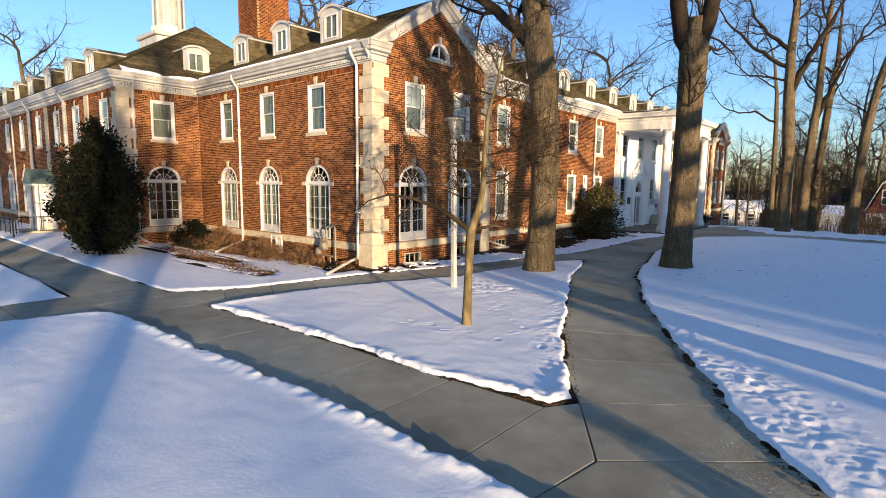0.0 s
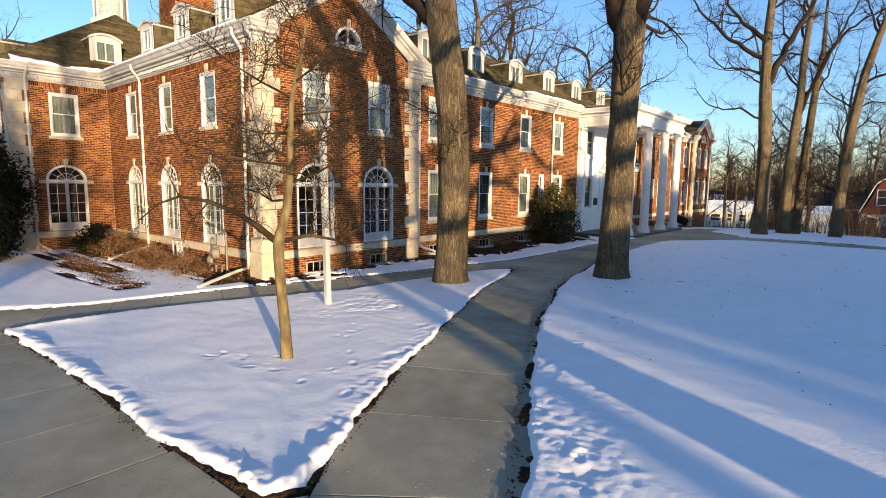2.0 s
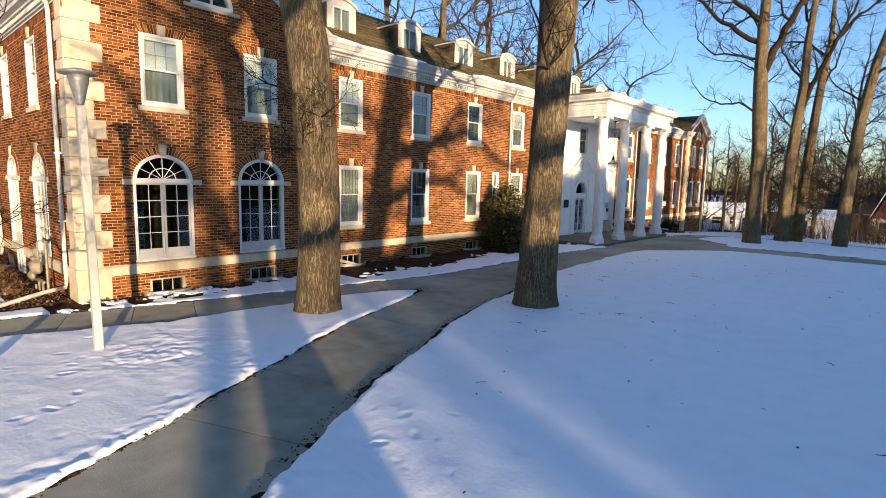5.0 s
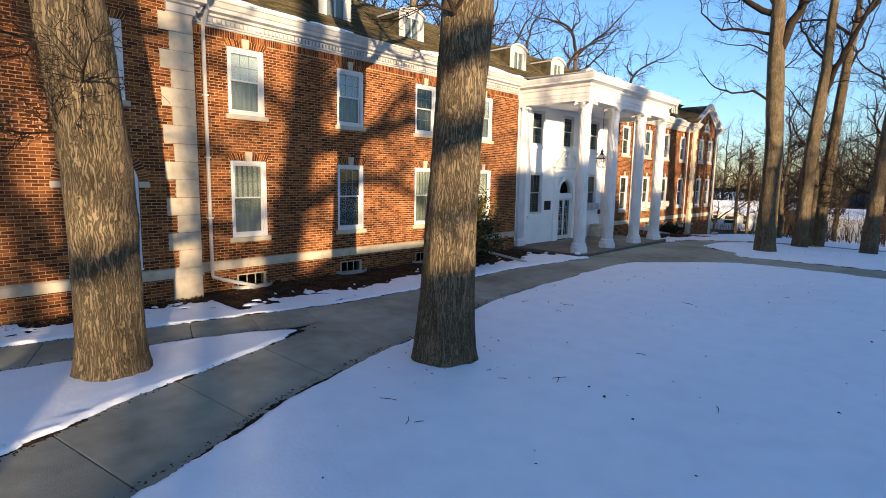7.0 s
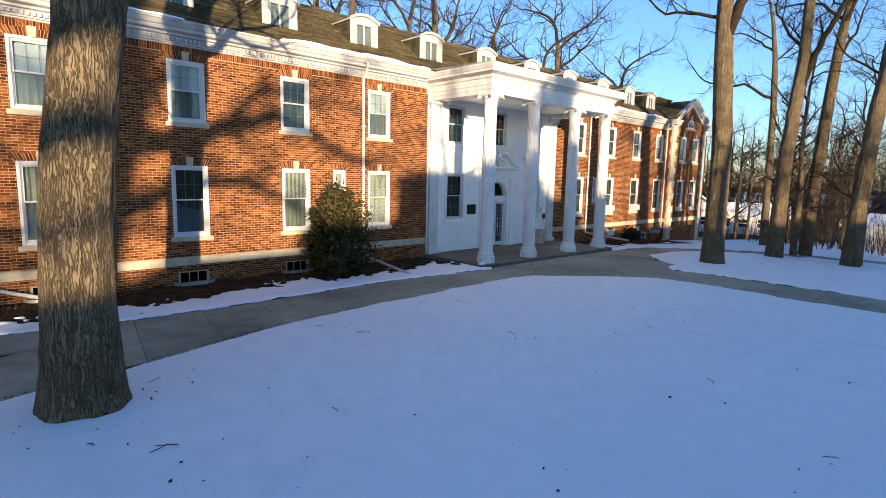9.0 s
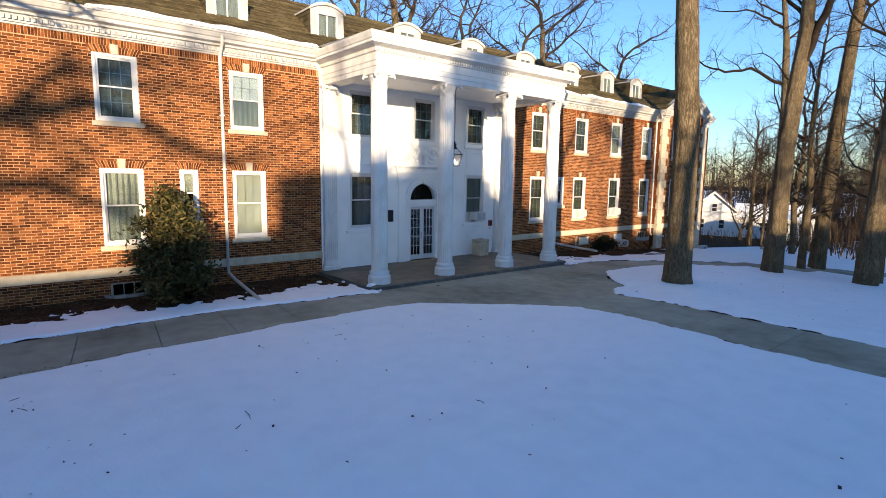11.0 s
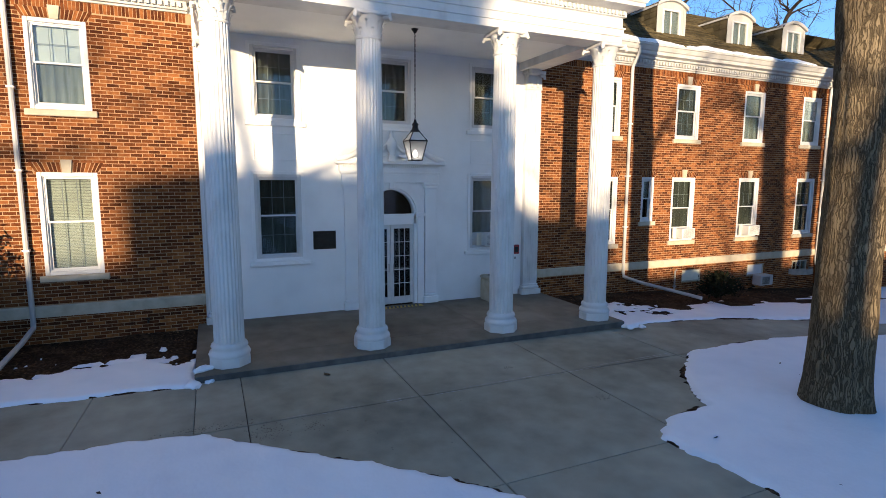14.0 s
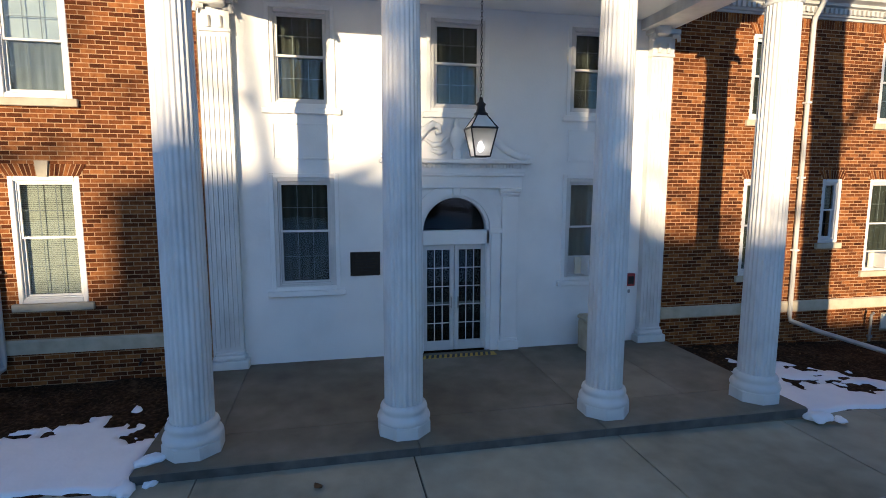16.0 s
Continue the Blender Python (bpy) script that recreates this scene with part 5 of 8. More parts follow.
for tier, (z0, z1, r0, r1, cnt) in enumerate(((6.20, 6.36, 0.258, 0.325, 8), (6.30, 6.50, 0.262, 0.36, 8))):
    for k in range(cnt):
        a = 2 * math.pi * (k + 0.5 * tier) / cnt
        rows = []
        for s in range(5):
            f = s / 4
            r = r0 + (r1 - r0) * f ** 2.2
            z = z0 + (z1 - z0) * f - (0.03 if s == 4 else 0)
            wd = 0.055 * (1 - 0.6 * f)
            rows.append([((r + 0.01 * (j == 1)) * math.cos(a) - (j - 1) * wd * math.sin(a), (r + 0.01 * (j == 1)) * math.sin(a) + (j - 1) * wd * math.cos(a), z) for j in range(3)])
        leaves.grid(rows)
part("capital_leaves", leaves, WHITE, col)
ab = Build()
ab.box(-0.36, 0.36, -0.36, 0.36, 6.56, 6.64, 0.02)
for sx in (-1, 1):
    for sy in (-1, 1):
        ab.tube([(sx * 0.24, sy * 0.24, 6.56), (sx * 0.34, sy * 0.34, 6.54), (sx * 0.36, sy * 0.36, 6.47)], [0.05, 0.05, 0.03], 8)
part("abacus", ab, WHITE, col)
for k, y in enumerate(COLS):
    place(col, pose(PX, y + (0, 0, 0.09, 0.05)[k], PZ))

# pilasters on the wall
def pilaster(name, w, m, label="white fluted flat pilaster against the wall"):
    ob = thing(name, m, label, "pilaster", kind="structure")
    part("base", Build().box(-w / 2 - 0.09, w / 2 + 0.09, -0.26, 0.0, 0.0, 0.16, 0.015).box(-w / 2 - 0.05, w / 2 + 0.05, -0.22, 0.0, 0.16, 0.26, 0.03).box(-w / 2 - 0.02, w / 2 + 0.02, -0.19, 0.0, 0.26, 0.32, 0.02), WHITE, ob)
    n = 6
    part("shaft", Build().box(-w / 2, w / 2, -0.145, 0.0, 0.32, 6.10), WHITE, ob)
    for k in range(n + 1):
        x = -w / 2 + w * k / n
        part("rib", Build().box(max(-w / 2, x - 0.014), min(w / 2, x + 0.014), -0.165, -0.146, 0.40, 6.02, 0.005), WHITE, ob)
    c = Build().box(-w / 2 - 0.02, w / 2 + 0.02, -0.18, 0.0, 6.10, 6.16, 0.01)
    c.box(-w / 2, w / 2, -0.17, 0.0, 6.16, 6.50, 0.0)
    for s_ in (-1, 1):
        c.tube([(s_ * w * 0.35, -0.19, 6.50), (s_ * w * 0.55, -0.24, 6.50), (s_ * w * 0.60, -0.24, 6.40)], [0.05, 0.055, 0.04], 8)
        c.tube([(s_ * w * 0.2, -0.17, 6.18), (s_ * w * 0.2, -0.21, 6.36)], [0.05, 0.03], 6)
    c.box(-w / 2 - 0.08, w / 2 + 0.08, -0.27, 0.0, 6.54, 6.64, 0.02)
    part("capital", c, WHITE, ob)
    return ob


pl = pilaster("pilaster", 0.50, EAST(WALLX, 35.50, PZ))
copy_thing(pl, EAST(WALLX, 44.26, PZ))

# entablature: ceiling, beams, cornice
tagged(part("ceiling", Build().box(WALLX + 0.01, PX - 0.30, COLS[0] + 0.3, COLS[3] - 0.3, 6.98, 7.04), STUCCO), "white boarded portico ceiling", "ceiling", kind="structure")
fr = Build()
prof = [(-0.60, 6.77), (0.0, 6.77), (0.0, 6.92), (0.025, 6.93), (0.025, 7.08), (0.05, 7.09), (0.05, 7.12), (0.0, 7.13), (0.0, 7.34), (0.06, 7.36), (0.06, 7.47), (0.20, 7.51), (0.34, 7.54), (0.34, 7.62), (0.37, 7.63), (0.44, 7.75), (0.46, 7.82), (0.40, 7.84), (-0.60, 7.90)]
path = [(WALLX, COLS[0] - 0.30, 0), (PX + 0.30, COLS[0] - 0.30, 0), (PX + 0.30, COLS[3] + 0.30, 0), (WALLX, COLS[3] + 0.30, 0)]
fr.sweep(prof, path)
tagged(part("entablature", fr, WHITE), "white painted entablature and cornice of the portico", "entablature", kind="structure")
dd = Build()
for a, c, m in ((COLS[0] - 0.28, COLS[3] + 0.28, EAST(PX + 0.30, 0)),):
    u = a
    while u < c:
        dd.box(u, u + 0.06, -0.125, -0.055, 7.38, 7.46, back=False)
        u += 0.11
tagged(part("entablature_dentils", dd, WHITE, m=EAST(PX + 0.30, 0)), "row of small white dentil blocks on the portico", "dentils", kind="stuff")
tagged(part("portico_roof", Build().face((WALLX - 0.5, COLS[0] - 0.6, 8.02), (PX + 0.6, COLS[0] - 0.6, 7.88), (PX + 0.6, COLS[3] + 0.6, 7.88), (WALLX - 0.5, COLS[3] + 0.6, 8.02)), SNOW), "flat portico roof under thin snow", "roof", kind="structure")
plain_wall("wall_above_portico", XF - 0.3, XF - 0.06, 35.0, 44.75, 7.0, 8.1, STUCCO, "white wall strip behind the portico roof")
for y in (COLS[0], COLS[3]):
    br = Build().box(WALLX, WALLX + 0.42, y - 0.14, y + 0.14, 6.62, 6.80, 0.02)
    tagged(part("beam_end", br, WHITE), "white bracket where the portico beam meets the wall", "bracket", kind="structure")

# portico windows, with flat white casings and panels
pw_lo = sash_window("window_10", 1.14, 2.14, "tall white portico window with dark panes", sill=False, head=False, drape="dim")
pw_up = sash_window("window_11", 1.10, 1.74, "white portico upper window with dark panes", sill=False, head=False, drape="dim")
pw_ac = sash_window("window_12", 1.14, 2.14, "white portico window with an air conditioner and green blind", sill=False, head=False, unit=True, bars_low=False, drape=True)
for wo, w, h in ((pw_lo, 1.14, 2.14), (pw_up, 1.10, 1.74), (pw_ac, 1.14, 2.14)):
    t = Build()
    frame_box(t, -w / 2 - 0.07, w / 2 + 0.07, -0.03, h + 0.07, 0.08, -0.035, 0.0, 0.008)
    part("casing", t, STUCCO, wo)
    part("window_sill", Build().box(-w / 2 - 0.16, w / 2 + 0.16, -0.09, 0.02, -0.14, -0.03, 0.012), STUCCO, wo)
place(pw_lo, EAST(WALLX, 36.93, 1.58))
place(pw_ac, EAST(WALLX, 42.81, 1.58))
for u in (36.93, 39.90, 42.81):
    place(pw_up, EAST(WALLX, u, 5.02))
    if u != 39.90:
        pn = Build()
        frame_box(pn, u - 0.55, u + 0.55, 4.05, 4.72, 0.035, -0.022, 0.0, 0.006)
        tagged(part("wall_panel", pn, STUCCO, m=EAST(WALLX, 0)), "shallow white moulded panel between windows", "panel", kind="structure")


def aircon(m, label):
    ob = thing("air_conditioner", m, label, "air conditioner", "window air conditioners")
    part("case", Build().box(-0.30, 0.30, -0.30, 0.12, 0.0, 0.36, 0.015), VINYL, ob)
    g = Build()
    for k in range(9):
        g.box(-0.26, 0.26, -0.308, -0.300, 0.04 + k * 0.034, 0.055 + k * 0.034)
    part("grille", g, STEEL, ob)
    part("side_panel", Build().box(-0.44, -0.30, -0.01, 0.02, 0.0, 0.36), BLIND, ob)
    return ob


ac = aircon(EAST(WALLX + 0.06, 42.91, 1.70), "white window air conditioner in a lower sash")
for u in N_WIN[1:3]:
    copy_thing(ac, EAST(XF + 0.06, u, LOW[0] + 0.10))

# entrance
door = thing("door_1", EAST(WALLX, MID, PZ), "white double glass door under an arched fanlight", "door", kind="structure")
f = Build()
for s in (-1, 1):
    x0, x1 = sorted((s * 0.66, s * 0.72))
    f.box(x0, x1, 0.0, 0.20, 0.0, 2.53, 0.005)
f.box(-0.72, 0.72, 0.0, 0.20, 2.24, 2.53, 0.01)
ring(f, 0.66, 0.72, 2.53, 0.0, 0.20, 24)
part("door_frame", f, STUCCO, door)
part("fanlight_pane", Build().face(*arc(0, 2.53, 0.67, 0.12)), GLASS, door)
for s in (-1, 1):
    x0, x1 = sorted((s * 0.005, s * 0.66))
    d = Build()
    d.box(x0, x0 + 0.09, 0.08, 0.13, 0.02, 2.24, 0.006)
    d.box(x1 - 0.09, x1, 0.08, 0.13, 0.02, 2.24, 0.006)
    d.box(x0 + 0.09, x1 - 0.09, 0.08, 0.13, 0.02, 0.22, 0.006)
    d.box(x0 + 0.09, x1 - 0.09, 0.08, 0.13, 2.13, 2.24, 0.006)
    lf = part("door_leaf", d, VINYL, door)
    glazing(lf, x0 + 0.085, x1 - 0.085, 0.21, 2.14, 0.10, 3, 5, bar=0.018)
    hb = Build().tube([(s * 0.07, 0.03, 0.92), (s * 0.07, 0.02, 1.16)], 0.014, 8).tube([(s * 0.07, 0.08, 0.94), (s * 0.07, 0.02, 0.94)], 0.01, 6).tube([(s * 0.07, 0.08, 1.14), (s * 0.07, 0.02, 1.14)], 0.01, 6)
    part("door_handle", hb, STEEL, lf, "brushed metal pull handle")
    part("push_bar", Build().box(x0 + 0.09, x1 - 0.09, 0.14, 0.17, 0.98, 1.03), STEEL, lf)

sur = thing("door_surround", EAST(WALLX, MID, PZ), "white carved door surround with scrolled broken pediment", "door surround", kind="structure")
for s in (-1, 1):
    x = s * 1.13
    p = Build().box(x - 0.22, x + 0.22, -0.13, 0.0, 0.0, 0.20, 0.012).box(x - 0.19, x + 0.19, -0.11, 0.0, 0.20, 0.27, 0.015).box(x - 0.17, x + 0.17, -0.085, 0.0, 0.27, 3.22, 0.006).box(x - 0.20, x + 0.20, -0.11, 0.0, 3.22, 3.30, 0.012).box(x - 0.23, x + 0.23, -0.13, 0.0, 3.30, 3.38, 0.012)
    part("side_pilaster", p, STUCCO, sur)
    q = Build().box(s * 0.84 - 0.10, s * 0.84 + 0.10, -0.06, 0.0, 0.0, 2.46, 0.006).box(s * 0.84 - 0.13, s * 0.84 + 0.13, -0.08, 0.0, 2.46, 2.56, 0.01)
    part("inner_jamb", q, STUCCO, sur)
a = Build()
ring(a, 0.72, 0.94, 2.53, -0.06, 0.0, 24)
part("arch_moulding", a, STUCCO, sur)
part("keystone", Build().box(-0.08, 0.08, -0.10, 0.0, 3.22, 3.50, 0.01), STUCCO, sur)
e = Build().box(-1.36, 1.36, -0.10, 0.0, 3.38, 3.62, 0.008).box(-1.40, 1.40, -0.14, 0.0, 3.62, 3.68, 0.01).box(-1.52, 1.52, -0.26, 0.0, 3.86, 3.95, 0.02).box(-1.42, 1.42, -0.12, 0.0, 3.68, 3.86, 0.004)
u = -1.38
while u < 1.36:
    e.box(u, u + 0.035, -0.155, -0.11, 3.78, 3.85)
    u += 0.06
part("frieze", e, STUCCO, sur)
for s in (-1, 1):
    pts = [(s * x, z) for x, z in ((1.50, 3.98), (1.25, 4.03), (1.00, 4.14), (0.78, 4.32), (0.62, 4.52), (0.48, 4.62), (0.36, 4.58), (0.34, 4.47), (0.44, 4.44))]
    part("scroll", Build().tube([(x, -0.12, z) for x, z in pts], [0.06, 0.07, 0.075, 0.075, 0.075, 0.07, 0.06, 0.05, 0.04], 8), STUCCO, sur, smooth=True)
    poly = [(s * x, z) for x, z in ((1.50, 3.95), (1.25, 4.0), (1.00, 4.10), (0.78, 4.28), (0.62, 4.48), (0.48, 4.56), (0.36, 4.40), (0.30, 3.95))]
    part("tympanum", Build().face(*[(x, -0.06, z) for x, z in poly]), STUCCO, sur)
urn = Build().lathe([(0.10, 3.95), (0.10, 4.10), (0.06, 4.14), (0.13, 4.28), (0.15, 4.42), (0.09, 4.54), (0.05, 4.58), (0.07, 4.64), (0.02, 4.74)], 16, centre=(0, -0.10))
part("urn", urn, STUCCO, sur, smooth=True)
sw = Build()
for s in (-1, 1):
    sw.tube([(s * 0.14, -0.08, 4.40), (s * 0.30, -0.09, 4.24), (s * 0.48, -0.09, 4.22), (s * 0.62, -0.08, 4.32)], [0.03, 0.055, 0.055, 0.03], 8)
    sw.tube([(s * 0.20, -0.08, 4.10), (s * 0.36, -0.09, 4.06), (s * 0.50, -0.08, 4.12)], [0.03, 0.045, 0.03], 8)
part("garland", sw, STUCCO, sur, smooth=True)

plaque = thing("plaque", EAST(WALLX, 38.05, 1.80), "dark bronze plaque with raised rim on white wall", "plaque")
part("plate", Build().box(-0.29, 0.29, -0.025, 0.0, 0.0, 0.47, 0.006), BRONZE, plaque)
rim = Build()
frame_box(rim, -0.29, 0.29, 0.0, 0.47, 0.02, -0.032, -0.022, 0.003)
part("rim", rim, BRONZE, plaque)
tb = Build()
for k in range(6):
    wd = (0.18, 0.22, 0.20, 0.22, 0.16, 0.12)[k]
    tb.box(-wd, wd, -0.0275, -0.024, 0.38 - k * 0.058, 0.395 - k * 0.058)
part("writing_bars", tb, IRON, plaque)

alarm = thing("alarm_box", EAST(WALLX, 43.80, 1.38), "small dark red wall box beside the pilaster", "alarm box")
part("box", Build().box(-0.10, 0.10, -0.09, 0.0, 0.0, 0.28, 0.012), REDBOX, alarm)
part("face", Build().box(-0.07, 0.07, -0.096, -0.088, 0.05, 0.22, 0.004), IRON, alarm)
part("key_switch", Build().box(-0.025, 0.025, -0.03, 0.0, -0.16, -0.09, 0.005), STEEL, alarm)

bin_ = thing("litter_bin", pose(-13.42, 42.80, PZ), "square pale concrete litter bin on the porch", "litter bin")
part("body", Build().box(-0.28, 0.28, -0.28, 0.28, 0.0, 0.62, 0.03), STONE, bin_)
part("lid", Build().box(-0.30, 0.30, -0.30, 0.30, 0.62, 0.73, 0.04), STONE, bin_)
part("opening", Build().lathe([(0.16, 0.731), (0.16, 0.736), (0.12, 0.734)], 20), IRON, bin_)

HAZ_Y = material("yellow tape", [(0.45, 0.30, 0.04), (0.55, 0.38, 0.06)], 0.7, 8, 0.05)
tape = thing("threshold_tape", EAST(WALLX, MID, PZ), "black and yellow striped tape before the door", "floor tape")
part("yellow_strip", Build().box(-0.80, 0.80, -0.36, -0.16, 0.001, 0.005), HAZ_Y, tape)
st = Build()
for k in range(14):
    x = -0.79 + k * 0.108
    st.face((x, -0.36, 0.0065), (x + 0.055, -0.36, 0.0065), (x + 0.105, -0.16, 0.0065), (x + 0.05, -0.16, 0.0065))
part("black_stripes", st, IRON, tape)

# hanging lantern
lan = thing("lantern", pose(-11.85, 39.80, 4.04), "black iron lantern hanging on a chain, bulb lit", "lantern")
GLOW = bpy.data.materials.new("lamp bulb")
GLOW.use_nodes = True
GLOW.node_tree.nodes["Principled BSDF"].inputs["Emission Color"].default_value = (1.0, 0.85, 0.62, 1)
GLOW.node_tree.nodes["Principled BSDF"].inputs["Emission Strength"].default_value = 9.0
MILK = material("frosted lantern glass", [(0.62, 0.60, 0.55), (0.72, 0.70, 0.66)], 0.35, 6, 0.05)
FROST = glass_material("frosted lantern pane", (0.8, 0.8, 0.78))
ft = FROST.node_tree
fm, fd = ft.nodes.new("ShaderNodeMixShader"), ft.nodes.new("ShaderNodeBsdfTranslucent")
fd.inputs[0].default_value = (0.86, 0.85, 0.80, 1)
fm.inputs[0].default_value = 0.30
ft.links.new(ft.nodes["Material Output"].inputs[0].links[0].from_socket, fm.inputs[1])
ft.links.new(fd.outputs[0], fm.inputs[2])
ft.links.new(fm.outputs[0], ft.nodes["Material Output"].inputs[0])
lo, hi, zt = 0.125, 0.215, 0.44
bars = Build()
cs = [(1, 1), (-1, 1), (-1, -1), (1, -1)]
for i, (sx, sy) in enumerate(cs):
    tx, ty = cs[(i + 1) % 4]
    bars.tube([(sx * lo, sy * lo, 0), (sx * hi, sy * hi, zt)], 0.013, 6)
    bars.tube([(sx * hi, sy * hi, zt), (sx * 0.07, sy * 0.07, 0.66)], 0.012, 6)
    bars.tube([(sx * lo, sy * lo, 0), (tx * lo, ty * lo, 0)], 0.013, 6)
    bars.tube([(sx * hi, sy * hi, zt), (tx * hi, ty * hi, zt)], 0.017, 6)
part("cage", bars, IRON, lan)
for i, (sx, sy) in enumerate(cs):
    tx, ty = cs[(i + 1) % 4]
    part("pane", Build().face((sx * lo, sy * lo, 0), (tx * lo, ty * lo, 0), (tx * hi, ty * hi, zt), (sx * hi, sy * hi, zt)), FROST, lan)
    part("roof_pane", Build().face((sx * hi, sy * hi, zt), (tx * hi, ty * hi, zt), (tx * 0.07, ty * 0.07, 0.66), (sx * 0.07, sy * 0.07, 0.66)), MILK, lan)
part("crown", Build().lathe([(0.10, 0.64), (0.12, 0.67), (0.08, 0.70), (0.06, 0.78), (0.085, 0.82), (0.04, 0.86), (0.025, 0.93)], 12), IRON, lan, smooth=True)
part("bulb", Build().lathe([(0.01, 0.07), (0.045, 0.10), (0.055, 0.15), (0.03, 0.20), (0.02, 0.23)], 12), GLOW, lan, smooth=True)
part("bulb_holder", Build().tube([(0, 0, 0.22), (0, 0, 0.60)], 0.016, 8), BRONZE, lan)
chain = Build()
z = 0.92
k = 0
while z < 2.86:
    ringpts = []
    for j in range(9):
        an = 2 * math.pi * j / 8
        dx, dz = 0.016 * math.cos(an), 0.034 * math.sin(an)
        ringpts.append((dx if k % 2 else 0, 0 if k % 2 else dx, z + 0.03 + dz))
    chain.tube(ringpts, 0.005, 4, cap=False)
    z += 0.054
    k += 1
part("chain", chain, IRON, lan)
part("ceiling_rose", Build().lathe([(0.02, 2.84), (0.05, 2.88), (0.085, 2.93)], 16), IRON, lan)

# ---- trees ----
def grow(rng, b, p, d, length, r, level, depth, spread=0.75, wander=0.22, up=0.10, kids=(6, 5, 5, 4), tip=0.35):
    """A crooked branch and all that grows from it, added to the Build b."""
    n = max(3, int(length / (0.55 if level < 2 else 0.32)))
    n = min(n, 14)
    pts, rad, dirs = [p.copy()], [r], [d.copy()]
    step = length / n
    for i in range(n):
        d = (d + Vector((rng.gauss(0, wander), rng.gauss(0, wander), rng.gauss(0, wander) + up)) * (0.6 if level == 0 else 1.0)).normalized()
        p = p + d * step
        pts.append(p.copy())
        rad.append(max(0.004, r * (1 - (1 - tip) * (i + 1) / n)))
        dirs.append(d.copy())
    b.tube(pts, rad, 10 if level == 0 else 7 if level == 1 else 4 if level == 2 else 3, cap=False)
    if level >= depth:
        return
    k = kids[min(level, len(kids) - 1)]
    for j in range(k):
        f = 0.25 + 0.75 * (j + rng.random()) / k
        i = min(n, max(1, int(f * n)))
        side = dirs[i].orthogonal().normalized()
        side.rotate(Matrix.Rotation(rng.random() * 6.283, 3, dirs[i]))
        nd = (dirs[i] * (1 - spread * 0.55) + side * spread).normalized()
        grow(rng, b, pts[i], nd, length * rng.uniform(0.42, 0.68) * (1.15 - 0.35 * f), rad[i] * rng.uniform(0.50, 0.72), level + 1, depth, spread, wander * 1.12, up * 0.9, kids, tip)
    # the leading shoot goes on
    grow(rng, b, pts[-1], dirs[-1], length * 0.55, rad[-1], level + 1, depth, spread, wander * 1.12, up, kids, tip)


def trunk_mesh(pts, radii, seed, seg=56, ridges=17, flare=0.55, rough=0.075):
    """A trunk with a flared foot and deep upright ridges of bark."""
    pts = [Vector(p) for p in pts]
    total = sum((q - p).length for p, q in zip(pts, pts[1:]))
    count = int(total / 0.13)
    rng = np.random.RandomState(seed)
    rows = []
    def at(s):
        run = 0.0
        for i, (p, q) in enumerate(zip(pts, pts[1:])):
            d = (q - p).length
            if s <= run + d or i == len(pts) - 2:
                f = min(1.0, (s - run) / d)
                f2 = f
                return p.lerp(q, f2), radii[i] + (radii[i + 1] - radii[i]) * f2
            run += d
    for k in range(count + 1):
        s = total * k / count
        p, r = at(s)
        row = []
        foot = flare * math.exp(-s / 0.35)
        for j in range(seg):
            a = 2 * math.pi * j / seg
            bark = float(value_noise(np.array(a * ridges / 6.283 * 1.6 + 0.8 * math.sin(s * 0.9 + seed)), np.array(s * 1.1 + seed * 7.0), seed)) + 0.5 * float(value_noise(np.array(a * 13.0), np.array(s * 3.7), seed + 5))
            lobes = 0.35 * math.sin(a * 5 + seed) + 0.25 * math.sin(a * 3 + 2 * seed)
            rr = r * (1 + rough * bark * 0.7 + foot * (0.55 + 0.45 * lobes) + 0.02 * math.sin(2 * a + s))
            row.append((p.x + rr * math.cos(a), p.y + rr * math.sin(a), p.z))
        rows.append(row)
    return Build().grid(rows, close=True)


def bough(rng, b, pts, r, depth, kids=6, length=2.2, wander=0.30, spread=0.85):
    """A long limb led through given points, roughened between them, with twigs growing all along it."""
    pts = [Vector(p) for p in pts]
    line = [pts[0]]
    for p, q in zip(pts, pts[1:]):
        n = max(1, int((q - p).length / 0.4))
        for k in range(1, n + 1):
            line.append(p.lerp(q, k / n) + (Vector((rng.gauss(0, 1), rng.gauss(0, 1), rng.gauss(0, 1))) * 0.05 if k < n else Vector()))
    m = len(line)
    rad = [r * (1 - 0.72 * k / (m - 1)) for k in range(m)]
    b.tube(line, rad, 9, cap=False)
    for j in range(kids):
        k = min(m - 2, int(m * (0.2 + 0.8 * (j + rng.random()) / kids)))
        d = (line[k + 1] - line[k]).normalized()
        side = d.orthogonal().normalized()
        side.rotate(Matrix.Rotation(rng.random() * 6.283, 3, d))
        grow(rng, b, line[k], (d * 0.5 + side * spread + Vector((0, 0, 0.15))).normalized(), length * rng.uniform(0.6, 1.2), rad[k] * 0.5, 1, depth, spread, wander, 0.05)
    grow(rng, b, line[-1], (line[-1] - line[-2]).normalized(), length, rad[-1], 1, depth, spread, wander, 0.05)


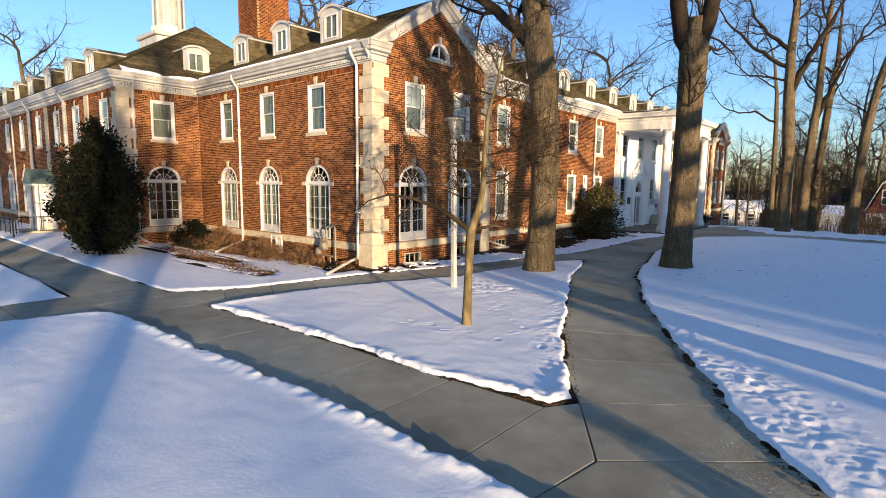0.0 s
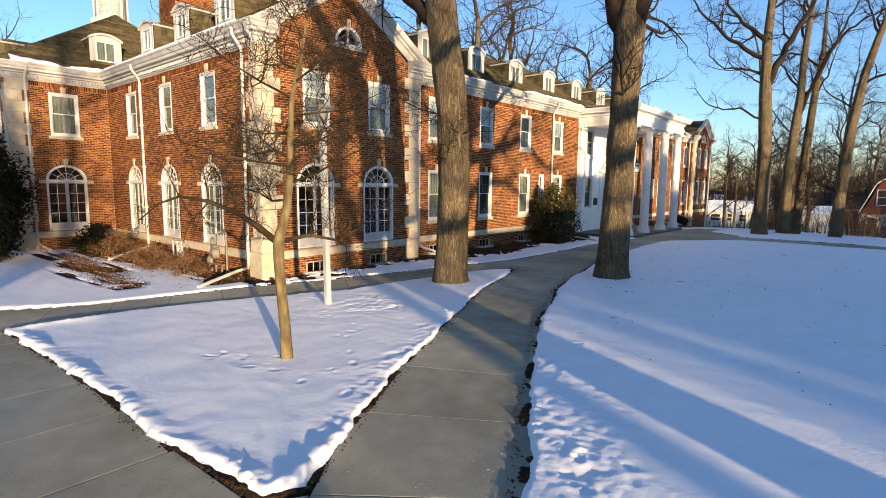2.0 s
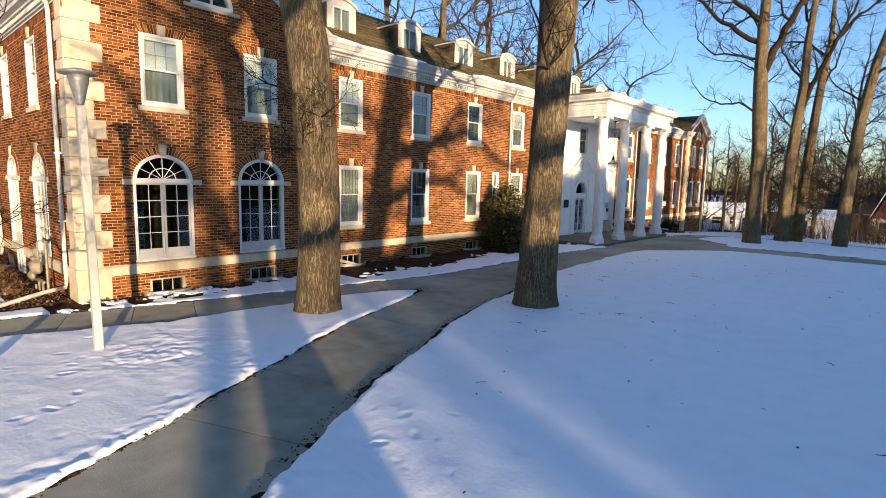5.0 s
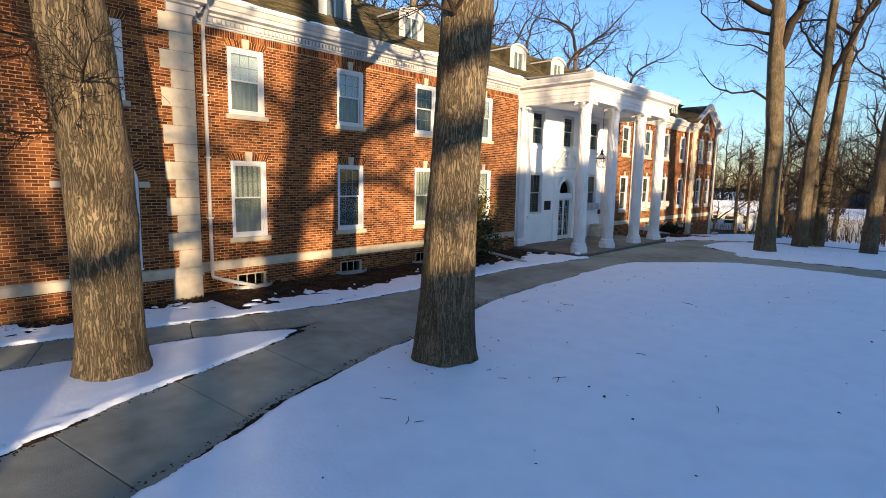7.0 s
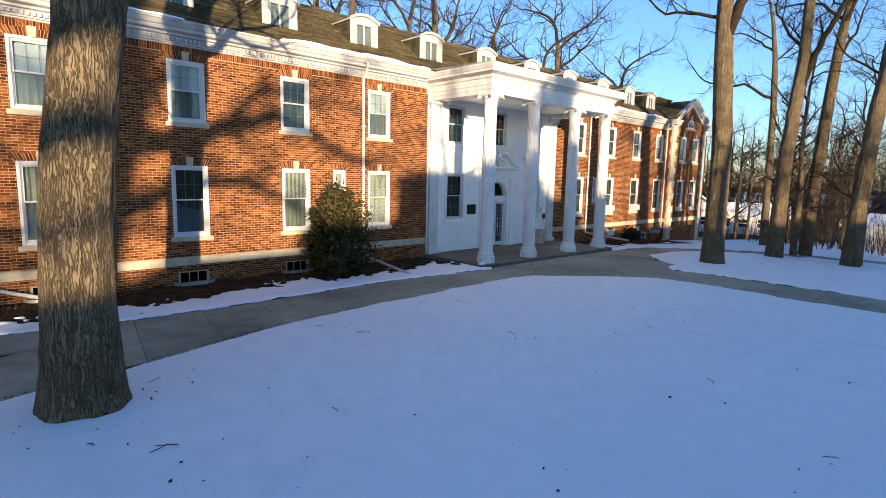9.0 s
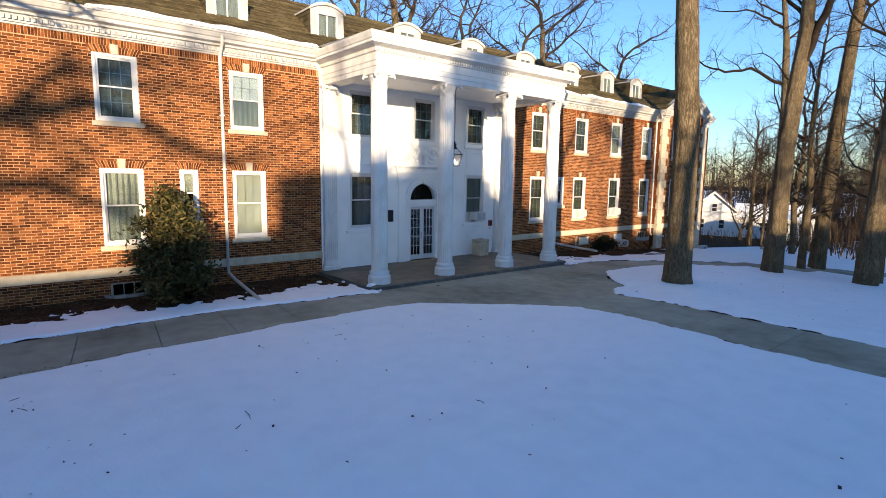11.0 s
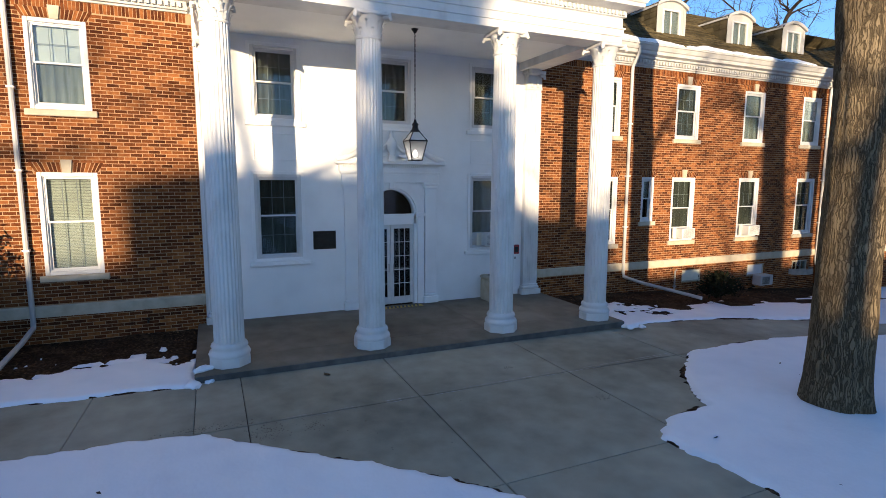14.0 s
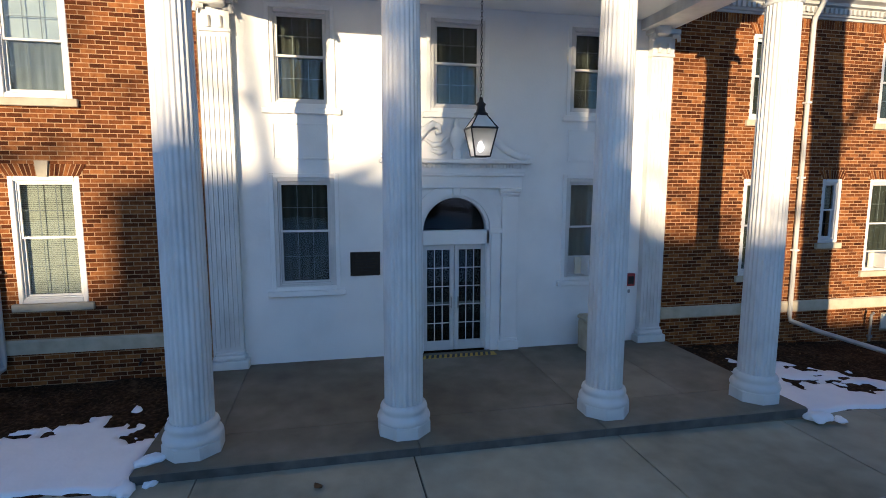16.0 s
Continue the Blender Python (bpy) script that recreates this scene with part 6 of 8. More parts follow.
def tree(name, m, trunk, radii, limbs, seed, label, depth=3, flare=0.5, bark=BARK, wood=TWIG, group="bare trees", kids=(6, 5, 5, 4), seg=56, spread=0.75, rough=0.075, wander=0.22, boughs=(), reach=2.2):
    """limbs: (height share on the trunk, direction, length, radius); boughs: (points, radius)."""
    ob = thing(name, m, label, "tree", group)
    part("trunk", trunk_mesh(trunk, radii, seed, seg, flare=flare, rough=rough), bark, ob, smooth=True)
    rng = random.Random(seed)
    b = Build()
    pts = [Vector(p) for p in trunk]
    for i, d, length, r in limbs:
        k = int(i)
        p = pts[k].lerp(pts[min(k + 1, len(pts) - 1)], i - k)
        grow(rng, b, p, Vector(d).normalized(), length, r, 0, depth, spread, wander, kids=kids)
    for line, r in boughs:
        bough(rng, b, line, r, depth, length=reach)
    part("crown", b, wood, ob, "bare crooked limbs and twigs", smooth=True)
    return ob


OAK = "tall bare oak with deeply ridged grey-brown bark standing in snow"
tree("oak_tree", pose(-8.78, 16.55, 0), [(0, 0, -0.15), (0.1, -0.02, 1.6), (0.18, -0.08, 3.4), (0.24, -0.25, 5.0), (0.2, -0.36, 6.0), (0.01, -0.44, 7.5), (-0.21, -0.55, 9.4), (-0.4, -0.7, 12)], [0.50, 0.49, 0.48, 0.47, 0.46, 0.46, 0.44, 0.32],
     [(6.2, (0.5, 0.6, 0.6), 4.5, 0.2), (6.8, (-0.3, 0.5, 0.8), 5, 0.2), (7, (0.2, -0.2, 1), 5, 0.3), (5.5, (0.7, -0.2, 0.5), 2.6, 0.06), (2.7, (0.8, -0.5, -0.1), 1.3, 0.025), (3.1, (-0.6, -0.8, 0.1), 1.5, 0.03), (2.3, (0.2, -0.9, -0.1), 1.2, 0.022)], 11, OAK, group="oaks by the walk", wander=0.30,
     boughs=[([(0.0, -0.44, 7.5), (-0.80, -0.62, 8.4), (-1.48, -0.85, 9.05), (-2.0, -1.15, 9.5), (-3.2, -1.9, 10.3), (-4.4, -2.6, 11.6)], 0.24)])
tree("oak_tree", pose(-5.38, 20.98, 0), [(0, 0, -0.15), (0.06, 0.03, 1.6), (0.08, 0.11, 3.5), (0.02, 0.38, 5.5), (0.0, 0.5, 7.0), (0.0, 0.55, 8.5), (0.05, 0.58, 9.3)], [0.53, 0.47, 0.45, 0.44, 0.46, 0.50, 0.30],
     [(3.2, (0.4, -0.7, 0.4), 2.2, 0.05), (4.4, (-0.2, 0.7, 0.6), 4.5, 0.16)], 12, OAK, group="oaks by the walk", wander=0.28, reach=3.2,
     boughs=[([(-0.15, 0.5, 8.2), (-0.5, 0.4, 9.2), (-0.63, 0.4, 9.9), (-0.85, 0.2, 12.0), (-1.4, -0.8, 14.5), (-1.8, -0.9, 17.0)], 0.33),
             ([(0.15, 0.56, 8.2), (0.42, 0.6, 9.1), (0.49, 0.65, 9.8), (0.85, 0.8, 12.0), (1.9, 1.2, 14.5), (2.3, 1.4, 17.0)], 0.31)])
tree("oak_tree", pose(-5.15, 44.6, 0), [(0, 0, -0.35), (0.0, 0.0, 2.0), (0.0, 0.0, 5.0), (-0.28, -0.09, 9.5), (-0.40, -0.09, 12.5), (-0.33, -0.07, 14.6), (-0.3, -0.05, 17)], [0.47, 0.42, 0.39, 0.36, 0.27, 0.22, 0.14],
     [(6, (0, 0, 1), 4, 0.14), (4.6, (0.2, 0.8, 0.7), 4, 0.12), (5.3, (-0.2, -0.8, 0.7), 4, 0.11)], 13, OAK, group="oaks by the walk", wander=0.30,
     boughs=[([(-0.25, -0.05, 9.5), (0.2, 0.05, 11.0), (0.65, 0.14, 12.1), (1.2, 0.25, 13.2), (1.79, 0.38, 14.3), (2.6, 0.5, 16.0)], 0.24),
             ([(-0.38, -0.08, 11.4), (-1.0, -0.2, 11.7), (-1.65, -0.35, 12.2), (-3.0, -0.63, 13.4), (-4.44, -0.93, 15.0), (-5.2, -1.0, 16.4)], 0.15),
             ([(-0.42, -0.09, 12.5), (-1.58, -0.33, 13.6), (-2.62, -0.55, 14.9), (-3.2, -0.6, 16.5)], 0.16),
             ([(-0.36, -0.08, 10.5), (-1.3, -0.3, 10.8), (-2.7, -0.55, 11.0), (-3.7, -0.7, 12.0), (-3.9, -0.7, 12.8)], 0.08)])
tree("oak_tree", pose(-5.05, 53.42, 0), [(0, 0, -0.85), (0.05, 0.01, 2.5), (0.1, 0.02, 5.0), (0.25, 0.05, 7.5), (0.42, 0.09, 10.3), (0.42, 0.09, 13.2), (0.66, 0.11, 16.7), (0.8, 0.1, 19)], [0.42, 0.37, 0.35, 0.33, 0.27, 0.23, 0.17, 0.1],
     [(7, (0.1, 0, 1), 4, 0.1), (5.3, (-0.7, 0.3, 0.7), 4, 0.1), (5.9, (-0.4, -0.7, 0.8), 4, 0.1)], 14, OAK, group="oaks by the walk", wander=0.30,
     boughs=[([(0.38, 0.08, 8.5), (0.75, 0.18, 9.9), (1.4, 0.35, 11.6), (1.83, 0.5, 12.7), (2.5, 0.6, 14.5), (3.2, 0.6, 16.0)], 0.19),
             ([(0.4, 0.09, 10.6), (-0.3, 0.0, 11.4), (-1.0, -0.1, 12.6), (-1.3, -0.1, 14.4)], 0.09)])
tree("oak_tree", pose(-4.9, 59.4, 0), [(0, 0, -1.3), (0.1, 0.02, 2.8), (0.25, 0.05, 6.5), (0.44, 0.09, 10.0), (0.62, 0.12, 12.5), (0.85, 0.18, 14.3), (0.8, 0.12, 18)], [0.37, 0.34, 0.32, 0.29, 0.25, 0.2, 0.1],
     [(6, (0, 0, 1), 4, 0.1), (4.4, (-0.7, 0.2, 0.7), 4, 0.11)], 15, OAK, group="oaks by the walk", wander=0.30,
     boughs=[([(0.65, 0.1, 13.0), (1.08, 0.16, 14.3), (2.42, 0.35, 16.1), (4.78, 0.7, 17.5)], 0.16),
             ([(0.5, 0.1, 11.0), (1.3, 0.2, 12.4), (1.7, 0.2, 14.5)], 0.10)])
tree("oak_tree", pose(-1.7, 54.0, 0), [(0, 0, -1.2), (0.08, 0.02, 2.0), (0.2, 0.03, 4.8), (0.35, 0.05, 7.5), (0.62, 0.07, 9.7), (0.87, 0.08, 11.5), (1.45, 0.14, 14.1), (1.91, 0.18, 15.9), (2.5, 0.2, 18)], [0.44, 0.38, 0.36, 0.34, 0.30, 0.27, 0.22, 0.17, 0.08],
     [(8, (0.2, 0, 1), 3.5, 0.08), (6.2, (-0.3, 0.8, 0.7), 4, 0.1)], 16, OAK, group="oaks by the walk", wander=0.32,
     boughs=[([(0.75, 0.07, 10.6), (1.8, 0.1, 11.2), (3.2, 0.2, 11.6), (4.5, 0.2, 12.4)], 0.11),
             ([(0.5, 0.05, 8.9), (-0.4, 0.0, 9.6), (-1.2, 0.0, 10.2), (-1.9, 0.0, 11.6)], 0.07),
             ([(1.45, 0.14, 14.1), (0.9, 0.1, 15.6), (0.4, 0.1, 17.0)], 0.10), ([(0.55, 0.06, 9.0), (1.4, 0.2, 9.4), (2.4, 0.3, 9.2), (3.4, 0.4, 9.8)], 0.06)])

tree("bare_tree", pose(-9.0, 66.0, 0), [(-0.1, 0, -1.8), (-0.2, -0.1, 4), (-0.3, -0.15, 9.15), (-0.5, -0.23, 12.8), (-0.85, -0.34, 15.6), (-1.3, -0.45, 17.5)], [0.28, 0.25, 0.22, 0.18, 0.13, 0.08],
     [(5, (-0.1, 0, 1), 3.5, 0.07)], 17, "slender dark bare tree behind the oaks", group="woods beyond", seg=20, wander=0.34, reach=1.7,
     boughs=[([(-0.3, -0.15, 9.8), (-1.35, -0.49, 10.44), (-2.3, -0.76, 11.12), (-3.75, -1.17, 11.0), (-5.1, -1.2, 11.6), (-6.2, -1.27, 12.9)], 0.12),
             ([(-0.55, -0.25, 13.3), (-1.85, -0.63, 14.32), (-2.8, -0.9, 14.9), (-3.9, -1.2, 14.97), (-4.8, -1.3, 15.3)], 0.09),
             ([(-0.7, -0.28, 14.2), (-2.1, -0.7, 15.15), (-3.0, -0.9, 16.2)], 0.07), ([(-0.5, -0.2, 12.6), (0.4, 0.0, 13.4), (0.9, 0.1, 14.6)], 0.07)])

# the young tree in the triangle of snow
SAPTWIG = material("young tree twigs", [(0.014, 0.010, 0.006), (0.036, 0.026, 0.015), (0.085, 0.062, 0.034)], 0.9, 4, 0.2, 30, spec=0.08)
tree("young_tree", pose(-6.12, 8.88, 0), [(0, 0, -0.1), (0.06, -0.06, 0.6), (0.16, -0.17, 1.2), (0.26, -0.27, 1.75), (0.31, -0.30, 2.15), (0.46, -0.24, 2.65), (0.52, -0.20, 3.1), (0.53, -0.18, 3.8), (0.56, -0.14, 4.5), (0.69, -0.04, 5.1), (0.78, 0.0, 5.6)], [0.102, 0.092, 0.086, 0.086, 0.096, 0.070, 0.060, 0.050, 0.040, 0.028, 0.016],
           [(5.4, (-0.9, -0.3, 0.05), 1.3, 0.022), (6.0, (0.7, 0.6, 0.1), 1.3, 0.024), (6.4, (-0.7, -0.7, 0.1), 1.4, 0.024), (6.8, (0.5, 0.8, 0.0), 1.4, 0.022), (7.1, (-0.9, 0.3, 0.1), 1.5, 0.024), (7.5, (0.6, 0.7, 0.2), 1.3, 0.020), (7.9, (-0.6, -0.6, 0.3), 1.5, 0.022), (8.3, (0.7, -0.1, 0.3), 1.1, 0.020), (8.6, (-0.8, 0.2, 0.3), 1.4, 0.020), (9.0, (0.2, 0.9, 0.4), 1.2, 0.018), (9.4, (-0.5, -0.6, 0.5), 1.0, 0.018), (10, (0.3, 0.3, 0.8), 0.8, 0.018)],
           21, "young bare tree with smooth tan bark and twisted twigs", depth=3, flare=0.25, bark=SAPBARK, wood=SAPTWIG, kids=(7, 5, 4), seg=24, spread=1.05, rough=0.03, group="young trees", wander=0.36, reach=0.7,
           boughs=[([(0.30, -0.30, 2.12), (0.0, -0.5, 2.40), (-0.32, -0.66, 2.60), (-0.75, -0.92, 2.78), (-1.2, -1.2, 2.86), (-1.6, -1.4, 2.72)], 0.058),
                   ([(0.31, -0.30, 2.15), (0.6, 0.1, 2.25), (0.8, 0.5, 2.15), (0.95, 0.9, 2.35)], 0.040),
                   ([(0.53, -0.18, 3.5), (0.32, -0.34, 3.62), (0.0, -0.55, 3.55), (-0.4, -0.8, 3.75)], 0.034)])

# ---- the small tree that the camera skirts, its twigs crossing the view ----
CRABWOOD = material("fruit tree twig", [(0.012, 0.009, 0.008), (0.034, 0.021, 0.016), (0.105, 0.056, 0.034)], 0.7, 6, 0.2, 60, spec=0.2)
ct = thing("crab_tree", pose(4.35, 8.75, 0), "small bare fruit tree with spurred twigs", "tree", "young trees")
part("trunk", trunk_mesh([(0, 0, -0.1), (0.03, 0.02, 0.6), (-0.05, 0.0, 1.2), (-0.15, -0.05, 1.7)], [0.11, 0.095, 0.085, 0.07], 61, 20, 9, 0.3, 0.04), SAPBARK, ct, smooth=True)
BOUGHS = [
    ([(4.2, 8.7, 1.65), (3.8, 8.1, 2.4), (3.15, 7.38, 2.60), (2.90, 7.21, 2.67), (2.82, 7.18, 2.73), (2.69, 7.18, 2.78), (2.53, 7.14, 2.82)], 0.0054),
    ([(4.2, 8.7, 1.65), (3.5, 8.65, 1.9), (2.86, 8.42, 2.07), (2.65, 8.06, 2.16), (2.48, 7.90, 2.16), (2.32, 7.76, 2.165)], 0.0061),
    ([(2.66, 8.08, 2.16), (2.5, 8.16, 2.22), (2.36, 8.25, 2.27)], 0.0028),
    ([(4.2, 8.7, 1.65), (3.4, 8.75, 2.0), (2.96, 9.0, 2.15), (2.63, 9.38, 2.26), (2.45, 9.40, 2.42), (2.32, 9.35, 2.64)], 0.0061),
    ([(4.2, 8.7, 1.65), (3.7, 8.9, 2.3), (3.23, 8.9, 2.42), (3.01, 8.75, 2.44), (2.77, 8.45, 2.51)], 0.0053),
    ([(4.2, 8.7, 1.65), (3.3, 8.0, 1.95), (2.66, 7.74, 2.08), (2.48, 7.70, 2.11), (2.34, 7.56, 2.18), (2.2, 7.42, 2.27)], 0.0061),
    ([(4.2, 8.7, 1.65), (3.6, 8.3, 2.7), (3.21, 8.0, 2.85), (3.17, 7.8, 2.90), (3.14, 7.63, 2.95)], 0.0053),
    ([(4.2, 8.7, 1.65), (3.4, 9.0, 1.85), (3.02, 8.95, 1.98), (2.87, 8.7, 2.1), (2.72, 8.42, 2.19)], 0.0053),
    ([(3.1, 8.5, 2.02), (2.95, 8.3, 2.16), (2.80, 8.22, 2.26), (2.66, 8.25, 2.30)], 0.0041),
    ([(3.2, 8.6, 1.98), (3.0, 8.65, 2.14), (2.82, 8.75, 2.22), (2.66, 8.92, 2.24)], 0.0041),
    ([(3.0, 7.88, 2.02), (2.84, 7.62, 2.10), (2.70, 7.52, 2.20), (2.60, 7.50, 2.27)], 0.0037),
    ([(3.1, 8.95, 2.05), (2.95, 9.1, 2.26), (2.80, 9.2, 2.36), (2.70, 9.3, 2.42)], 0.0037),
    ([(4.2, 8.7, 1.65), (4.5, 9.3, 2.3), (4.6, 9.9, 2.9)], 0.012), ([(4.2, 8.7, 1.65), (4.9, 8.5, 2.4), (5.6, 8.3, 3.0)], 0.012), ([(4.2, 8.7, 1.65), (4.4, 8.0, 2.3), (4.8, 7.4, 2.7)], 0.012)]
rc = random.Random(63)
base_at = Vector((4.35, 8.75, 0))


def spurred(b, pts, r, spurs, shoots):
    """A crooked twig with short budded spurs and now and then a longer shoot."""
    line = [pts[0]]
    for p, q in zip(pts, pts[1:]):
        n = max(2, int((q - p).length / 0.045))
        for k in range(1, n + 1):
            line.append(p.lerp(q, k / n) + Vector((rc.gauss(0, 1), rc.gauss(0, 1), rc.gauss(0, 1))) * 0.0042)
    m = len(line)
    b.tube(line, [r * (1 - 0.80 * (k / (m - 1)) ** 0.8) + 0.0008 for k in range(m)], 7)
    turn = rc.random() * 6.283
    for k in range(2, m - 1):
        if (line[k] - pts[-1]).length > 1.5:
            continue
        d = (line[k + 1] - line[k]).normalized()
        for _ in range(spurs):
            turn += 2.4 + rc.gauss(0, 0.4)
            side = d.orthogonal().normalized()
            side.rotate(Matrix.Rotation(turn, 3, d))
            if rc.random() < 0.22:
                continue
            p = line[k].lerp(line[k + 1], rc.random())
            ln = rc.uniform(0.010, 0.032) * (1.6 if rc.random() < 0.2 else 1.0)
            a = p + (side + d * 0.5) * ln * 0.6
            e = a + (side * 0.5 + d * rc.uniform(0.2, 1.0) + Vector((0, 0, 0.4))).normalized() * ln * 0.7
            b.tube([p, a, e], [0.0021, 0.0019, 0.0009], 5)
            b.tube([a.lerp(e, 0.5), e + (e - a) * 0.25], [0.0028, 0.0008], 5)
        if shoots and rc.random() < shoots:
            side = d.orthogonal().normalized()
            side.rotate(Matrix.Rotation(rc.random() * 6.283, 3, d))
            w = [line[k]]
            way = (d * 0.8 + side + Vector((0, 0, 0.3))).normalized()
            for _ in range(rc.randint(3, 6)):
                way = (way + Vector((rc.gauss(0, 0.15), rc.gauss(0, 0.15), rc.gauss(0, 0.15)))).normalized()
                w.append(w[-1] + way * 0.035)
            spurred(b, w, 0.0030, 1, 0)


for k, (line, r) in enumerate(BOUGHS):
    b = Build()
    spurred(b, [Vector(p) - base_at for p in line], r, 1, 0.15)
    part("limb", b, CRABWOOD, ct, smooth=True)

# ---- lamp post ----
POSTC = material("weathered white post", [(0.30, 0.28, 0.24), (0.44, 0.42, 0.37), (0.54, 0.52, 0.47)], 0.8, 7, 0.3, 40, stretch=(1, 1, 0.3))
lp = thing("lamp_post", pose(-8.95, 11.92, 0, 0.5, -0.7, 0), "weathered pale lamp post with disc-topped grey lamp", "lamp post")
part("post", Build().box(-0.068, 0.068, -0.068, 0.068, -0.1, 4.36, 0.012), POSTC, lp)
part("lamp_body", Build().lathe([(0.06, 4.40), (0.075, 4.45), (0.15, 4.78), (0.165, 4.88), (0.12, 4.89)], 20), STEEL, lp, smooth=True)
part("lamp_cap", Build().lathe([(0.10, 4.88), (0.295, 4.90), (0.30, 4.935), (0.10, 4.99), (0.02, 5.0)], 28), STEEL, lp, smooth=True)

# ---- downspouts ----
def downspout(pts, label="white metal downspout with an angled foot", name="downspout"):
    ob = thing(name, pose(*pts[0]), label, "downspout", "downspouts")
    base = Vector(pts[0])
    loc = [Vector(p) - base for p in pts]
    part("pipe", Build().tube(loc, 0.052, 8), DIMWHITE, ob, smooth=False)
    n = 4
    for k in range(1, n):
        z = loc[3].z + (loc[-3].z - loc[3].z) * k / n
        x, y = loc[3].x, loc[3].y
        part("strap", Build().box(x - 0.065, x + 0.065, y - 0.065, y + 0.065, z - 0.02, z + 0.02), WHITE, ob)
    return ob


def spout_east(y, x, foot, z0=0.22, out=0.9):
    o = x + 0.09
    return downspout([(x + 0.40, y, 7.80), (x + 0.38, y, 7.62), (o + 0.02, y, 7.25), (o, y, 7.1), (o, y, z0 + 0.25), (o + 0.03, y, z0 + 0.1), (o + out * 0.25, y + foot * 0.25, z0 - 0.02), (o + out, y + foot, 0.07)])


spout_east(20.42, XF, 1.15, 0.35, 0.25)
spout_east(31.78, XF, -0.1, 0.3, 3.0)
spout_east(47.98, XF, 0.9, 0.3, 2.4)
spout_east(58.2, XF, 0.8, 0.1, 0.5)
for x, foot, far in ((-22.28, 1.2, 1.9), (-14.12, 0.85, 2.05)):
    o = YS - 0.09
    downspout([(x, YS - 0.40, 7.80), (x, YS - 0.38, 7.62), (x, o - 0.02, 7.25), (x, o, 7.1), (x, o, 0.5), (x, o - 0.03, 0.32), (x + foot * 0.2, o - far * 0.22, 0.30), (x + foot, o - far, 0.09)])
spout_east(9.68, XW, 0.4, 0.3, 0.5)
for x in (-33.6, -40.6, -45.2):
    o = YW - 0.09
    downspout([(x, YW - 0.40, 7.80), (x, YW - 0.38, 7.62), (x, o - 0.02, 7.25), (x, o, 7.1), (x, o, 0.5), (x, o - 0.03, 0.32), (x + 0.1, o - 0.15, 0.22), (x + 0.3, o - 0.55, 0.07)])

# ---- shrubs ----
def shrub(name, m, size, count, leaf, mat, label, seed, stems=8, lump=0.25, category="shrub", low=0.06, top=1.7):
    """Stems and many single leaves or sprays in an uneven mass."""
    ob = thing(name, m, label, category, "shrubs by the hall")
    rng = random.Random(seed)
    sx, sy, h = size
    st = Build()
    for k in range(stems):
        a = rng.random() * 6.283
        e = Vector((math.cos(a) * sx * rng.uniform(0.2, 0.75), math.sin(a) * sy * rng.uniform(0.2, 0.75), h * rng.uniform(0.5, 0.9)))
        mid_ = e * 0.5 + Vector((rng.gauss(0, 0.08), rng.gauss(0, 0.08), 0.1))
        st.tube([(e.x * 0.12, e.y * 0.12, -0.05), tuple(mid_), tuple(e)], [0.035, 0.022, 0.008], 5, cap=False)
    part("stems", st, TWIG, ob)
    lv = Build()
    centres = []
    while len(centres) < int(count / 26):
        f = low + (1 - low) * rng.random()
        an = rng.random() * 6.283
        lim = (1 - max(0.0, (f - 0.35) / 0.65) ** top) * (1.0 + 0.42 * float(value_noise(np.array(an * 1.6 + seed), np.array(f * 5.0 + seed), seed))) * min(1.0, 0.55 + 1.6 * f)
        rad_ = lim * math.sqrt(rng.uniform(0.15, 1.0))
        centres.append((Vector((math.cos(an) * sx * rad_, math.sin(an) * sy * rad_, f * h * (0.93 + 0.14 * rng.random() + (0.13 * math.sin(3 * an + seed) if top > 2 else 0)))), rng.uniform(0.45, 1.0)))
    for c, s in centres:
        for _ in range(26):
            p = c + Vector((rng.gauss(0, lump), rng.gauss(0, lump), rng.gauss(0, lump * 0.8))) * s
            if p.z < 0.03:
                continue
            d = Vector((rng.gauss(0, 1), rng.gauss(0, 1), rng.gauss(0.1, 0.8))).normalized()
            side = d.orthogonal().normalized()
            side.rotate(Matrix.Rotation(rng.random() * 6.283, 3, d))
            ln, wd = leaf[0] * rng.uniform(0.7, 1.3), leaf[1] * rng.uniform(0.7, 1.2)
            lv.face(tuple(p), tuple(p + d * ln * 0.5 + side * wd), tuple(p + d * ln), tuple(p + d * ln * 0.5 - side * wd))
    part("leaves", lv, mat, ob)
    return ob


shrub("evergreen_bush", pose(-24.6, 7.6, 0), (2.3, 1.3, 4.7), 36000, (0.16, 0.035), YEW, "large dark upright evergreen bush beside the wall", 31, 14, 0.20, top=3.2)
shrub("rhododendron", pose(-12.6, 29.9, 0), (1.35, 1.0, 2.85), 8200, (0.17, 0.032), RHODO, "rhododendron with drooping leathery leaves against brick wall", 32, 12, 0.2, top=2.4)
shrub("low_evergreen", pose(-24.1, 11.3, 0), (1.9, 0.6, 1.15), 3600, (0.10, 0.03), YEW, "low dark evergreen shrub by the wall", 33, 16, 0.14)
shrub("dry_shrub", pose(-21.6, 11.3, 0), (1.3, 0.7, 1.0), 2600, (0.14, 0.012), DRYLEAF, "dry brown ornamental grass by the wall", 34, 20, 0.16)
shrub("dry_shrub", pose(-18.2, 11.3, 0), (1.4, 0.8, 0.75), 2600, (0.16, 0.010), DRYLEAF, "dry brown ornamental grass by the wall", 35, 20, 0.16)
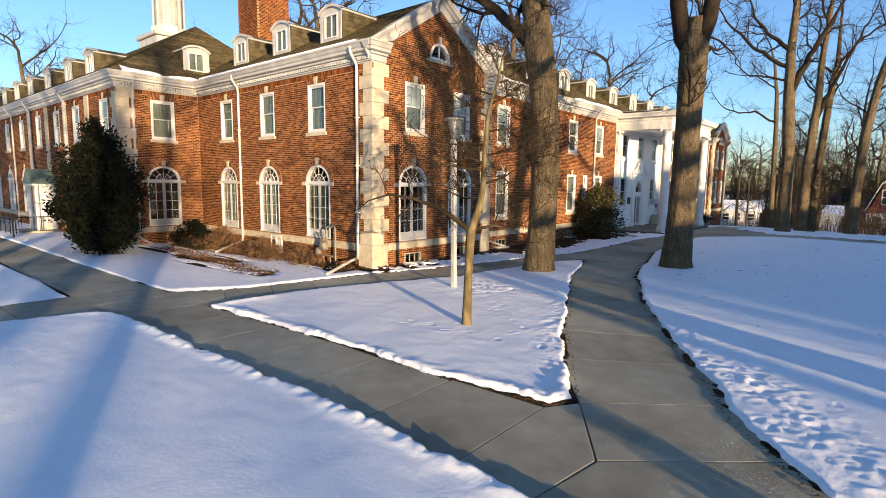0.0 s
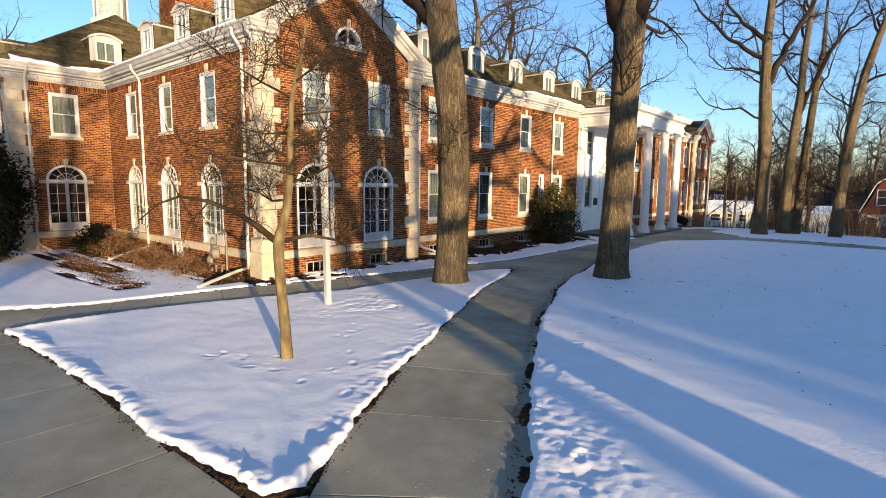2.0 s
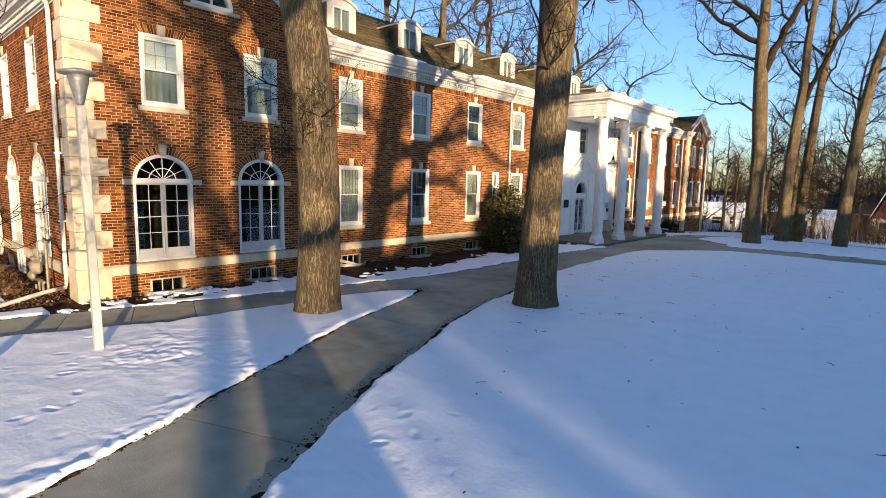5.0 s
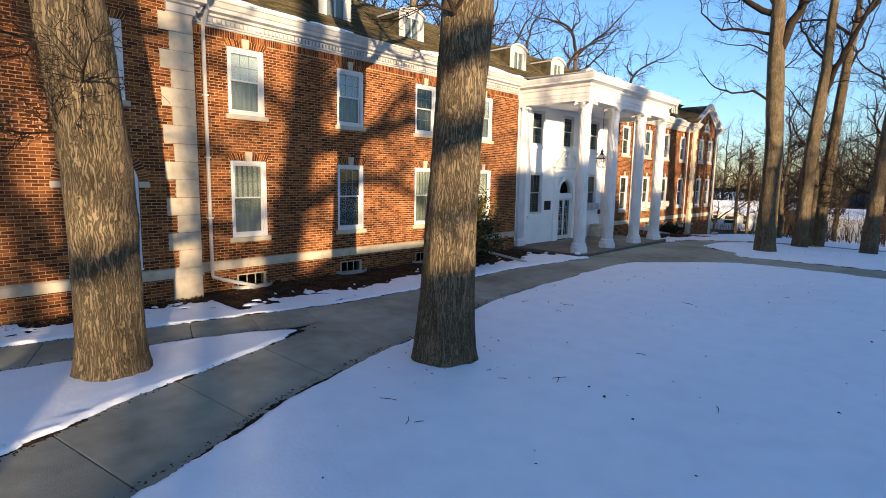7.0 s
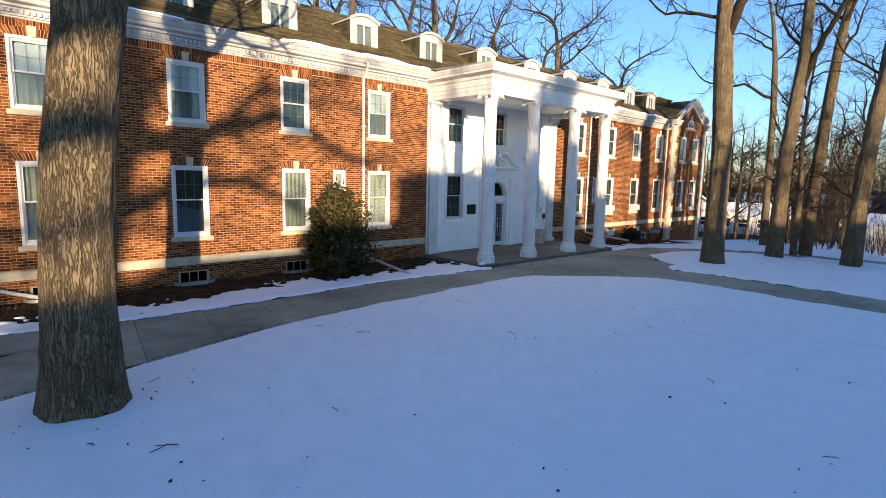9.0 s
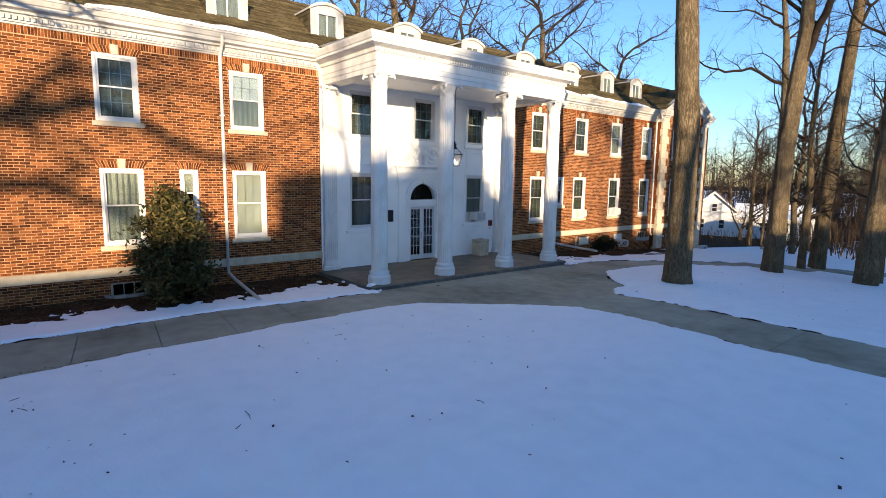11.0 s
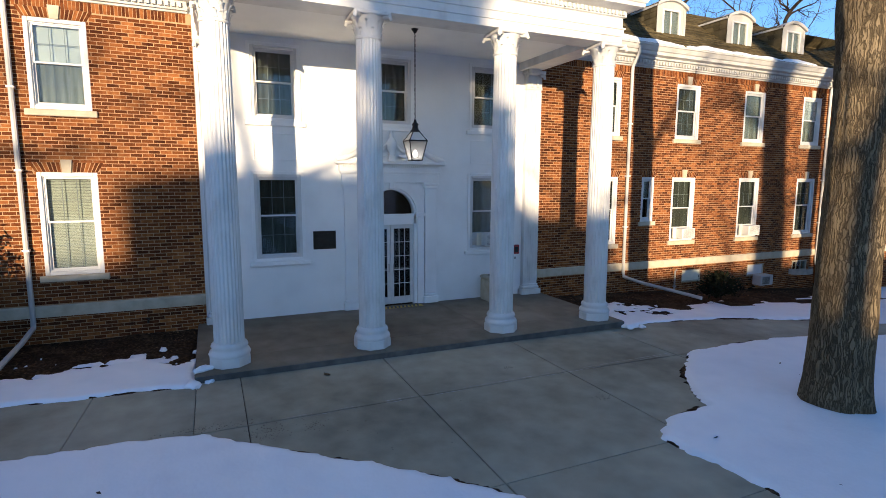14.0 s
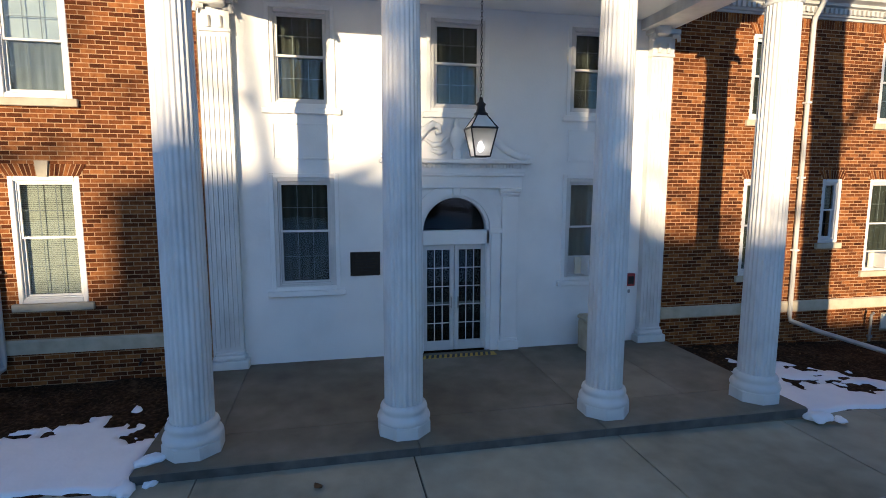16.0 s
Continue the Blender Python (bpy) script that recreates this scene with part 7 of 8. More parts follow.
shrub("dry_shrub", pose(-16.0, 11.5, 0), (1.0, 0.6, 0.7), 1800, (0.14, 0.010), DRYLEAF, "dry brown ornamental grass by the wall", 36, 14, 0.14)
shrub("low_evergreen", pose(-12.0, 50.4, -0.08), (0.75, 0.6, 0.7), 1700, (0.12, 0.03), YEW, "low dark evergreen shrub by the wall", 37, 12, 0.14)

# out of view, added only for the shade it casts across the walk
shrub("dry_shrub", pose(4.9, 3.25, 0), (0.5, 0.32, 0.85), 1700, (0.10, 0.018), DRYLEAF, "unseen low shrub added to shade the walk and snow's tip", 38, 22, 0.16)

# gas meter and pipes by the south wall
METER = material("weathered grey meter paint", [(0.10, 0.088, 0.068), (0.19, 0.17, 0.135), (0.28, 0.25, 0.20)], 0.6, 8, 0.2, 40, metal=0.2)
gm = thing("gas_meter", pose(-15.75, 12.38, 0), "weathered grey gas meter with regulator and bent pipes by the wall", "gas meter")
part("meter_body", Build().box(-0.17, 0.17, -0.15, 0.10, 0.50, 0.86, 0.06).box(-0.14, 0.14, -0.13, 0.08, 0.86, 0.98, 0.04), METER, gm)
part("dial", Build().box(-0.08, 0.08, -0.165, -0.148, 0.66, 0.80, 0.01), STEEL, gm)
part("regulator", Build().lathe([(0.03, -0.07), (0.15, -0.05), (0.17, -0.01), (0.17, 0.02), (0.13, 0.05), (0.05, 0.10)], 18), METER, gm, smooth=True, m=pose(-0.34, -0.05, 0.42, 90, 0, 0))
part("inlet_pipe", Build().tube([(-0.34, 0.02, -0.1), (-0.34, 0.02, 1.12), (-0.28, 0.02, 1.18), (-0.16, 0.02, 1.18), (-0.10, 0.02, 1.12), (-0.10, 0.02, 0.96)], 0.030, 8), METER, gm, smooth=True)
part("outlet_pipe", Build().tube([(0.10, 0.02, 0.96), (0.10, 0.02, 1.34), (0.12, 0.06, 1.40), (0.12, 0.36, 1.40)], 0.030, 8), METER, gm, smooth=True)
part("riser_pipe", Build().tube([(0.52, 0.12, -0.1), (0.52, 0.12, 1.36), (0.47, 0.12, 1.47), (0.34, 0.12, 1.47), (0.29, 0.12, 1.38)], 0.036, 8), METER, gm, smooth=True)
part("manifold_pipe", Build().tube([(-0.5, 0.05, 0.30), (0.42, 0.05, 0.30)], 0.040, 8).tube([(0.30, 0.05, 0.30), (0.30, 0.05, -0.08)], 0.032, 8).tube([(-0.12, 0.05, 0.30), (-0.12, 0.05, -0.08)], 0.032, 8), METER, gm, smooth=True)
part("valve", Build().tube([(-0.34, -0.04, 0.20), (-0.34, 0.08, 0.20)], 0.055, 10).box(-0.36, -0.32, -0.10, -0.04, 0.17, 0.23, 0.006), IRON, gm)
hyd = thing("hose_connection", SOUTH(-17.1, YS, 0.35), "round dark iron pipe connection on the wall", "pipe connection")
part("flange", Build().tube([(0, -0.02, 0), (0, -0.10, 0)], 0.16, 18), IRON, hyd)
part("outlet", Build().tube([(0, -0.08, 0), (0, -0.24, -0.05)], 0.08, 12), IRON, hyd)
hatch = thing("cellar_hatch", SOUTH(-19.55, YS, 0.0), "white framed cellar hatch half closed with a board", "hatch")
hb_ = Build()
frame_box(hb_, -0.42, 0.42, 0.0, 0.80, 0.07, -0.07, 0.0, 0.006)
hb_.box(-0.04, 0.04, -0.07, 0.0, 0.07, 0.73)
part("hatch_frame", hb_, VINYL, hatch)
part("board", Build().box(0.04, 0.36, -0.045, -0.01, 0.06, 0.74, 0.006), VINYL, hatch)
part("pane", Build().box(-0.36, -0.04, -0.03, -0.01, 0.06, 0.74), DARK, hatch)

# closed cellar openings, pipe and cooling unit by the north part of the hall
for y, mat_, text in ((51.24, BLIND, "cellar opening closed with a weathered tan board"), (54.66, VINYL, "cellar opening closed with a white board")):
    cb = thing("cellar_board", EAST(XF, y, 0), text, "board", "cellar boards")
    f_ = Build()
    frame_box(f_, -0.46, 0.46, -0.02, 0.42, 0.04, 0.0, 0.10, 0.004)
    part("frame", f_, STONE, cb)
    part("board", Build().box(-0.42, 0.42, 0.03, 0.05, 0.02, 0.38, 0.004), mat_, cb)
acn = thing("air_conditioner", EAST(-13.5, 54.5, -0.30), "grey outdoor unit with a slatted front by the cellar wall", "air conditioner", "outdoor units")
part("case", Build().box(-0.34, 0.34, -0.26, 0.1, 0.0, 0.38, 0.02), CASEMENT, acn)
part("front_grille", Build().box(-0.28, 0.14, -0.268, -0.26, 0.05, 0.33, 0.002), STEEL, acn)
for k in range(7):
    part("slat", Build().box(-0.27, 0.13, -0.276, -0.268, 0.070 + 0.037 * k, 0.082 + 0.037 * k), IRON, acn)
copy_thing(acn, EAST(-13.05, 64.0, -1.25))
vp = thing("vent_pipe", EAST(-13.62, 50.18, -0.1), "upright grey vent pipe beside the wall", "pipe")
part("pipe", Build().tube([(0, 0, -0.1), (0, 0, 0.56), (0, -0.06, 0.62)], 0.03, 8), STEEL, vp)
part("collar", Build().lathe([(0.06, 0.0), (0.06, 0.05), (0.035, 0.07)], 12), STEEL, vp)
hb = thing("hose_bib", EAST(XF, 33.94, 0.35), "small brass hose tap on the brick base", "tap")
part("spout", Build().tube([(0, 0.0, 0), (0, -0.10, 0.0), (0, -0.14, -0.05)], 0.02, 8), BRONZE, hb)
part("handle", Build().tube([(-0.04, -0.09, 0.05), (0.04, -0.09, 0.05)], 0.012, 6), BRONZE, hb)

# ---- small west porch with rails ----
wp = thing("west_porch", pose(-37.2, YW, 0), "small white gabled entrance porch with green roof", "porch")
wp.scale = (0.74, 0.9, 0.84)
part("door_panel", Build().box(-0.95, 0.95, -0.9, 0.0, 0.2, 3.2, 0.03), WHITE, wp)
for s in (-1, 1):
    part("column", Build().lathe([(0.14, 0.2), (0.12, 0.3), (0.11, 3.2), (0.15, 3.3)], 12, centre=(s * 1.05, -1.05)), WHITE, wp, smooth=True)
rf = Build()
rf.face((-1.35, -1.35, 3.35), (1.35, -1.35, 3.35), (0, -1.35, 4.35)).face((-1.35, -1.35, 3.35), (0, -1.35, 4.35), (0, 0, 4.35), (-1.35, 0, 3.35)).face((1.35, -1.35, 3.35), (1.35, 0, 3.35), (0, 0, 4.35), (0, -1.35, 4.35)).face((-1.35, -1.35, 3.35), (-1.35, 0, 3.35), (1.35, 0, 3.35), (1.35, -1.35, 3.35))
GREEN = material("faded green copper", [(0.12, 0.17, 0.12), (0.20, 0.26, 0.19)], 0.7, 4, 0.1)
part("roof", rf, GREEN, wp)
part("entablature", Build().box(-1.3, 1.3, -1.3, 0.0, 3.2, 3.35, 0.02), WHITE, wp)
part("step", Build().box(-1.6, 1.6, -2.0, 0.0, -0.1, 0.18, 0.02), CONCRETE, wp)


def railing(m, length, label="black iron stair railing"):
    ob = thing("railing", m, label, "railing", "railings")
    part("top_rail", Build().tube([(0, 0, 0.95), (length, 0, 0.95)], 0.025, 6), IRON, ob)
    part("bottom_rail", Build().tube([(0, 0, 0.15), (length, 0, 0.15)], 0.018, 6), IRON, ob)
    for k in range(int(length / 1.2) + 1):
        part("post", Build().tube([(k * 1.2, 0, -0.1), (k * 1.2, 0, 0.98)], 0.028, 6), IRON, ob)
    b_ = Build()
    for k in range(int(length / 0.14)):
        b_.tube([(k * 0.14, 0, 0.15), (k * 0.14, 0, 0.95)], 0.009, 4)
    tagged(part("balusters", b_, IRON, ob), kind="stuff")
    return ob


railing(pose(-36.0, 6.9, 0, 0, 0, 95), 1.8)
railing(pose(-36.2, 6.7, 0, 0, 0, 180), 2.6)
railing(pose(-40.2, 6.8, 0, 0, 0, 180), 6.0)
railing(pose(-33.4, 6.3, 0, 0, 0, 170), 2.4)

# ---- houses beyond ----
SIDING = material("white house siding", [(0.62, 0.61, 0.58), (0.72, 0.71, 0.68)], 0.7, 3, 0.05, 12)
REDWALL = material("red shingle siding", [(0.13, 0.028, 0.018), (0.20, 0.045, 0.028)], 0.85, 4, 0.2)
ROOFB = material("brown house roof", [(0.05, 0.04, 0.035), (0.09, 0.075, 0.06)], 0.9, 4, 0.3)


def house(name, m, w, d, h, rise, wall, label, windows, lower=None, gambrel=False, gable_front=True, snow=False):
    ob = thing(name, m, label, "house", "houses beyond the lawn")
    body = Build().box(-w / 2, w / 2, 0, d, -0.6, h)
    part("wall", body, lower or wall, ob)
    hw = w / 2 + 0.3
    prof = [(-hw, h - 0.1), (-hw * 0.72, h + rise * 0.62), (0, h + rise), (hw * 0.72, h + rise * 0.62), (hw, h - 0.1)] if gambrel else [(-hw, h - 0.1), (0, h + rise), (hw, h - 0.1)]
    if gable_front:
        for yy in (0.0, d):
            part("gable", Build().face(*[(x * 0.95, yy, z - 0.05) for x, z in prof]), wall, ob)
        r = Build().grid([[(x, -0.35, z), (x, d + 0.35, z)] for x, z in prof])
        r.grid([[(x, -0.35, z + 0.15), (x, d + 0.35, z + 0.15)] for x, z in prof])
        t = Build().grid([[(x, -0.36, z - 0.05), (x, -0.36, z + 0.2)] for x, z in prof])
        t.grid([[(x, -0.30, z - 0.05), (x, -0.30, z + 0.2)] for x, z in prof])
    else:
        for xx in (-w / 2, w / 2):
            part("gable", Build().face((xx, 0, h), (xx, d, h), (xx, d / 2, h + rise)), wall, ob)
        r = Build().grid([[(-hw, -0.3, h - 0.1), (hw, -0.3, h - 0.1)], [(-hw, d / 2, h + rise), (hw, d / 2, h + rise)], [(-hw, d + 0.3, h - 0.1), (hw, d + 0.3, h - 0.1)]])
        t = Build().box(-hw, hw, -0.34, -0.28, h - 0.25, h - 0.05)
    part("roof", r, SNOW if snow else ROOFB, ob)
    part("trim", t, SIDING, ob)
    for x, z, ww, hh in windows:
        f_ = Build()
        frame_box(f_, x - ww / 2 - 0.1, x + ww / 2 + 0.1, z - 0.1, z + hh + 0.1, 0.12, -0.06, 0.0, 0.0)
        f_.box(x - ww / 2, x + ww / 2, -0.05, -0.01, z + hh / 2 - 0.04, z + hh / 2 + 0.04)
        wn_ = part("window", f_, SIDING, ob)
        part("pane", Build().box(x - ww / 2, x + ww / 2, -0.03, -0.01, z, z + hh), DARK, wn_)
    return ob


house("white_house", pose(-25.8, 95, -2.75, 0, 0, 22), 5.0, 8, 2.7, 2.3, SIDING, "sunlit white clapboard house behind bare trees", [(-1.25, 0.6, 0.6, 1.1), (1.0, 0.6, 0.6, 1.1), (0.1, 2.7, 0.55, 0.95)])
house("white_house_wing", pose(-19.6, 97.2, -2.75, 0, 0, 14), 8.4, 6, 2.1, 1.6, SIDING, "low white house wing with porch windows", [(-2.6, 0.55, 0.6, 1.1), (-0.8, 0.55, 1.3, 1.0), (1.2, 0.55, 0.6, 1.1), (3.0, 0.55, 0.9, 1.0)], gable_front=False, snow=True)
house("red_house", pose(3.9, 97.8, -3.20, 0, 0, -3), 11.9, 12, 2.85, 6.7, REDWALL, "red gambrel-roofed house on a white ground floor", [(-4.7, 0.6, 1.05, 1.7), (-2.7, 0.6, 1.05, 1.7), (-3.8, 4.1, 1.1, 2.0), (1.0, 0.6, 1.2, 1.7), (0.6, 4.1, 1.2, 2.0), (0, 7.4, 2.0, 1.0)], lower=SIDING, gambrel=True)
house("garage", pose(-5.7, 84, -2.55, 0, 0, 5), 3.2, 6, 2.4, 1.0, SIDING, "small pale shed with a snowy roof", [], gable_front=False, snow=True)
house("brick_house", pose(-4.0, 108, -3.1, 0, 0, 3), 9.0, 7, 3.0, 2.2, REDWALL, "brown house half hidden by bare trees", [(-2, 0.8, 1.2, 1.4), (2, 0.8, 1.2, 1.4)], gable_front=False)

# ---- woods: bare trees of three kinds ----
WOODTWIG = material("woodland branch", [(0.016, 0.012, 0.009), (0.048, 0.036, 0.026), (0.095, 0.071, 0.048)], 0.95, 3, 0.0, spec=0.08)
def plain_tree(seed, height, r, label):
    rng = random.Random(seed)
    t = [(0, 0, -0.4)] + [(rng.gauss(0, 0.02) * z, rng.gauss(0, 0.02) * z, z) for z in (height * 0.15, height * 0.3, height * 0.5, height * 0.72)]
    limbs = []
    for k in range(9):
        a = rng.random() * 6.283
        limbs.append((1.3 + 2.6 * k / 8, (math.cos(a), math.sin(a), rng.uniform(0.5, 1.2)), height * rng.uniform(0.16, 0.26), r * rng.uniform(0.25, 0.42)))
    limbs.append((4, (0, 0, 1), height * 0.25, r * 0.4))
    return tree("bare_tree", pose(0, 0, 0), t, [r, r * 0.88, r * 0.78, r * 0.62, r * 0.42], limbs, seed, label, depth=3, kids=(6, 5, 4), seg=14, flare=0.3, group="woods beyond", wood=WOODTWIG, wander=0.33, spread=0.9)


WOOD_LABEL = "bare deciduous tree with fine crooked twigs"
w1, w2, w3 = plain_tree(41, 17, 0.30, WOOD_LABEL), plain_tree(42, 14, 0.22, WOOD_LABEL), plain_tree(43, 20, 0.36, WOOD_LABEL)
rw = random.Random(77)
first = {w1, w2, w3}


def plant(w, x, y, turn, s=1.0):
    m = pose(x, y, float(ground_z(x, y)), 0, 0, turn)
    if w in first:
        first.discard(w)
        w.matrix_basis = m
        ob = w
    else:
        ob = copy_thing(w, m)
    ob.scale = (s, s, s)
    return ob


for k in range(120):
    y = rw.uniform(96, 150)
    x = rw.uniform(-85, 75)
    plant((w1, w2, w3)[k % 3], x, y, rw.uniform(0, 360), rw.uniform(0.7, 1.15))
for k in range(34):
    x, y, turn, s = rw.uniform(-30, 26), rw.uniform(74, 97), rw.uniform(0, 360), rw.uniform(0.38, 0.72)
    if x > -9 or y < 80:
        plant((w2, w1)[k % 2], x, y, turn, s)
for x, y, s, w in ((-9.0, 69, 0.75, w1), (3.5, 62, 0.85, w1), (5.5, 70, 0.9, w3), (-5.2, 58, 0.95, w2), (-1.6, 55.5, 1.0, w2), (12, 60, 0.95, w1), (2.6, 57, 0.9, w2)):
    plant(w, x, y, rw.uniform(0, 360), s)


def thicket(name, label, count, x0, x1, y0, y1, h0, h1, r, seed):
    """Countless thin bare stems of a brushy wood."""
    rng = random.Random(seed)
    b = Build()
    for _ in range(count):
        x, y = rng.uniform(x0, x1), rng.uniform(y0, y1)
        h = rng.uniform(h0, h1)
        z = float(ground_z(x, y))
        p = Vector((x, y, z - 0.1))
        d = Vector((rng.gauss(0, 0.12), rng.gauss(0, 0.12), 1)).normalized()
        pts = [p]
        for k in range(4):
            d = (d + Vector((rng.gauss(0, 0.12), rng.gauss(0, 0.12), 0))).normalized()
            pts.append(pts[-1] + d * h / 4)
        b.tube(pts, [r, r * 0.8, r * 0.6, r * 0.4, r * 0.15], 3, cap=False)
        for k in range(5):
            q = pts[1].lerp(pts[4], rng.random())
            dd = Vector((rng.gauss(0, 1), rng.gauss(0, 1), rng.uniform(0.3, 1.2))).normalized()
            e = q + dd * h * rng.uniform(0.12, 0.3)
            m_ = q.lerp(e, 0.5) + Vector((rng.gauss(0, 0.06), rng.gauss(0, 0.06), 0.05)) * h * 0.3
            b.tube([q, m_, e], [r * 0.4, r * 0.28, r * 0.1], 3, cap=False)
    return tagged(part(name, b, THICKET), label, "thicket", kind="stuff")


THICKET = material("brown brush", [(0.030, 0.020, 0.013), (0.070, 0.047, 0.030), (0.12, 0.083, 0.052)], 0.95, 2, 0.0, island=0.5, spec=0.08)
thicket("brush", "tangled brown brush among the far trees", 1900, -12, 26, 70, 98, 1.0, 4.0, 0.035, 71)
thicket("low_brush", "low brown brush before the white house", 260, -27, -9, 74, 92, 0.5, 1.5, 0.03, 73)
thicket("far_wood", "distant bare wood on the rise", 3000, -110, 100, 104, 150, 5.0, 13.0, 0.08, 72)

tree("bare_tree", pose(-19.9, 88.3, -2.6), [(0, 0, -0.2), (0.05, 0, 0.7), (0.1, 0, 1.2)], [0.17, 0.14, 0.10],
     [(1.6, (0.2, 0.2, 1), 1.6, 0.06)], 99, "small dark forked bare tree before the white house", group="woods beyond", seg=12, wander=0.3, reach=1.3,
     boughs=[([(0.05, 0, 0.8), (-0.6, 0, 1.9), (-1.1, 0, 3.0), (-1.5, 0.1, 4.2)], 0.10), ([(0.08, 0, 0.9), (0.8, 0.1, 1.8), (1.6, 0.2, 2.5), (2.4, 0.2, 3.3)], 0.10), ([(0.1, 0, 1.2), (0.3, 0.2, 2.4), (0.1, 0.3, 3.8)], 0.08)])

# trees behind the hall
for x, y, s, w in ((-25.5, 44, 0.98, w3), (-24.0, 57, 0.92, w3), (-27, 66, 1.0, w1), (-29, 35, 0.95, w1), (-31, 51, 1.0, w3), (-36, 28, 0.98, w1), (-30, 75, 0.95, w3), (-24.5, 38, 1.1, w3), (-27.5, 48, 1.2, w3), (-24.5, 51, 1.05, w1), (-26, 61, 1.15, w3), (-33, 41, 1.25, w3), (-30, 57, 1.2, w1), (-24, 70, 1.0, w3), (-40, 30, 1.2, w3), (-34, 24.5, 1.15, w1), (-55, 26, 0.9, w3), (-66, 14, 1.0, w3), (-63, 2, 1.0, w1), (-72, 8, 0.9, w3)):
    plant(w, x, y, rw.uniform(0, 360), s)

# ---- leaf litter in the beds, crumbs and twigs on the snow ----
def litter(name, label, spots, mat, seed, size=(0.04, 0.09), tilt=0.35):
    rng = random.Random(seed)
    b = Build()
    for x, y, z in spots:
        d = Vector((rng.gauss(0, 1), rng.gauss(0, 1), rng.gauss(0, tilt))).normalized()
        sd = Vector((-d.y, d.x, rng.gauss(0, tilt))).normalized()
        ln, wd = rng.uniform(*size), rng.uniform(*size) * 0.45
        p = Vector((x, y, z + 0.010 + 0.06 * tilt * rng.random()))
        b.face(tuple(p), tuple(p + d * ln * 0.5 + sd * wd + Vector((0, 0, 0.012))), tuple(p + d * ln), tuple(p + d * ln * 0.5 - sd * wd))
    return tagged(part(name, b, mat), label, "leaf litter", kind="stuff")


rl = random.Random(81)
spots = []
for _ in range(9000):
    y = rl.choice((rl.uniform(20.2, 34.9), rl.uniform(44.8, 58.0)))
    x = XF + 0.05 + abs(rl.gauss(0, 0.85))
    spots.append((x, y, float(ground_z(x, y)) - 0.045))
for _ in range(5200):
    x = rl.uniform(-26.0, -13.6)
    y = YS - 0.1 - abs(rl.gauss(0, 1.1))
    spots.append((x, y, 0.012))
for _ in range(2600):
    x = rl.uniform(-24.5, -14.8)
    spots.append((x, 9.75 - 0.08 * (x + 20) + rl.gauss(0, 0.28), rl.uniform(0.02, 0.062)))
for _ in range(700):
    spots.append((XG + 0.05 + abs(rl.gauss(0, 0.3)), rl.uniform(12.8, 19.9), 0.012))
litter("leaf_litter", "dead brown leaves and mulch along the foundation", spots, DRYLEAF, 82)
SOILBIT = material("dark wet leaf", [(0.016, 0.011, 0.007), (0.055, 0.037, 0.021)], 0.8, 3, 0.0)
lawn = np.array([(rl.uniform(-7.5, 4.0), rl.uniform(12, 37)) for _ in range(150)] + [(rl.uniform(-7, 3), rl.uniform(41.5, 50)) for _ in range(60)] + [(-5.38 + rl.gauss(0, 0.7), 20.98 + rl.gauss(0, 0.7)) for _ in range(40)])
lawn = [p for p in lawn if max(float(polygon_depth(np.array([p[0]]), np.array([p[1]]), poly)[0]) for poly in SNOWS) > 0.2]
litter("fallen_leaves", "scattered dark leaves and bark crumbs on the snow", [(x, y, float(ground_z(x, y)) + 0.055) for x, y in lawn], SOILBIT, 83, (0.025, 0.07))
tw = Build()
for _ in range(26):
    x, y = rl.uniform(-7.0, 3.5), rl.uniform(14, 36)
    if float(polygon_depth(np.array([x]), np.array([y]), SNOWS[3])[0]) < 0.3:
        continue
    a = rl.random() * 6.283
    ln = rl.uniform(0.12, 0.3)
    p = Vector((x, y, 0.068))
    q = p + Vector((math.cos(a), math.sin(a), 0.05)) * ln
    tw.tube([p, p.lerp(q, 0.5) + Vector((0.02, 0.01, 0.01)), q], 0.005, 4)
tagged(part("fallen_twigs", tw, TWIG), "small broken twigs lying on the snow", "twigs", kind="stuff")
edge = []
for line in (A_IN, TRI, C_UP):
    for (ax, ay), (bx, by) in zip(line, line[1:]):
        n = int(math.hypot(bx - ax, by - ay) * 26)
        if abs(ax) > 30 or abs(bx) > 30 or ay > 26:
            continue
        for k in range(n):
            f = rl.random()
            edge.append((ax + (bx - ax) * f + rl.gauss(0, 0.035), ay + (by - ay) * f + rl.gauss(0, 0.03), 0.010))
litter("edge_turf", "dark dead turf and crumbs along the walk edges", edge, SOILBIT, 84, (0.02, 0.05), 0.08)

# clumps of snow by the porch corner, a brown leaf on the forecourt, pale mineral bloom along a joint
def clump(x, y, z, r, seed):
    bm = bmesh.new()
    bmesh.ops.create_icosphere(bm, subdivisions=3, radius=1.0)
    for v in bm.verts:
        n = float(fractal(np.array(v.co.x * 1.7 + seed), np.array(v.co.y * 1.7 + v.co.z * 1.3), seed, 3))
        v.co = Vector((v.co.x * r * 1.5, v.co.y * r, max(-0.25, v.co.z) * r * 0.5)) * (1 + 0.28 * n)
    ob = part("snow_clump", bm, SNOW, None, smooth=True, m=pose(x, y, z, 0, 0, 40 * seed))
    return tagged(ob, "small clump of old snow on the concrete", "snow clump", "snow clumps")


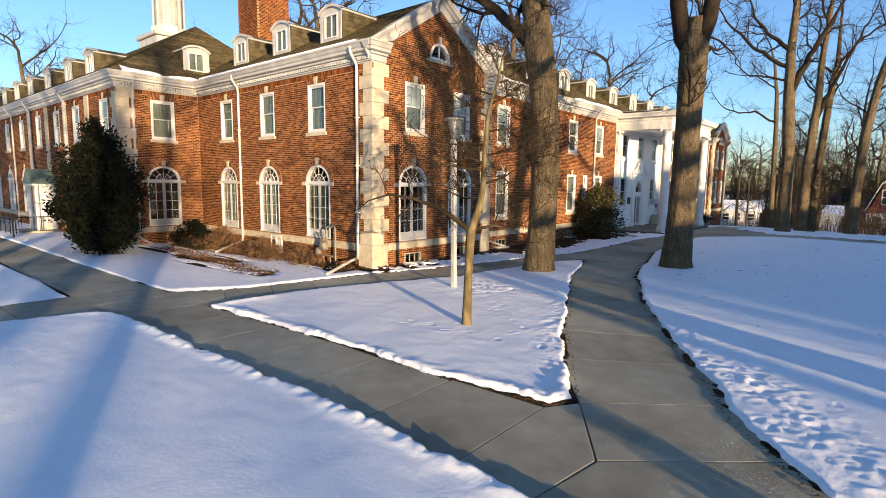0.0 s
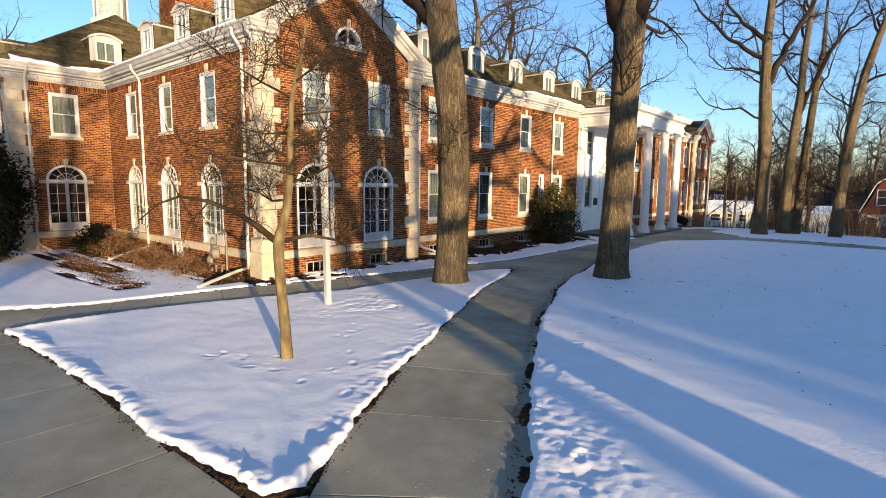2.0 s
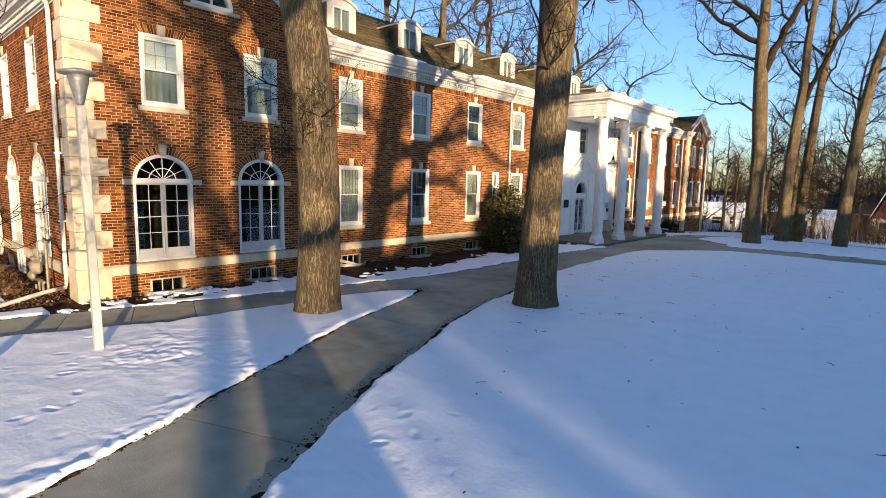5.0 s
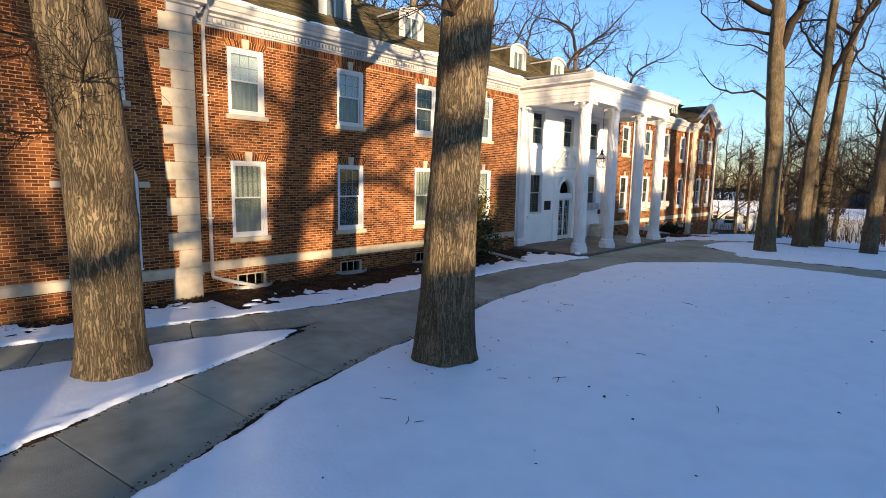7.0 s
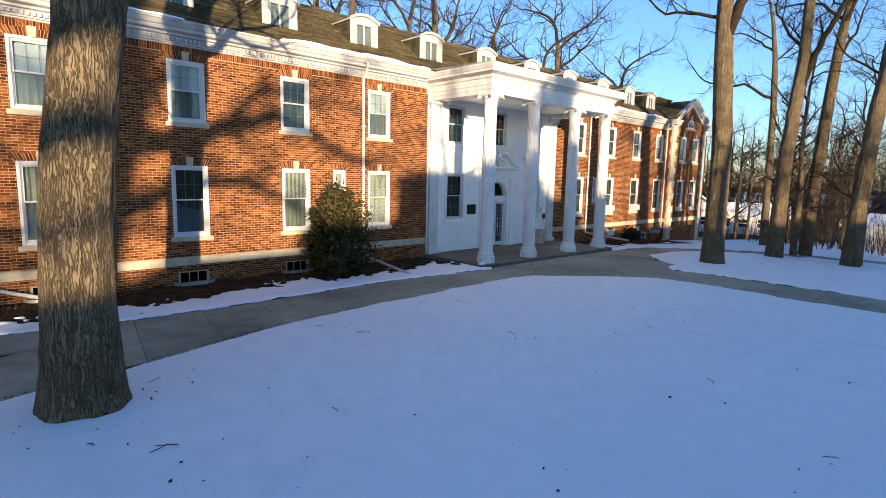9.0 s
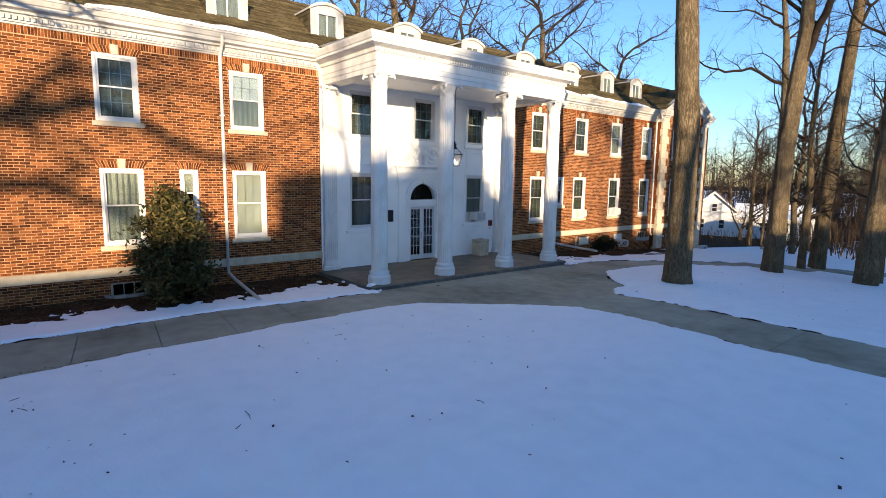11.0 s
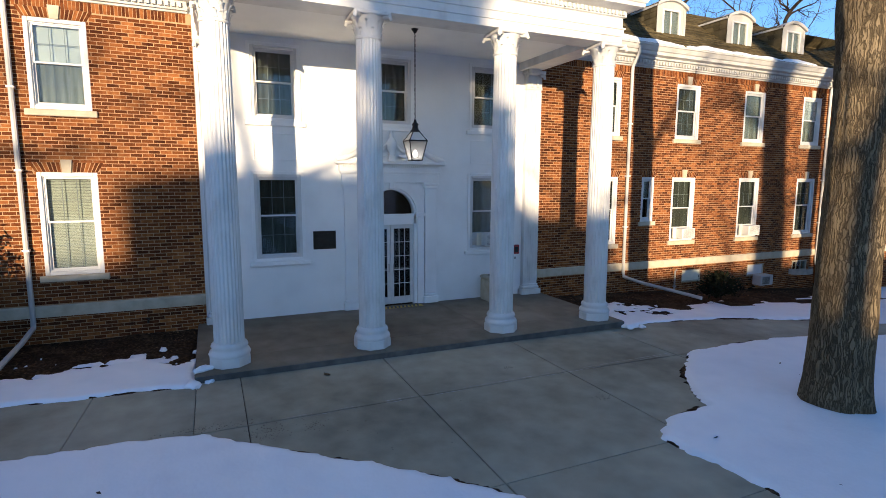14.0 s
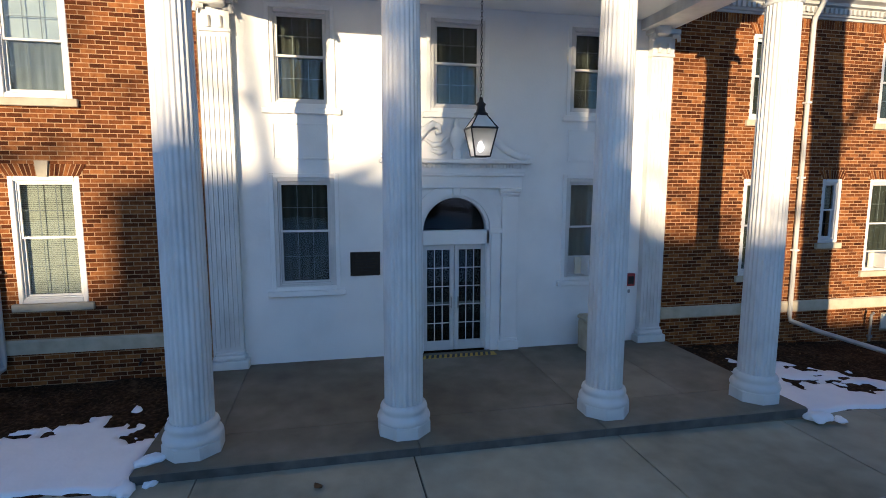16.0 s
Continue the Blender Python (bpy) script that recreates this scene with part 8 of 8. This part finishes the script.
for k, (x, y, z, r) in enumerate(((-10.38, 35.10, 0.135, 0.13), (-10.12, 35.22, 0.01, 0.10), (-9.97, 34.95, 0.01, 0.13), (-11.9, 35.02, 0.02, 0.10), (-9.95, 44.75, 0.01, 0.15), (-9.80, 45.0, 0.01, 0.08))):
    clump(x, y, z, r, k + 3)
leaf = Build().grid([[(0.075 * u, 0.05 * w * (1 - u * u), 0.012 + 0.02 * u * u + 0.012 * w * w) for w in (-1, -0.5, 0, 0.5, 1)] for u in (-1, -0.6, -0.2, 0.2, 0.6, 1)])
tagged(part("fallen_leaf", leaf, DRYLEAF, m=pose(-9.57, 37.19, 0, 0, 0, 35), smooth=True), "single curled brown leaf on the concrete forecourt", "leaf")
BLOOM = material("pale mineral bloom", [(0.26, 0.25, 0.22), (0.46, 0.45, 0.41)], 0.95, 9, 0.2, spec=0.1)
bl = Build()
for y0, y1, xx in ((36.2, 44.1, -8.0),):
    y = y0
    while y < y1:
        ln = rl.uniform(0.12, 0.45)
        for side in (-1, 1):
            if rl.random() < 0.55:
                wd = rl.uniform(0.006, 0.028)
                x0 = xx + side * 0.03
                bl.face((x0, y, 0.0085), (x0 + side * wd * 0.6, y, 0.0085), (x0 + side * wd, y + ln * 0.5, 0.0085), (x0 + side * wd * 0.4, y + ln, 0.0085), (x0, y + ln, 0.0085))
        y += ln
tagged(part("mineral_bloom", bl, BLOOM), "pale mineral bloom along a joint of the forecourt", "stain", kind="stuff")

grit = Build()
for cx, cy, sx, sy, cnt in ((-0.4, 5.9, 0.75, 0.35, 420), (-0.9, 6.7, 0.5, 0.3, 160), (0.5, 5.2, 0.5, 0.4, 200), (-1.4, 8.2, 0.35, 0.7, 70)):
    for k in range(cnt):
        x, y, r = rl.gauss(cx, sx), rl.gauss(cy, sy), rl.uniform(0.002, 0.0055)
        if max(float(polygon_depth(np.array([x]), np.array([y]), poly)[0]) for poly in (TRI, SNOWS[3], SNOWS[5])) > -0.02:
            continue
        a0 = rl.uniform(0, 6.28)
        base = [(x + r * math.cos(a0 + 2.094 * j), y + r * math.sin(a0 + 2.094 * j), 0.005) for j in range(3)]
        for j in range(3):
            grit.face(base[j], base[(j + 1) % 3], (x, y, 0.005 + r))
tagged(part("salt_grit", grit, SNOW), "white salt and ice crumbs scattered on the walk", "grit", kind="stuff")

# mud crumbs trodden onto the forecourt by the corner of the snow, and a few scuffs beyond
mud = Build()
for cx, cy, sx, sy, cnt in ((-8.12, 35.2, 0.06, 0.35, 150), (-7.66, 35.95, 0.14, 0.14, 150), (-7.66, 36.6, 0.10, 0.10, 60), (-8.6, 40.45, 0.05, 0.07, 40), (-6.75, 41.2, 0.07, 0.08, 50), (-7.0, 37.3, 0.5, 0.6, 14)):
    for k in range(cnt):
        x, y, r = rl.gauss(cx, sx), rl.gauss(cy, sy), rl.uniform(0.002, 0.009)
        a0 = rl.uniform(0, 6.28)
        ring = [(x + r * rl.uniform(0.6, 1.1) * math.cos(a0 + 1.257 * j), y + 1.5 * r * rl.uniform(0.6, 1.1) * math.sin(a0 + 1.257 * j)) for j in range(5)]
        for j in range(5):
            (ax, ay), (bx, by) = ring[j], ring[(j + 1) % 5]
            mud.face((ax, ay, 0.0075), (bx, by, 0.0075), (x, y, 0.009 + 0.2 * r))
tagged(part("mud_crumbs", mud, SOIL), "dark mud crumbs trodden onto the concrete forecourt", "mud", kind="stuff")

# ---- unseen things set behind and beside the camera to throw the long shadows ----
SLOPE = 0.47
# unseen trees placed by their shadows, some only to dim walls and snow
for x, yf, s, w, turn in ((36.0, 16.4, 1.0, w3, 330), (31.0, 54.9, 1.0, w3, 215), (46.0, 20.4, 1.0, w3, 40), (34.0, 60.5, 1.0, w1, 190), (22.0, 0.4, 0.9, w1, 140)):
    plant(w, x, yf - SLOPE * (x + 13.87), turn, s)
for x, y, s, w, turn in ((-6, -7, 0.95, w1, 30), (4, -10, 1.0, w3, 110), (14, -8.0, 1.0, w1, 220), (-2, -14, 1.0, w3, 300), (10, -18, 1.0, w1, 60), (-12, -9, 0.9, w3, 10), (24, -15.0, 1.0, w3, 170), (-16, -6.9, 0.9, w1, 95), (70, -34.4, 1.0, w1, 90)):
    plant(w, x, y, turn, s)
# added out of view so that the portico's middle columns fall in shade
shrub("spruce", pose(30.0, 41.35 - SLOPE * 43.87, 0), (2.1, 2.1, 11.6), 17000, (0.42, 0.09), YEW, "unseen evergreen added to shade the portico's middle columns", 95, 6, 0.34, category="tree", top=3.0)


def sunward(x, pts, foot):
    """Points of a tree standing at x whose shadows fall on the hall's front at the given places along it and heights."""
    return [(0.0, u - foot, z + 0.1126 * (x + 13.87)) for u, z in pts]


# an oak across the lawn with wide low limbs, and a slender tree
tree("oak_tree", pose(30.0, 22.5 - SLOPE * (30.0 + 13.87), 0), sunward(30.0, [(22.5, -5.0), (22.7, 0.8), (23.3, 3.5), (23.8, 7.2), (24.0, 9.5)], 22.5), [0.66, 0.62, 0.56, 0.50, 0.32],
     [(4, (0, 0.1, 1), 4, 0.15)], 93, OAK, group="oaks across the lawn", seg=20, wander=0.3, reach=1.5,
     boughs=[(sunward(30.0, [(23.5, 4.3), (25.0, 4.5), (26.4, 5.0), (28.35, 5.5), (29.6, 5.0), (30.8, 4.3), (32.0, 4.1)], 22.5), 0.42),
             (sunward(30.0, [(23.2, 2.3), (24.6, 2.9), (26.0, 3.3), (27.2, 3.2), (28.3, 2.7), (29.6, 2.1)], 22.5), 0.34),
             (sunward(30.0, [(23.1, 2.6), (22.4, 3.4), (21.6, 3.4), (20.6, 4.2)], 22.5), 0.16),
             (sunward(30.0, [(23.5, 4.8), (22.6, 5.6), (21.6, 6.0), (20.4, 6.4)], 22.5), 0.17),
             (sunward(30.0, [(23.6, 5.0), (24.4, 6.0), (25.2, 6.9), (26.4, 8.2)], 22.5), 0.24),
             (sunward(30.0, [(26.6, 5.1), (27.6, 6.2), (28.8, 6.5), (30.2, 6.9), (31.6, 7.4)], 22.5), 0.20),
             (sunward(30.0, [(23.0, 1.4), (24.0, 1.9), (24.9, 1.5), (25.8, 1.9)], 22.5), 0.15),
             (sunward(30.0, [(28.6, 6.4), (29.6, 6.0), (30.8, 6.2), (32.4, 5.8)], 22.5), 0.14),
             (sunward(30.0, [(22.6, 0.6), (21.6, 1.2), (20.8, 1.0)], 22.5), 0.18), (sunward(30.0, [(23.4, 3.6), (24.0, 4.8), (24.2, 6.2), (24.9, 7.6)], 22.5), 0.26), (sunward(30.0, [(23.0, 3.0), (22.2, 2.2), (21.4, 2.3), (20.6, 2.7)], 22.5), 0.15)])
tree("bare_tree", pose(24.0, 35.2 - SLOPE * (24.0 + 13.87), 0), sunward(24.0, [(35.2, -4.3), (35.7, 1.5), (36.3, 3.9), (36.0, 6.0), (35.8, 8.5)], 35.2), [0.2, 0.17, 0.14, 0.11, 0.06],
     [(4, (0, 0, 1), 2, 0.05)], 96, "slender bare tree across the lawn", group="oaks across the lawn", seg=12, wander=0.3, reach=1.2,
     boughs=[(sunward(24.0, [(36.2, 3.5), (37.2, 3.7), (38.4, 4.1), (39.6, 4.9)], 35.2), 0.10), (sunward(24.0, [(36.1, 5.0), (35.0, 5.6), (33.8, 5.4), (33.0, 6.2)], 35.2), 0.08)])
tree("bare_tree", pose(24.0, 48.4 - SLOPE * (24.0 + 13.87), 0), sunward(24.0, [(48.4, -4.3), (48.6, 3.0), (49.0, 4.6), (50.2, 6.4), (51.4, 7.9)], 48.4), [0.24, 0.2, 0.17, 0.13, 0.07],
     [(4, (0, 0.3, 1), 2, 0.05)], 97, "slender leaning bare tree across the lawn", group="oaks across the lawn", seg=12, wander=0.3, reach=1.1,
     boughs=[(sunward(24.0, [(48.8, 4.0), (47.6, 4.6), (46.6, 5.6), (45.4, 6.2)], 48.4), 0.07), (sunward(24.0, [(48.6, 3.2), (47.0, 2.6), (45.4, 3.0), (44.0, 3.9)], 48.4), 0.10), (sunward(24.0, [(49.6, 5.4), (51.0, 5.2), (52.4, 4.4)], 48.4), 0.08)])
tree("oak_tree", pose(24.0, 55.6 - SLOPE * (24.0 + 13.87), 0), sunward(24.0, [(55.6, -4.8), (55.5, 1.2), (55.3, 4.0), (55.1, 6.6), (55.0, 9.5)], 55.6), [0.78, 0.72, 0.68, 0.64, 0.5],
     [(4, (0, 0.1, 1), 4, 0.25)], 98, OAK, group="oaks across the lawn", seg=20, wander=0.3, reach=1.4,
     boughs=[(sunward(24.0, [(55.2, 5.0), (54.0, 6.0), (52.6, 6.4), (51.4, 6.0)], 55.6), 0.15)])
gable_side = lambda pts: [(0.0, u - 17.5, z + 0.1126 * (12.0 - XG)) for u, z in pts]
tree("oak_tree", pose(12.0, 17.5 - SLOPE * (12.0 - XG), 0), gable_side([(17.5, -3.0), (17.45, 0.5), (17.45, 3.8), (17.2, 5.4), (16.85, 6.7), (16.1, 7.6), (15.2, 8.5), (14.4, 9.6)]), [0.62, 0.56, 0.54, 0.52, 0.48, 0.42, 0.34, 0.2],
     [(7, (0, -0.3, 1), 3, 0.12)], 91, OAK, group="oaks across the lawn", seg=20, wander=0.3, reach=0.8,
     boughs=[(gable_side([(17.2, 0.8), (16.5, 1.7), (15.6, 3.2), (14.5, 4.6), (13.6, 6.0)]), 0.26), (gable_side([(17.0, 5.6), (18.4, 6.6), (20.0, 6.9), (21.4, 7.6)]), 0.2),
             (gable_side([(16.5, 7.1), (17.1, 7.9), (17.6, 9.0)]), 0.26), (gable_side([(17.5, 0.9), (18.7, 1.3), (20.2, 1.9), (21.4, 2.0)]), 0.2), (gable_side([(16.3, 7.4), (15.2, 7.4), (14.0, 8.1)]), 0.14)])
# added blocks out of view, sized so their shade ends where wanted
house("neighbour_hall", pose(42, 12.35, 0, 0, 0, 90), 22.7, 10, 4.8, 1.75, BRICK, "unseen low brick block added to shade the lawn and wall foot", [], gable_front=False)
house("neighbour_hall_wing", pose(42, 36.3, 0, 0, 0, 90), 25.2, 10, 4.3, 1.75, BRICK, "unseen lower brick block added to shade the north lawn", [], gable_front=False)
house("neighbour_house", pose(60, 6.0, 0, 0, 0, 90), 7.0, 8, 11.0, 0.75, BRICK, "unseen tall brick block added to shade the portico wall", [], gable_front=False)
house("neighbour_house_wing", pose(60, 0.1, 0, 0, 0, 90), 4.0, 8, 9.1, 0.5, BRICK, "unseen brick block added to shade the wall left of the portico", [], gable_front=False)
house("neighbour_house_wing", pose(60, 11.4, 0, 0, 0, 90), 3.0, 8, 9.8, 0.6, BRICK, "unseen brick block added to shade the wall right of the portico", [], gable_front=False)
# brush added out of view to roughen the low block's shadow edge
thicket("hedge", "unseen bare brush added to break up the shade's edge", 240, 36, 41, -4.4, -1.0, 2.5, 6.5, 0.06, 93)
